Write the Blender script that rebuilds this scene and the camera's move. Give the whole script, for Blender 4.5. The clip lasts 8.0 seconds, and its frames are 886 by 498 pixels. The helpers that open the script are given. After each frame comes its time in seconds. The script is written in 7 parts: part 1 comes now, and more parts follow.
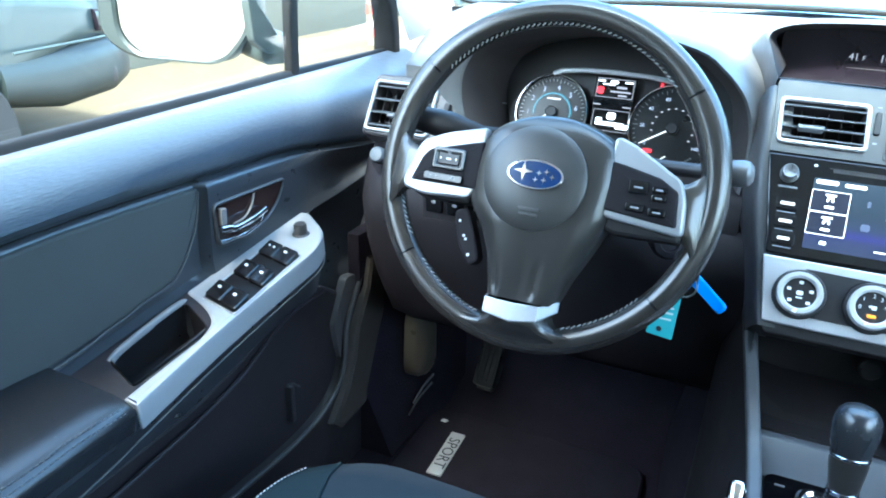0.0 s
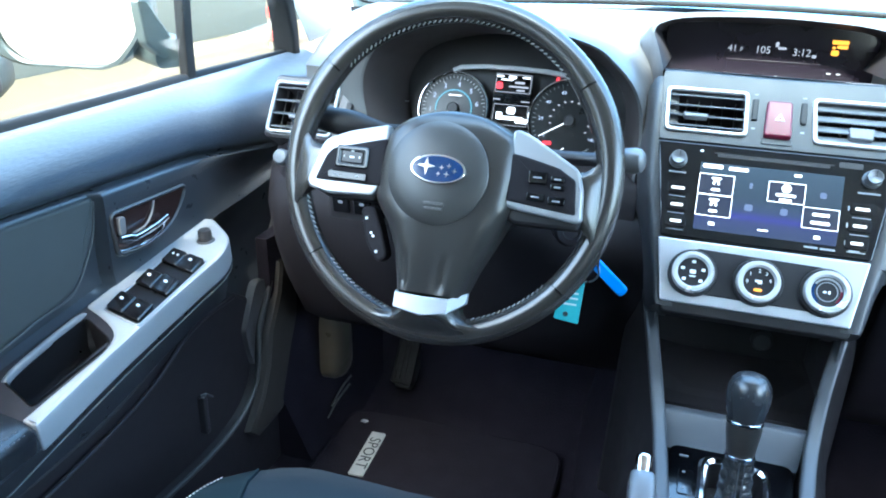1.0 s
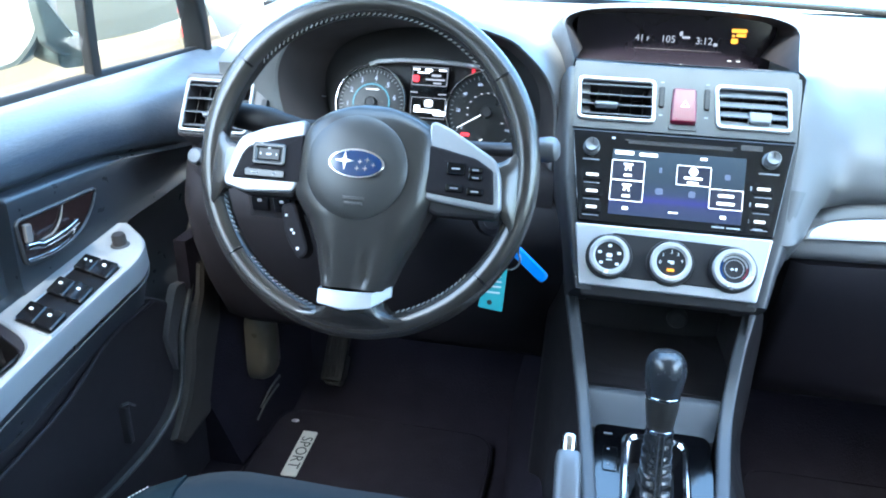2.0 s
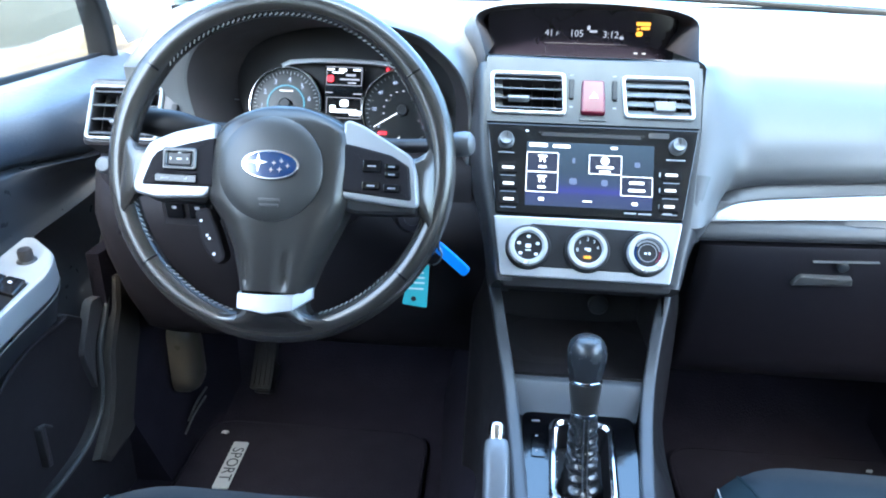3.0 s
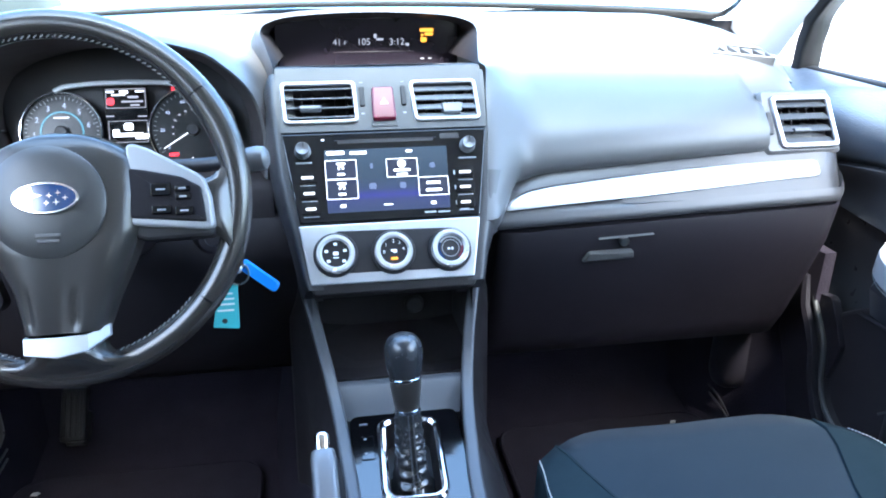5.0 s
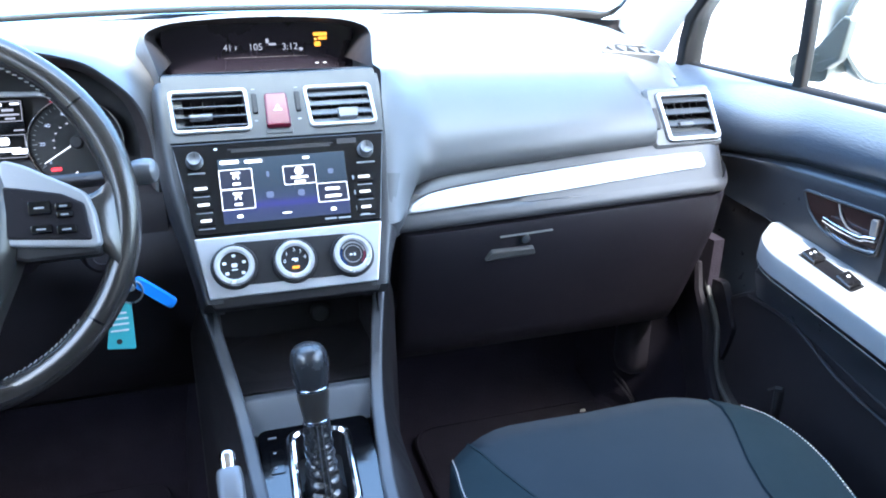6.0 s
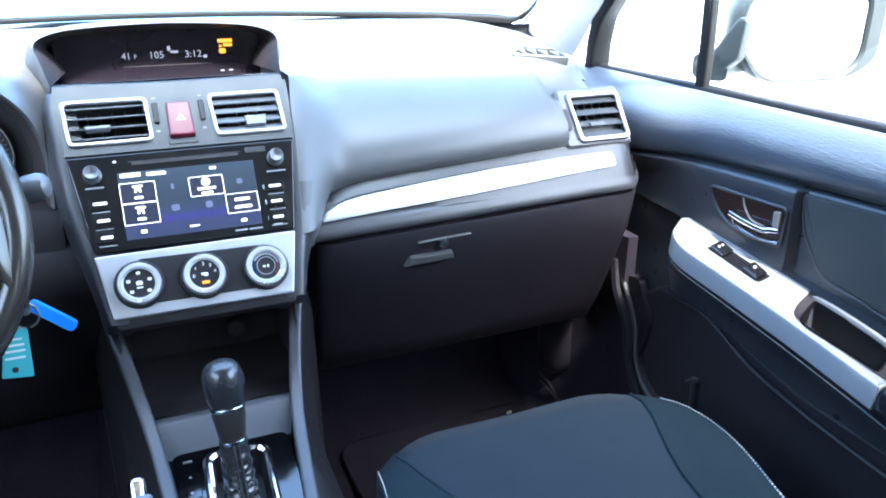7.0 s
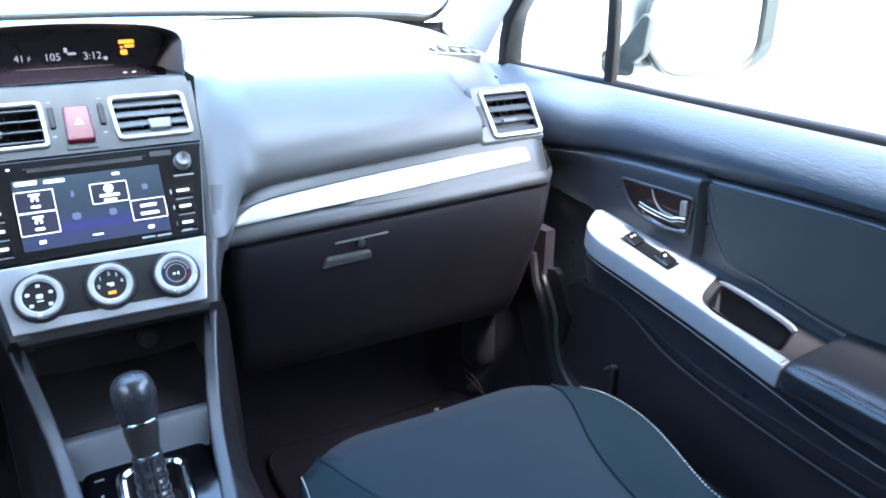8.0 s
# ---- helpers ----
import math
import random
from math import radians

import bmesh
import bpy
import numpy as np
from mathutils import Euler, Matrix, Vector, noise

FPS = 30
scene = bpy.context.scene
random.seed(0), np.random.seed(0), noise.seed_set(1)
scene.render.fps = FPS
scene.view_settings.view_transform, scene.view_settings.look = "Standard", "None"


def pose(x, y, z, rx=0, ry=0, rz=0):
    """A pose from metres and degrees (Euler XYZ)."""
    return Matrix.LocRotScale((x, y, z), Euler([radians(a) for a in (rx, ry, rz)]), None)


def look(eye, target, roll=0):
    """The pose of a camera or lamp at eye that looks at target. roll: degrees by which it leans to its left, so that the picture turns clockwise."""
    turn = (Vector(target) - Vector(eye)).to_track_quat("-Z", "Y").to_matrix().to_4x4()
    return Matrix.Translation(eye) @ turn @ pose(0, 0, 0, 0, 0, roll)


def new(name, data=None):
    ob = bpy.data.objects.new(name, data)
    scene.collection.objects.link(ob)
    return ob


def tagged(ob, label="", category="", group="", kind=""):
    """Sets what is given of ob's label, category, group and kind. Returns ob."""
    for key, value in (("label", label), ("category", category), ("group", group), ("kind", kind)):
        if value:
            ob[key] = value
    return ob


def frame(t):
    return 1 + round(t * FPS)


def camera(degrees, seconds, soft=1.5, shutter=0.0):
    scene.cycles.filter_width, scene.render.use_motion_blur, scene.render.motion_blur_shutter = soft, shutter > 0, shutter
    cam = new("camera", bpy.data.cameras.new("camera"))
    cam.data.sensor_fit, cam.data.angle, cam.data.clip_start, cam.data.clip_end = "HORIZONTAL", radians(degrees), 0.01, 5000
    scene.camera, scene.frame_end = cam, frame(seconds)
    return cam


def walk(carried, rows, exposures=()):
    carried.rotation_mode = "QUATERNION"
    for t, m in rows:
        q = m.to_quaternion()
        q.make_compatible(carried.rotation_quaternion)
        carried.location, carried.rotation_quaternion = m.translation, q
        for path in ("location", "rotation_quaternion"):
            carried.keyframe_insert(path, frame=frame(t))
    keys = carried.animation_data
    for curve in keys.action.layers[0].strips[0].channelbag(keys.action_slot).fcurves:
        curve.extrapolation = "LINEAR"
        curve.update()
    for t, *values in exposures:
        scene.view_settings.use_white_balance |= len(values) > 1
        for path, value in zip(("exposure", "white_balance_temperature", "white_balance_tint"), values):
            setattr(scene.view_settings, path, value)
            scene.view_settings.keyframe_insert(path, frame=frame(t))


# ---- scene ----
cam = camera(61.35, 8.0, soft=1.9)
S = 1.06  # plan units to metres
ROWS = [
    (0.0, -0.1228, -0.7443, 1.1233, 66.484, -1.696, 24.261),
    (0.5, -0.1181, -0.7466, 1.1212, 66.735, -1.248, 20.446),
    (1.0, -0.1128, -0.7491, 1.1208, 66.804, -1.596, 17.167),
    (1.5, -0.1102, -0.7510, 1.1228, 66.593, -1.715, 14.104),
    (3.0, -0.0944, -0.7545, 1.1171, 66.818, -1.077, 5.234),
    (3.5, -0.0893, -0.7576, 1.1175, 67.137, -0.862, 1.995),
    (4.0, -0.0835, -0.7598, 1.1168, 67.478, -0.584, -1.546),
    (4.5, -0.0782, -0.7634, 1.1166, 67.677, -0.309, -5.466),
    (6.0, -0.0607, -0.7649, 1.1210, 67.739, -0.058, -16.600),
    (6.5, -0.0548, -0.7619, 1.1182, 68.005, -0.060, -19.779),
    (7.0, -0.0491, -0.7584, 1.1154, 68.309, -0.037, -22.795),
    (7.5, -0.0416, -0.7614, 1.1140, 68.599, 0.118, -25.584),
    (8.0, -0.0372, -0.7629, 1.1141, 68.256, -0.097, -28.690),
]
walk(cam, [(t, pose(S * x, S * y, S * z, rx, ry, rz)) for t, x, y, z, rx, ry, rz in ROWS],
     exposures=[(0.0, 4.67, 5700, -4), (3.5, 4.73, 5800, 4), (8.0, 4.50, 5850, 9)])

# ---- world and light ----
world = bpy.data.worlds.new("sky")
scene.world = world
world.use_nodes = True
wn, wl = world.node_tree.nodes, world.node_tree.links
sky = wn.new("ShaderNodeTexSky")
sky.sky_type = "NISHITA"
sky.sun_disc = False
SUN_ELEV, SUN_TURN = 57.0, 176.0
sky.sun_elevation, sky.sun_rotation = radians(SUN_ELEV), radians(SUN_TURN)
sky.dust_density, sky.air_density = 4.0, 1.0
wl.new(sky.outputs["Color"], wn["Background"].inputs["Color"])
wn["Background"].inputs["Strength"].default_value = 0.15

sun = new("sun", bpy.data.lights.new("sun", "SUN"))
sun.data.energy, sun.data.angle, sun.data.color = 1.3, radians(5), (1.0, 0.95, 0.87)
sun_dir = Vector((math.sin(radians(SUN_TURN)) * math.cos(radians(SUN_ELEV)), math.cos(radians(SUN_TURN)) * math.cos(radians(SUN_ELEV)), math.sin(radians(SUN_ELEV))))
sun.matrix_world = look(sun_dir * 30, (0, 0, 0))


# ---- materials ----
def material(name, colour, rough=0.5, metal=0.0, grain=0.0, grain_size=0.001, stretch=1.0, vary=0.12, vary_size=0.08, rough_vary=0.04, coat=0.0, spec=0.5, sheen=0.0, weave=0.0):
    """A surface with uneven colour and gloss, and fine relief. Sizes in metres."""
    m = bpy.data.materials.new(name)
    m.use_nodes = True
    n, l = m.node_tree.nodes, m.node_tree.links
    b = n["Principled BSDF"]
    co = n.new("ShaderNodeTexCoord")
    big = n.new("ShaderNodeTexNoise")
    big.inputs["Scale"].default_value, big.inputs["Detail"].default_value = 1 / vary_size, 5
    l.new(co.outputs["Object"], big.inputs["Vector"])
    mix = n.new("ShaderNodeMix")
    mix.data_type = "RGBA"
    mix.inputs["A"].default_value = (*[c * (1 - vary) for c in colour], 1)
    mix.inputs["B"].default_value = (*[min(1, c * (1 + vary)) for c in colour], 1)
    l.new(big.outputs["Fac"], mix.inputs["Factor"])
    l.new(mix.outputs["Result"], b.inputs["Base Color"])
    rr = n.new("ShaderNodeMapRange")
    rr.inputs["From Min"].default_value, rr.inputs["From Max"].default_value = 0.2, 0.8
    rr.inputs["To Min"].default_value, rr.inputs["To Max"].default_value = max(0.02, rough - rough_vary), min(1, rough + rough_vary)
    fine = n.new("ShaderNodeTexNoise")
    fine.inputs["Scale"].default_value, fine.inputs["Detail"].default_value = 4 / vary_size, 3
    l.new(co.outputs["Object"], fine.inputs["Vector"])
    l.new(fine.outputs["Fac"], rr.inputs["Value"])
    l.new(rr.outputs["Result"], b.inputs["Roughness"])
    b.inputs["Metallic"].default_value = metal
    b.inputs["Coat Weight"].default_value = coat
    b.inputs["Coat Roughness"].default_value = 0.08
    b.inputs["Specular IOR Level"].default_value = spec
    b.inputs["Sheen Weight"].default_value = sheen
    if grain:
        g = n.new("ShaderNodeTexVoronoi" if not weave else "ShaderNodeTexNoise")
        g.inputs["Scale"].default_value = 1 / grain_size
        long_way = n.new("ShaderNodeMapping")
        long_way.inputs["Scale"].default_value = (1, 1 / stretch, 1)
        l.new(co.outputs["Object"], long_way.inputs["Vector"])
        l.new(long_way.outputs["Vector"], g.inputs["Vector"])
        bump = n.new("ShaderNodeBump")
        bump.inputs["Strength"].default_value, bump.inputs["Distance"].default_value = grain, grain_size * 0.4
        l.new(g.outputs[0], bump.inputs["Height"])
        l.new(bump.outputs["Normal"], b.inputs["Normal"])
    return m


def glow(name, colour, strength):
    m = bpy.data.materials.new(name)
    m.use_nodes = True
    b = m.node_tree.nodes["Principled BSDF"]
    b.inputs["Base Color"].default_value = (0.01, 0.01, 0.01, 1)
    b.inputs["Roughness"].default_value = 0.3
    b.inputs["Emission Color"].default_value = (*colour, 1)
    b.inputs["Emission Strength"].default_value = strength
    return m


def pane(name, tint, gloss=1.0):
    """Thin clear glass: see-through, with a mirror share that grows at a grazing angle."""
    m = bpy.data.materials.new(name)
    m.use_nodes = True
    n, l = m.node_tree.nodes, m.node_tree.links
    n.remove(n["Principled BSDF"])
    t, g, mix = n.new("ShaderNodeBsdfTransparent"), n.new("ShaderNodeBsdfGlossy"), n.new("ShaderNodeMixShader")
    f, power, scale = n.new("ShaderNodeLayerWeight"), n.new("ShaderNodeMath"), n.new("ShaderNodeMath")
    power.operation, power.inputs[1].default_value = "POWER", 5.0
    scale.operation, scale.inputs[1].default_value, scale.inputs[2].default_value = "MULTIPLY_ADD", 0.9, 0.03
    t.inputs["Color"].default_value = (*tint, 1)
    g.inputs["Roughness"].default_value = 0.02
    g.inputs["Color"].default_value = (gloss, gloss, gloss, 1)
    l.new(f.outputs["Facing"], power.inputs[0])
    l.new(power.outputs[0], scale.inputs[0])
    l.new(scale.outputs[0], mix.inputs[0])
    l.new(t.outputs[0], mix.inputs[1])
    l.new(g.outputs[0], mix.inputs[2])
    l.new(mix.outputs[0], n["Material Output"].inputs["Surface"])
    return m


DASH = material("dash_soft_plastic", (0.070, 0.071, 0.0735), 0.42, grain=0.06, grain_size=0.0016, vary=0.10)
DOORPAD = material("door_grained_plastic", (0.070, 0.086, 0.110), 0.35, grain=0.75, grain_size=0.0017, stretch=7.0, vary=0.10, weave=1)
RAIL = material("console_rail_grey", (0.070, 0.074, 0.082), 0.34, metal=0.1, spec=0.3, grain=0.08, grain_size=0.001, vary=0.08)
STACK = material("stack_satin_grey", (0.029, 0.0315, 0.036), 0.42, metal=0.2, grain=0.1, grain_size=0.001, vary=0.06)
BLACK = material("black_plastic", (0.026, 0.0235, 0.0255), 0.42, grain=0.08, grain_size=0.0012, vary=0.2)
LOWER = material("lower_black_plastic", (0.0235, 0.0190, 0.0225), 0.50, grain=0.12, grain_size=0.0016, vary=0.2, spec=0.35)
DULL = material("dull_black_plastic", (0.0135, 0.0120, 0.0130), 0.48, vary=0.15, spec=0.3)
SHIFT = material("shift_plate_gloss_black", (0.002, 0.002, 0.0025), 0.08, rough_vary=0.03, spec=0.9)
PIANO = material("gloss_black", (0.006, 0.006, 0.007), 0.14, rough_vary=0.04, spec=0.45)
SLAT = material("satin_dark_slat", (0.15, 0.155, 0.165), 0.34, vary=0.1)
SILVER = material("silver_painted_trim", (0.46, 0.47, 0.49), 0.36, metal=0.5, vary=0.04, rough_vary=0.05, grain=0.06, grain_size=0.0006)
SPOKE = material("satin_silver_spoke", (0.33, 0.335, 0.345), 0.38, metal=0.5, vary=0.04, rough_vary=0.04, grain=0.05, grain_size=0.0006)
SATIN = material("satin_silver_plate", (0.31, 0.315, 0.325), 0.50, metal=0.3, vary=0.05, rough_vary=0.05, grain=0.06, grain_size=0.0006)
MIDTRIM = material("door_hard_plastic", (0.032, 0.0345, 0.040), 0.3, grain=0, grain_size=0.0016, vary=0.12, spec=0.48)
KNOB = material("shift_knob_plastic", (0.026, 0.027, 0.030), 0.26, vary=0.08, spec=0.7)
KNOB_GREY = material("knob_metal_paint", (0.13, 0.13, 0.135), 0.35, metal=0.3, vary=0.05)
# lit tone of the kick cover; its right twin takes the darker GLOVE
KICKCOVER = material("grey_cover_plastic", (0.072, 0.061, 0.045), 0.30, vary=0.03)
CHROME = material("chrome", (0.80, 0.80, 0.82), 0.10, metal=1.0, vary=0.03, rough_vary=0.05)
LEATHER = material("black_leather", (0.024, 0.0235, 0.0245), 0.25, grain=0.08, grain_size=0.004, vary=0.10, rough_vary=0.03, weave=1, spec=0.9)
RIM = material("wheel_leather", (0.026, 0.0225, 0.0200), 0.26, vary=0.04, rough_vary=0.0, spec=0.75)
ARMREST = material("armrest_leather", (0.012, 0.0125, 0.0145), 0.27, vary=0.03, rough_vary=0.005)
HUB = material("airbag_cover_plastic", (0.030, 0.0270, 0.0250), 0.28, vary=0.03, rough_vary=0.004)
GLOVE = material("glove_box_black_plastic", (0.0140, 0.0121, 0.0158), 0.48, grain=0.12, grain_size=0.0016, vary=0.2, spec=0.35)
# DASH at half its brightness: shade under the pad put into the colour
DASH_SHADE = material("dash_plastic_shaded", (0.036, 0.036, 0.0385), 0.42, grain=0.06, grain_size=0.0016, vary=0.10)
WELL = material("deep_gloss_black", (0.0045, 0.0045, 0.0055), 0.30, vary=0.1)
DIAL_RING = material("bright_dial_ring", (0.72, 0.72, 0.73), 0.26, metal=0.6, vary=0.03, rough_vary=0.03)
# hub plastic in a lighter tone, for the light on the domed disc
DISC_LIT = material("airbag_disc_plastic_lit", (0.043, 0.041, 0.0395), 0.36, vary=0.03, rough_vary=0.01)
FABRIC = material("seat_fabric_blue_grey", (0.0135, 0.0215, 0.0295), 0.95, grain=0.3, grain_size=0.0012, vary=0.14, sheen=0.03, weave=1, spec=0.2)
BOLSTER = material("bolster_fabric_teal", (0.0095, 0.0185, 0.0240), 0.90, grain=0.3, grain_size=0.0010, vary=0.15, sheen=0.0, weave=1, spec=0.15)
INSERT = material("door_cloth_insert", (0.050, 0.0525, 0.0515), 0.88, grain=0.3, grain_size=0.0011, vary=0.12, sheen=0.03, weave=1, spec=0.3)
CARPET = material("black_carpet", (0.0158, 0.0130, 0.0185), 1.0, grain=0.9, grain_size=0.003, vary=0.4, vary_size=0.05, weave=1, spec=0.1)
MAT = material("mat_carpet", (0.0168, 0.0142, 0.0195), 1.0, grain=0.9, grain_size=0.0025, vary=0.3, vary_size=0.04, weave=1, spec=0.1)
LINING = material("hood_lining_brown", (0.040, 0.033, 0.033), 0.62, vary=0.08, spec=0.3)
KNEE = material("knee_matt_black", (0.0155, 0.0132, 0.0152), 0.70, vary=0.15, spec=0.12)
POCKET = material("pocket_black_plastic", (0.0195, 0.0168, 0.0190), 0.52, grain=0.12, grain_size=0.0016, vary=0.15, spec=0.35)
HEADLINER = material("grey_headliner_cloth", (0.62, 0.57, 0.50), 0.95, grain=0.4, grain_size=0.002, weave=1, spec=0.2)
PILLAR = material("light_grey_pillar_trim", (0.86, 0.84, 0.79), 0.60, grain=0.15, grain_size=0.002, vary=0.05)
CUP = material("handle_recess_brown", (0.020, 0.011, 0.010), 0.22, vary=0.1, spec=0.5)
KICK_PALE = material("pale_edge_plastic", (0.16, 0.15, 0.145), 0.40, vary=0.06)
KICK = material("grey_kick_trim", (0.055, 0.055, 0.055), 0.45, grain=0.2, grain_size=0.0015)
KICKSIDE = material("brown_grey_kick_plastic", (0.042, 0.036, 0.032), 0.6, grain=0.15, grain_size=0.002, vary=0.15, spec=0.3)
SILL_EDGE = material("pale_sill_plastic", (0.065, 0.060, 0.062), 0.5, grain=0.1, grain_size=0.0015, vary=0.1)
RUBBER = material("black_rubber", (0.007, 0.007, 0.0075), 0.60, vary=0.2, spec=0.2)
THREAD = material("pale_thread", (0.50, 0.50, 0.49), 0.8)
WHEEL_THREAD = material("grey_thread", (0.27, 0.265, 0.255), 0.8)
WHITE = material("white_print", (0.75, 0.75, 0.75), 0.6, vary=0.03)
DIM = material("grey_print", (0.25, 0.25, 0.26), 0.6, vary=0.05)
RED_BTN = material("red_button", (0.12, 0.005, 0.022), 0.30, vary=0.08)
BLUE_FOB = material("blue_rubber_fob", (0.02, 0.22, 0.75), 0.45, vary=0.06)
TEAL_TAG = material("teal_card_tag", (0.08, 0.45, 0.48), 0.40, vary=0.08)
EMBLEM_BLUE = material("blue_enamel", (0.002, 0.024, 0.095), 0.08, vary=0.08, coat=1.0)
BADGE = material("brushed_badge_metal", (0.55, 0.54, 0.52), 0.45, metal=0.3, vary=0.06)
STEEL = material("worn_steel", (0.45, 0.44, 0.42), 0.30, metal=1.0)
PAINT = material("pale_car_paint", (0.10, 0.20, 0.30), 0.45, metal=0.0, spec=0.2, vary=0.03, vary_size=0.4)
GUNMETAL = material("grey_green_car_paint", (0.030, 0.037, 0.035), 0.45, metal=0.0, coat=0.15, vary=0.05, vary_size=0.4)
TEAL_PAINT = material("pale_teal_paint", (0.030, 0.043, 0.042), 0.40, metal=0.0, coat=0.2, vary=0.05, vary_size=0.4)
BUMPER = material("dark_teal_bumper", (0.0115, 0.0165, 0.0160), 0.50, coat=0.1, vary=0.08, vary_size=0.3)
TYRE = material("tyre_rubber", (0.02, 0.02, 0.02), 0.8)
GROUND = material("pale_concrete", (0.36, 0.35, 0.33), 0.9, grain=0.5, grain_size=0.01, vary=0.18, vary_size=0.7)
# tan of the gravel, lowered to hold the shade between cars and wall
SAND = material("tan_gravel_shaded", (0.050, 0.037, 0.018), 0.95, grain=0.6, grain_size=0.012, vary=0.22, vary_size=0.5)
WALL = material("cream_painted_wall", (0.115, 0.107, 0.078), 0.85, grain=0.3, grain_size=0.01, vary=0.06, vary_size=0.6)
RED_PAINT = material("red_sign_paint", (0.65, 0.06, 0.05), 0.5)
GLASS = pane("clear_glass", (0.93, 0.96, 0.95))
PRIVACY = pane("privacy_glass", (0.10, 0.11, 0.11))
TINTED = pane("tinted_windshield_glass", (0.83, 0.925, 0.945))
DARKLENS = material("smoked_lens", (0.008, 0.006, 0.009), 0.14, rough_vary=0.04, spec=0.28)
G_WHITE = glow("display_white", (0.85, 0.90, 1.0), 0.1848)
G_DIGIT = glow("digit_white", (0.80, 0.80, 0.95), 0.0330)
G_NUMERAL = glow("gauge_numeral", (0.62, 0.72, 1.0), 0.060)
G_ORANGE = glow("lamp_orange", (1.0, 0.36, 0.03), 0.1045)
G_RED = glow("lamp_red", (1.0, 0.03, 0.05), 0.1100)
G_BLUE = glow("ring_blue", (0.10, 0.46, 0.65), 0.0468)
G_DARKBLUE = glow("display_navy", (0.030, 0.040, 0.11), 0.0341)
G_KEY = glow("key_backlight", (0.85, 0.88, 0.95), 0.0935)
MIRROR = material("mirror_glass", (0.90, 0.91, 0.92), 0.02, metal=1.0, vary=0.01, rough_vary=0.01)


def screen_material():
    """Lit touch screen: slate blue, with a violet band low down."""
    m = bpy.data.materials.new("touch_screen_lit")
    m.use_nodes = True
    n, l = m.node_tree.nodes, m.node_tree.links
    b = n["Principled BSDF"]
    b.inputs["Base Color"].default_value = (0.01, 0.01, 0.012, 1)
    b.inputs["Roughness"].default_value = 0.18
    b.inputs["Specular IOR Level"].default_value = 0.25
    co, sep, ramp = n.new("ShaderNodeTexCoord"), n.new("ShaderNodeSeparateXYZ"), n.new("ShaderNodeValToRGB")
    l.new(co.outputs["Generated"], sep.inputs[0])
    l.new(sep.outputs["Z"], ramp.inputs[0])
    e = ramp.color_ramp.elements
    e[0].position, e[0].color = 0.0, (0.042, 0.060, 0.125, 1)
    e[1].position, e[1].color = 1.0, (0.055, 0.092, 0.140, 1)
    for p, c in ((0.20, (0.045, 0.058, 0.15, 1)), (0.27, (0.050, 0.052, 0.28, 1)), (0.36, (0.042, 0.062, 0.13, 1)), (0.55, (0.040, 0.064, 0.098, 1))):
        k = e.new(p)
        k.color = c
    l.new(ramp.outputs["Color"], b.inputs["Emission Color"])
    b.inputs["Emission Strength"].default_value = 0.064
    return m


SCREEN = screen_material()


# ---- shape helpers ----
def thing(name, base, label, category, group="", kind=""):
    ob = new(name)
    ob.location, ob.empty_display_size = Vector(base) * S, 0.05
    return tagged(ob, label, category, group, kind)


def part(name, bm, mat, parent=None, label="", angle=35, kind=""):
    """One mesh object, from plan units, under a thing or a part."""
    bmesh.ops.recalc_face_normals(bm, faces=bm.faces)
    bm.transform(Matrix.Scale(S, 4))
    me = bpy.data.meshes.new(name)
    bm.to_mesh(me)
    bm.free()
    me.shade_smooth()
    me.set_sharp_from_angle(angle=radians(angle))
    for f in me.polygons:
        if f.loop_total > 4:
            f.use_smooth = False
    me.materials.append(mat)
    ob = new(name, me)
    if parent is not None:
        ob.parent = parent
        if parent.type == "EMPTY":
            ob.matrix_parent_inverse = Matrix.Translation(-parent.location)
    return tagged(ob, label, kind=kind)


def plane(origin, tilt, yaw=0.0):
    """Local u to the right, v up the slope, w out of a face that leans back by tilt degrees; yaw turns it."""
    a = radians(tilt)
    m = Matrix(((1, 0, 0), (0, math.sin(a), -math.cos(a)), (0, math.cos(a), math.sin(a)))).to_4x4()
    return Matrix.Translation(origin) @ Matrix.Rotation(radians(yaw), 4, "Z") @ m


def loft(rings, closed=True, caps=True, loop=False, bm=None):
    if bm is None:
        bm = bmesh.new()
    vs = [[bm.verts.new(p) for p in r] for r in rings]
    n = len(rings[0])
    pairs = list(zip(vs, vs[1:])) + ([(vs[-1], vs[0])] if loop else [])
    for a, b in pairs:
        for i in range(n if closed else n - 1):
            j = (i + 1) % n
            bm.faces.new((a[i], a[j], b[j], b[i]))
    if caps and closed and not loop:
        bm.faces.new(vs[0][::-1])
        bm.faces.new(vs[-1])
    return bm


def inset(pts, d):
    """A polygon moved inwards by d."""
    n = len(pts)
    area = sum(pts[i][0] * pts[(i + 1) % n][1] - pts[(i + 1) % n][0] * pts[i][1] for i in range(n))
    s = 1 if area > 0 else -1
    out = []
    for i in range(n):
        p, q, r = Vector(pts[i - 1]), Vector(pts[i]), Vector(pts[(i + 1) % n])
        e, f = (q - p).normalized(), (r - q).normalized()
        n1, n2 = Vector((-e.y, e.x)) * s, Vector((-f.y, f.x)) * s
        k = n1 + n2
        k = k / max(0.3, k.length_squared / 2)
        out.append((q.x + k.x * d, q.y + k.y * d))
    return out


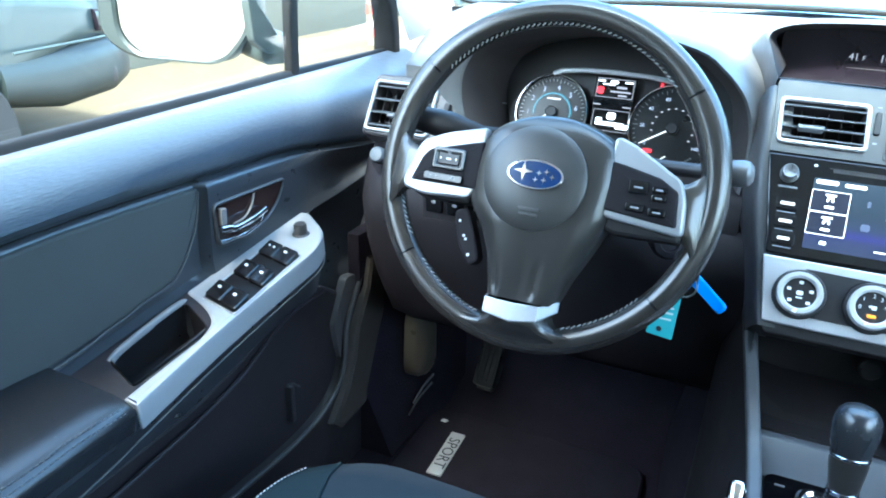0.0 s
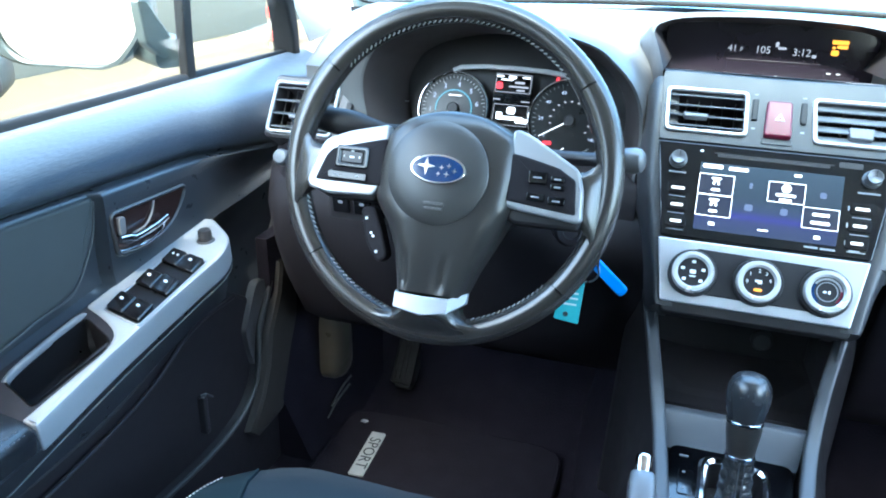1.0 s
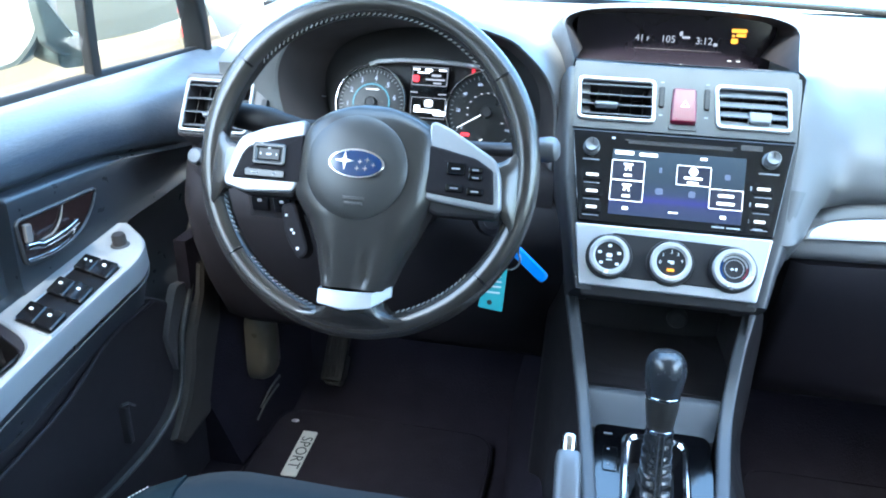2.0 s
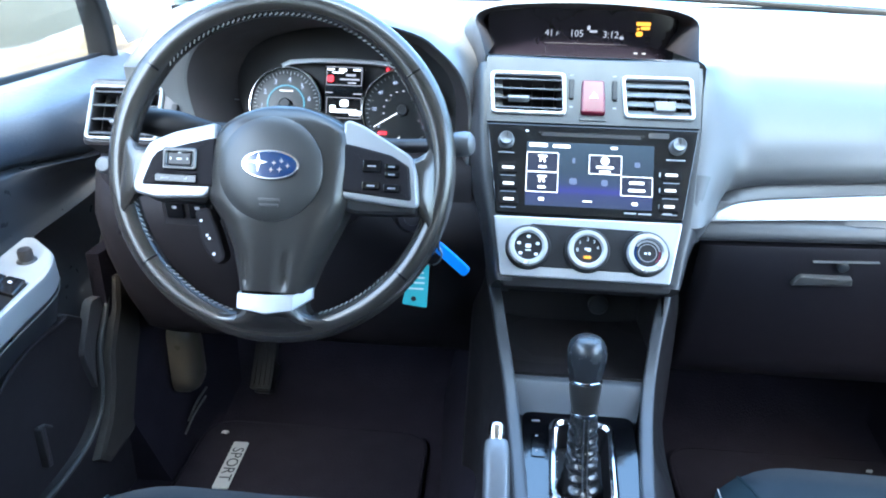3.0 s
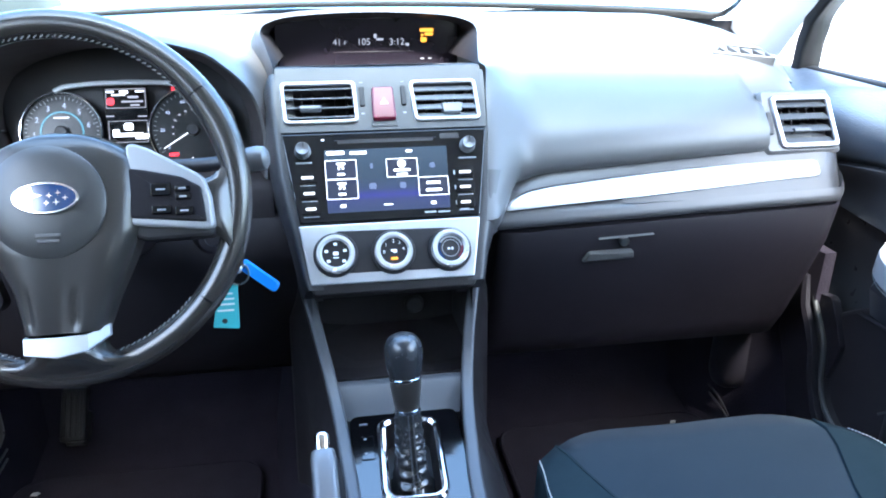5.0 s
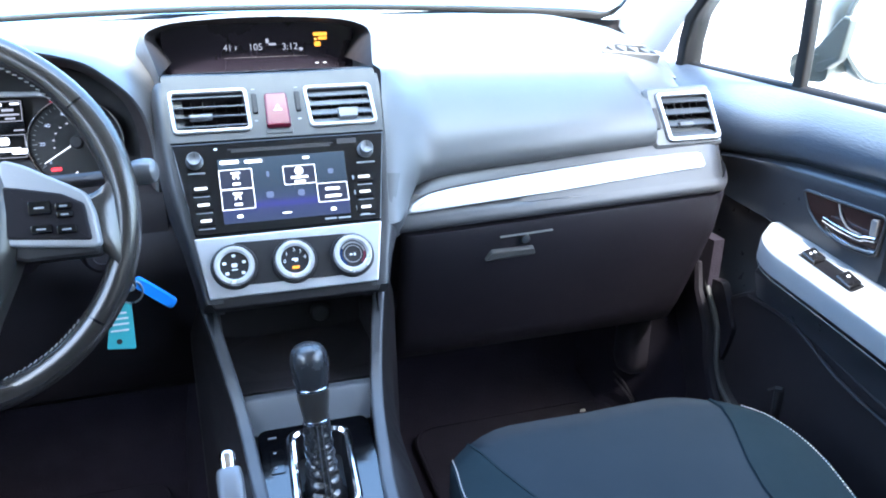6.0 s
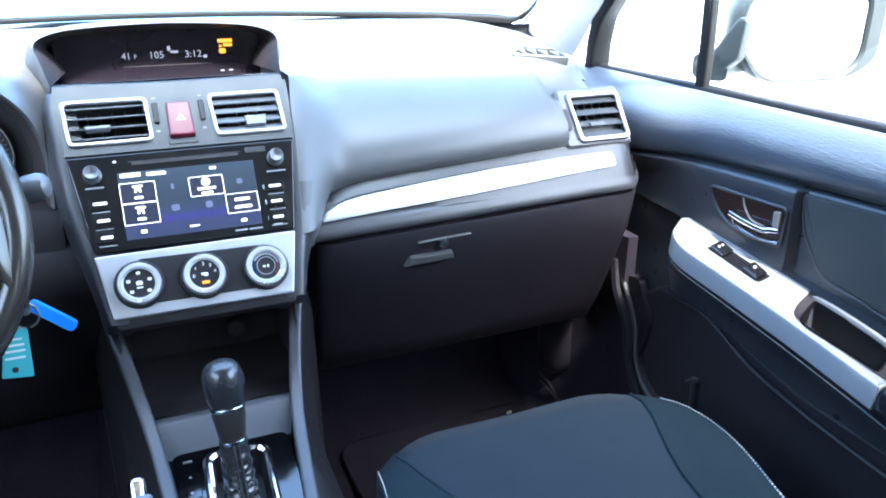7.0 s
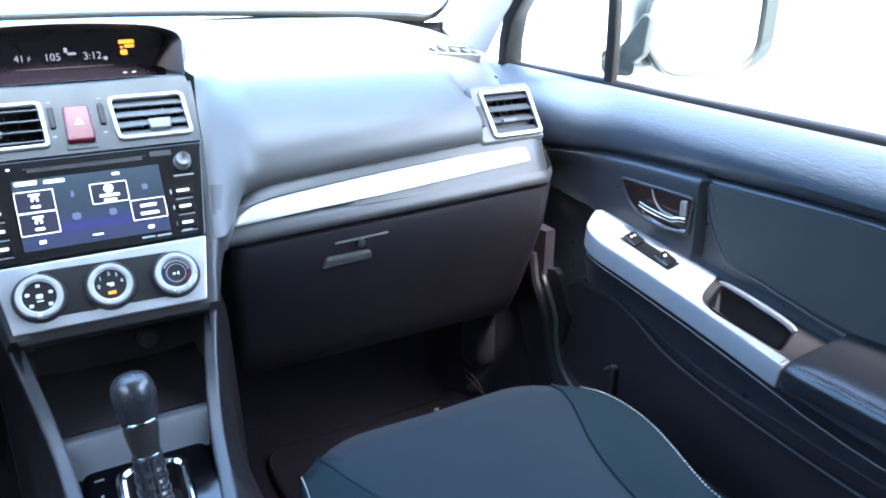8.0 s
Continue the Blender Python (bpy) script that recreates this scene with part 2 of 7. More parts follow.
def rpoly(pts, r, n=4):
    """A polygon with rounded corners; r is one radius or one a corner."""
    out = []
    m = len(pts)
    for i in range(m):
        p, q, s = Vector(pts[i - 1]), Vector(pts[i]), Vector(pts[(i + 1) % m])
        rad = r[i] if isinstance(r, (list, tuple)) else r
        a, b = (p - q), (s - q)
        d = min(rad, a.length * 0.48, b.length * 0.48)
        a, b = q + a.normalized() * d, q + b.normalized() * d
        for k in range(n + 1):
            t = k / n
            out.append(tuple((1 - t) ** 2 * a + 2 * t * (1 - t) * q + t * t * b))
    return out


def rect(u, v, w, h, r=0.002, n=4):
    return rpoly([(u - w / 2, v - h / 2), (u + w / 2, v - h / 2), (u + w / 2, v + h / 2), (u - w / 2, v + h / 2)], r, n)


def ell(u, v, a, b, n=32):
    return [(u + a * math.cos(2 * math.pi * i / n), v + b * math.sin(2 * math.pi * i / n)) for i in range(n)]


def lay(pts, m, w):
    return [m @ Vector((p[0], p[1], w)) for p in pts]


def plate(outline, m, w0, w1, b=0.001, bm=None):
    """A slab from height w0 to w1 over a plane, its upper edge bevelled."""
    i1, i2 = inset(outline, b * 0.3), inset(outline, b)
    return loft([lay(outline, m, w0), lay(outline, m, w1 - b), lay(i1, m, w1 - b * 0.3), lay(i2, m, w1)], bm=bm)


def ring(outer, inner, m, w0, w1, b=0.001, bm=None):
    """A frame between two outlines of equal count."""
    o2, n2 = inset(outer, b), inset(inner, -b)
    return loft([lay(outer, m, w0), lay(outer, m, w1 - b), lay(o2, m, w1), lay(n2, m, w1), lay(inner, m, w1 - b), lay(inner, m, w0)], loop=True, bm=bm)


def lathe(profile, m, n=32, bm=None):
    """Turns (radius, height) pairs about the w axis of m."""
    return loft([[m @ Vector((max(r, 1e-5) * math.cos(2 * math.pi * i / n), max(r, 1e-5) * math.sin(2 * math.pi * i / n), h)) for i in range(n)] for r, h in profile], bm=bm)


def curve(pts, n=6):
    """A smooth line through the points."""
    pts = [Vector(p) for p in pts]
    ext = [pts[0] * 2 - pts[1], *pts, pts[-1] * 2 - pts[-2]]
    out = []
    for i in range(1, len(ext) - 2):
        a, b, c, d = ext[i - 1:i + 3]
        for k in range(n):
            t = k / n
            out.append(0.5 * (2 * b + (c - a) * t + (2 * a - 5 * b + 4 * c - d) * t * t + (3 * b - a - 3 * c + d) * t ** 3))
    return out + [pts[-1]]


def sweep(path, section, up=(0, 0, 1), loop=False, sizes=None, bm=None):
    """Carries a section (side, normal) along a path."""
    path, up = [Vector(p) for p in path], Vector(up)
    rings = []
    n = len(path)
    for i, p in enumerate(path):
        a = path[i - 1] if i or loop else path[0]
        b = path[(i + 1) % n] if i < n - 1 or loop else path[-1]
        t = (b - a).normalized()
        side = t.cross(up).normalized()
        nor = side.cross(t)
        k = sizes[i] if sizes else 1
        rings.append([p + side * (s[0] * k) + nor * (s[1] * k) for s in section])
    return loft(rings, loop=loop, bm=bm)


def tube(path, r, n=8, up=(0, 0, 1), loop=False, sizes=None, bm=None):
    return sweep(path, ell(0, 0, r, r, n), up, loop, sizes, bm)


def bars(items, m, w0, w1, bm=None):
    """Small flat marks: (u, v, width, height)."""
    if bm is None:
        bm = bmesh.new()
    for u, v, w, h in items:
        plate(rect(u, v, w, h, min(w, h) * 0.2, 1), m, w0, w1, (w1 - w0) * 0.2, bm)
    return bm


def marks(name, items, m, w0, w1, mat, parent, label=""):
    """Flat marks, each an object of its own."""
    return [part(name, bars([it], m, w0, w1), mat, parent, label) for it in items]


def words(items, m, w, bm=None):
    """Lettering: (text, u, v, size, turn)."""
    if bm is None:
        bm = bmesh.new()
    for body, u, v, size, turn in items:
        cu = bpy.data.curves.new("lettering", "FONT")
        cu.body, cu.size, cu.align_x, cu.align_y, cu.extrude, cu.resolution_u = body, size, "CENTER", "CENTER", 0.0001, 3
        ob = new("lettering", cu)
        me = bpy.data.meshes.new_from_object(ob.evaluated_get(bpy.context.evaluated_depsgraph_get()))
        me.transform(m @ Matrix.Translation((u, v, w)) @ Matrix.Rotation(radians(turn), 4, "Z"))
        bm.from_mesh(me)
        bpy.data.objects.remove(ob)
        bpy.data.meshes.remove(me)
    return bm


def lerp(a, b, t):
    return a + (b - a) * t


def ease(a, b, x):
    t = min(1, max(0, (x - a) / (b - a)))
    return t * t * (3 - 2 * t)


def interp(x, table):
    if x <= table[0][0]:
        return table[0][1]
    for (a, p), (b, q) in zip(table, table[1:]):
        if x <= b:
            return lerp(p, q, (x - a) / (b - a))
    return table[-1][1]


# ---- setting: floor, roof, body sides, glass ----
I = Matrix.Identity(4)
# plane of a side wall: u runs forward, v up, w towards the middle of the car
def side_plane(side, x):
    return Matrix(((0, 0, -side, side * x), (1, 0, 0, 0), (0, 1, 0, 0), (0, 0, 0, 1)))


def build_floor():
    prof = [(-2.05, 0.315), (0.30, 0.315), (0.40, 0.33), (0.56, 0.50), (0.62, 0.70), (0.66, 0.70), (0.66, 0.28), (-2.05, 0.28)]
    bm = loft([[Vector((x, y, z)) for y, z in prof] for x in (-0.70, -0.16, 0.16, 0.70)])
    tagged(part("floor", bm, CARPET, label="black carpeted car floor and toe board", angle=50), category="floor", kind="structure")
    prof = [(-0.155, 0.312), (-0.13, 0.40), (-0.10, 0.46), (0.10, 0.46), (0.13, 0.40), (0.155, 0.312)]
    bm = loft([[Vector((x * k, y, 0.312 + (z - 0.312) * h)) for x, z in prof] for y, k, h in ((-1.9, 0.8, 0.7), (-0.3, 1, 1), (0.2, 1.1, 1.2), (0.6, 1.3, 1.4))])
    tagged(part("floor_tunnel", bm, CARPET, label="black carpet over the transmission tunnel"), category="floor", kind="structure")


def build_shell():
    # roof lining, curved across
    rings = []
    for y, z, half in ((-0.125, 1.432, 0.56), (-0.30, 1.455, 0.60), (-0.8, 1.475, 0.62), (-1.4, 1.46, 0.60), (-1.95, 1.40, 0.55)):
        top = [Vector((half * k / 6, y, z + 0.03 - 0.06 * (k / 6) ** 2)) for k in range(-6, 7)]
        rings.append(top + [p + Vector((0, 0, 0.03)) for p in reversed(top)])
    tagged(part("ceiling", loft(rings), HEADLINER, label="light grey cloth roof lining"), category="ceiling", kind="structure")
    for side, nm in ((-1, "wall_left"), (1, "wall_right")):
        bm = plate([(-2.02, 0.30), (-0.98, 0.30), (-0.98, 0.935), (-2.02, 0.96)], side_plane(side, 0.80), 0, 0.09, 0.01)
        tagged(part(nm, bm, LOWER, label="dark plastic rear side panel"), category="wall", kind="structure")
        path = curve([(0.735 * side, -0.90, 0.92), (0.70 * side, -0.93, 1.15), (0.61 * side, -0.98, 1.44)], 5)
        tagged(part("pillar_middle", sweep(path, rect(0, 0, 0.10, 0.05, 0.015), up=(side, 0, 0)), PILLAR, label="light grey pillar trim behind the front door"), category="pillar", kind="structure")
        path = curve([(0.74 * side, -1.85, 0.93), (0.68 * side, -1.75, 1.2), (0.58 * side, -1.65, 1.43)], 5)
        tagged(part("pillar_rear", sweep(path, rect(0, 0, 0.22, 0.05, 0.015), up=(side, 0, 0)), PILLAR, label="light grey rear pillar trim"), category="pillar", kind="structure")
        path = curve([(0.60 * side, -0.14, 1.43), (0.625 * side, -0.5, 1.46), (0.635 * side, -1.0, 1.465), (0.60 * side, -1.9, 1.40)], 6)
        tagged(part("roof_rail", sweep(path, rect(0, 0, 0.09, 0.05, 0.015)), HEADLINER, label="grey roof edge above the doors"), category="ceiling", kind="structure")
    bm = plate([(-0.74, 0.30), (0.74, 0.30), (0.74, 0.98), (-0.74, 0.98)], plane((0, -2.03, 0), 0), 0, 0.04, 0.005)
    tagged(part("wall_rear", bm, LOWER, label="dark rear wall of the cabin"), category="wall", kind="structure")
    # front screen: a bent sheet between the pillars
    rings = []
    for k in range(-8, 9):
        u = k / 8
        lo = Vector((0.690 * u, 0.71 - 0.10 * u * u, 1.000 - 0.020 * u * u))
        hi = Vector((0.580 * u, -0.10 - 0.05 * u * u, 1.455 - 0.03 * u * u))
        edge = [lo.lerp(hi, t) + Vector((0, 0.35, 0.6)).normalized() * (0.05 * t * (1 - t)) for t in (0, 0.25, 0.5, 0.75, 1)]
        rings.append(edge + [p - Vector((0, 0.002, 0.004)) for p in reversed(edge)])
    w = part("windshield", loft(rings), TINTED, label="clear raked front windshield")
    w.visible_shadow = False
    tagged(w, category="windshield", kind="structure")
    # dark privacy glass behind the front doors
    for side in (-1, 1):
        poly = [(-0.985, 0.925), (-0.985, 1.43), (-1.55, 1.41), (-1.80, 1.36), (-1.98, 0.955)]
        lean = lambda z: (0.745 - 0.25 * max(0, z - 0.94)) * side
        pn = part("window_rear_left" if side < 0 else "window_rear_right", loft([[Vector((lean(z) + o, y, z)) for y, z in poly] for o in (0.0, 0.004 * side)]), PRIVACY, label="dark tinted rear side window")
        tagged(pn, category="window", kind="structure")
    pn = part("window_back", loft([[Vector((x, y + o, z)) for x, y, z in ((-0.70, -2.03, 0.97), (0.70, -2.03, 0.97), (0.56, -1.93, 1.43), (-0.56, -1.93, 1.43))] for o in (0.0, -0.004)]), PRIVACY, label="dark tinted back window")
    tagged(pn, category="window", kind="structure")
    # dark painted border and rubber lip along its foot
    path = [Vector((0.690 * k / 12, 0.695 - 0.10 * (k / 12) ** 2, 1.0125 - 0.022 * (k / 12) ** 2)) for k in range(-11, 12)]
    ends = [(0.662, 0.597, 0.992), (0.677, 0.584, 0.996), (0.688, 0.568, 1.010), (0.697, 0.548, 1.034)]
    path = [Vector((-x, y, z)) for x, y, z in reversed(ends)] + path + [Vector(p) for p in ends]
    tagged(part("windshield_border", sweep(path, rect(0, 0, 0.030, 0.009, 0.003), sizes=[0.15, 0.3, 0.45, 0.6] + [1 + 0.9 * ease(0.30, 0.62, p.x) - 0.4 * ease(-0.30, -0.62, p.x) for p in path[4:-4]] + [1.6, 1.0, 0.5, 0.15]), RUBBER, label="black border along the foot of the windshield"), category="trim", kind="structure")
    for side in (-1, 1):
        # light pillar trim beside the windshield
        rings = []
        for t in range(0, 9):
            t /= 8
            outer = Vector((lerp(0.722, 0.615, t) * side, lerp(0.455, -0.16, t), lerp(0.935, 1.44, t) + 0.02 * math.sin(math.pi * t)))
            inner = Vector((lerp(0.704, 0.575, t) * side, lerp(0.610, -0.11, t), lerp(0.978, 1.455, t) + 0.02 * math.sin(math.pi * t)))
            mid = outer.lerp(inner, 0.45) + Vector((-0.020 * side, -0.004, 0.0))
            back = Vector((0.03 * side, 0.05, 0.02))
            rings.append([outer, outer.lerp(mid, 0.6) + Vector((-0.008 * side, -0.008, 0)), mid, mid.lerp(inner, 0.5) + Vector((-0.006 * side, -0.004, 0.0)), inner, inner + back, outer + back])
        tagged(part("pillar_front", loft(rings), PILLAR, label="light grey plastic windshield pillar trim", angle=60), category="pillar", kind="structure")


build_floor()
build_shell()


# ---- dashboard ----
SA = plane((0, 0, 0.80), 33)
SV = plane((0, 0.083, 0.925), 40)
dash = thing("dashboard", (0, 0.3, 0.75), "dark grey soft plastic dashboard with silver trim", "dashboard")


PAD_PROFILE = [(0.092, 0.864), (0.083, 0.868), (0.079, 0.878), (0.084, 0.897), (0.106, 0.921), (0.15, 0.943), (0.21, 0.960), (0.28, 0.974), (0.36, 0.987), (0.45, 0.996), (0.55, 1.001), (0.64, 1.002)]


def pad_lip(x):
    """Height of the lower lip of the pad, which dips towards the centre stack."""
    return interp(abs(x), [(0.14, -0.030), (0.155, -0.024), (0.18, -0.0145), (0.20, -0.011), (0.26, -0.006), (0.337, -0.001), (0.4176, 0.0035), (0.494, 0.007), (0.5825, 0.011)])


def pad_point(x, y, z):
    """A point of the upper pad over the place x of the car's width."""
    ax = abs(x)
    drop = 0.030 * ease(0.50, 0.70, ax) + 0.020 * ease(0.60, 0.68, ax) if x > 0 else 0.050 * ease(0.615, 0.665, ax)
    lip = pad_lip(ax)
    swell = 0.003 * ease(0.14, 0.34, ax) * (1 - ease(0.40, 0.6, ax))
    t = min(1, (y - 0.07) / 0.2)
    back = 0.15 * (ax / 0.66) ** 2 * max(0, (y - 0.3) / 0.34)
    near, far = (0.13, 0.20) if x > 0 else (0.105, 0.148)
    vent = ease(0.484, 0.497, ax) * (1 - ease(near, far, y))
    # the corner beside the driver's door stands a little higher
    z += 0.009 * (x < 0) * ease(0.53, 0.56, ax) * ease(0.10, 0.15, y) * (1 - ease(0.22, 0.32, y))
    f = y + 0.045 * vent + 0.07 * ease(0.605, 0.640, ax) * (1 - ease(0.15, 0.26, y))
    room = ease(-0.535, -0.505, x) * (x < 0.11)
    if y < 0.30:
        f, z = lerp(f, 0.30 + y * 0.2, room), lerp(z, z - 0.06, room)
    xx = x if ax < 0.5 else math.copysign(0.5 + (ax - 0.5) * lerp(0.70, 1.0, ease(0.16, 0.40, y)), x)
    return Vector((xx, f - back - swell * (1 - t), z + lip * (1 - t) * (y < 0.12) - drop * (0.2 + 0.8 * t)))


def dash_top():
    rings = []
    for x in [-0.652, -0.645, -0.63, -0.615, -0.605, -0.57, -0.535, -0.505, -0.495, -0.48, -0.40, -0.30, -0.20, -0.12, 0, 0.06, 0.109]:
        top = [pad_point(x, y, z) for y, z in PAD_PROFILE]
        rings.append(top + [Vector((p.x, p.y + 0.02, p.z - 0.035)) for p in reversed(top[1:])])
    return loft(rings)


def passenger_pad():
    """The pad on the passenger side, flowing out of the edge of the centre stack."""
    # for each row: where it leaves the stack, and how far out it has become the pad
    start = [SA @ Vector((0.1085, 0.030, 0)), SA @ Vector((0.1090, 0.036, 0)), SA @ Vector((0.1105, 0.050, 0)), SA @ Vector((0.1140, 0.085, 0)), SA @ Vector((0.1190, 0.134, 0)), SV @ Vector((0.1230, 0.036, 0)), SV @ Vector((0.1290, 0.072, -0.006)), SV @ Vector((0.140, 0.105, -0.052))]
    out = [0.152, 0.156, 0.162, 0.178, 0.196, 0.204, 0.204, 0.200]
    bow = [(0, 0), (0.12, 0.004), (0.25, 0.03), (0.4, 0.10), (0.55, 0.22), (0.7, 0.40), (0.85, 0.66), (1.0, 1.0)]
    xs = [0.118 + 0.086 * (k / 16) for k in range(17)] + [0.22, 0.25, 0.28, 0.32, 0.36, 0.40, 0.44, 0.47, 0.485, 0.497, 0.505, 0.535, 0.57, 0.605, 0.615, 0.63, 0.645, 0.652]
    rings = []
    for x in xs:
        top = []
        for j, (y, z) in enumerate(PAD_PROFILE):
            p = pad_point(x, y, z)
            if j < 8 and x < 0.2045:
                s = start[j]
                xx = lerp(s.x, 0.204, (x - 0.118) / 0.086)
                t = min(1, (xx - s.x) / (out[j] - s.x))
                f = lerp(interp(t, bow), ease(0, 1, t), min(1, j / 4))
                q = pad_point(max(xx, 0.118), y, z)
                p = Vector((xx, lerp(s.y, q.y, f), lerp(s.z, q.z, f)))
            top.append(p)
        rings.append(top + [Vector((p.x, p.y + 0.02, p.z - 0.035)) for p in reversed(top[1:])])
    return loft(rings)


part("upper_pad", dash_top(), DASH, dash, "grained dark grey upper pad, bright under the windshield", angle=60)
part("passenger_pad", passenger_pad(), DASH, dash, "grained dark grey upper pad, bright under the windshield", angle=60)


def dash_front(x0, x1, name, mat, prof, label="", rise=0.0, follow=False):
    rings = []
    for k in range(41):
        x = lerp(x0, x1, k / 40)
        sag = 0.030 * ease(0.570, 0.605, abs(x)) + 0.07 * ease(0.595, 0.645, abs(x))
        up = rise * (x - x0) / (x1 - x0)
        dip = pad_lip(x) if follow else 0.0
        face = [(y, z + up * (z < 0.82) + dip * ease(0.845, 0.866, z)) for y, z in prof]
        rings.append([Vector((x, y + sag, z)) for y, z in face] + [Vector((x, y + sag + 0.06, z)) for y, z in reversed(face)])
    return part(name, loft(rings), mat, dash, label, angle=50)


dash_front(0.125, 0.640, "passenger_face", DASH_SHADE, [(0.100, 0.890), (0.096, 0.878), (0.088, 0.871), (0.080, 0.866), (0.064, 0.842), (0.0535, 0.8235), (0.0490, 0.8180), (0.0450, 0.8120), (0.0425, 0.8060), (0.0440, 0.8015), (0.050, 0.7990), (0.06, 0.7985)], "grey plastic band above the glove box, darkened for shade", 0.015, follow=True)
dash_front(-0.612, -0.488, "driver_face", KNEE, [(0.100, 0.885), (0.094, 0.872), (0.088, 0.855), (0.080, 0.835), (0.074, 0.82), (0.085, 0.812)], "black plastic band below the side vent")
dash_front(-0.488, -0.132, "column_face", KNEE, [(0.104, 0.860), (0.096, 0.857), (0.088, 0.850), (0.080, 0.835), (0.074, 0.82), (0.085, 0.812)], "black plastic band below the gauges")
dash_front(-0.632, -0.105, "knee_panel", KNEE, [(0.085, 0.826), (0.060, 0.815), (0.048, 0.78), (0.060, 0.72), (0.085, 0.66), (0.12, 0.60), (0.17, 0.565)], "black lower knee panel")


def glove_box():
    box = thing("glove_box", (0.35, 0.10, 0.70), "closed black plastic glove box below the dashboard", "glove box")
    rings = []
    for x in (0.132, 0.138, 0.15, 0.40, 0.560, 0.575, 0.587, 0.600, 0.612, 0.625, 0.638):
        e = {0.132: 0.010, 0.138: 0.003}.get(x, 0.030 * ease(0.565, 0.605, x) + 0.07 * ease(0.595, 0.645, x))
        g = 0.015 * (x - 0.13) / 0.47
        prof = [(0.054, 0.7965 + g), (0.047, 0.794 + g), (0.0455, 0.785 + g), (0.056, 0.745), (0.078, 0.69), (0.108, 0.62), (0.130, 0.58), (0.16, 0.565)]
        rings.append([Vector((x, y + e, z)) for y, z in prof] + [Vector((x, 0.28, 0.565)), Vector((x, 0.28, 0.7965 + g))])
    part("lid", loft(rings), GLOVE, box, angle=50)
    m = plane((0.2735, 0.0490, 0.7700), -15)
    h = part("latch_handle", plate(rpoly([(-0.0355, -0.0200), (0.0325, -0.0170), (0.0295, -0.0060), (-0.0275, -0.0060)], 0.003), m, -0.002, 0.006, 0.002), KICK, box, "dark grey pull handle")
    part("lock_barrel", lathe([(0.006, -0.003), (0.006, 0.004), (0.0045, 0.0048), (0.001, 0.0048)], m @ Matrix.Translation((0.0158, 0.0075, 0)), 16), STEEL, box, "small steel key lock")
    marks("latch_line", [(0.018, 0.0135, 0.071, 0.0014)], m @ Matrix.Rotation(radians(2.5), 4, "Z"), -0.001, 0.0032, KICK, box)


glove_box()


def silver_strip():
    """Bright bar across the passenger side, pointed and turned up at its inner end."""
    top = [(0.1400, 0.8270), (0.1460, 0.8325), (0.157, 0.8375), (0.170, 0.8415), (0.195, 0.8450), (0.220, 0.8470), (0.294, 0.8525), (0.3725, 0.8572), (0.4546, 0.8612), (0.553, 0.8640)]
    low = [(0.556, 0.8435), (0.490, 0.8405), (0.4066, 0.8358), (0.327, 0.8312), (0.2145, 0.8263), (0.187, 0.8248), (0.1385, 0.8225)]
    pts = top[:-1] + rpoly([top[-2], top[-1], low[0], low[1]], [0, 0.008, 0.008, 0], 4)[5:15] + low[1:]
    lift = lambda x, z: 0.0755 + 0.667 * (z - 0.862)
    rings = []
    for d, off in ((0, 0.012), (0, 0.001), (0.0012, -0.0015), (0.003, -0.0022)):
        rings.append([Vector((x, lift(x, z) + off, z)) for x, z in inset(pts, d)])
    part("trim_strip", loft(rings), SILVER, dash, "satin silver trim strip")
    path = [Vector((x, lift(x, z) + 0.002, z + 0.0015)) for x, z in [(0.1390, 0.824), (0.1460, 0.8320), (0.157, 0.8370), (0.170, 0.8410), (0.195, 0.8445), (0.220, 0.8465), (0.294, 0.8520), (0.3725, 0.8567), (0.4546, 0.8607), (0.553, 0.8635)]]
    part("strip_shadow_gap", tube(curve(path, 4), 0.0012, 6), BLACK, dash)


silver_strip()


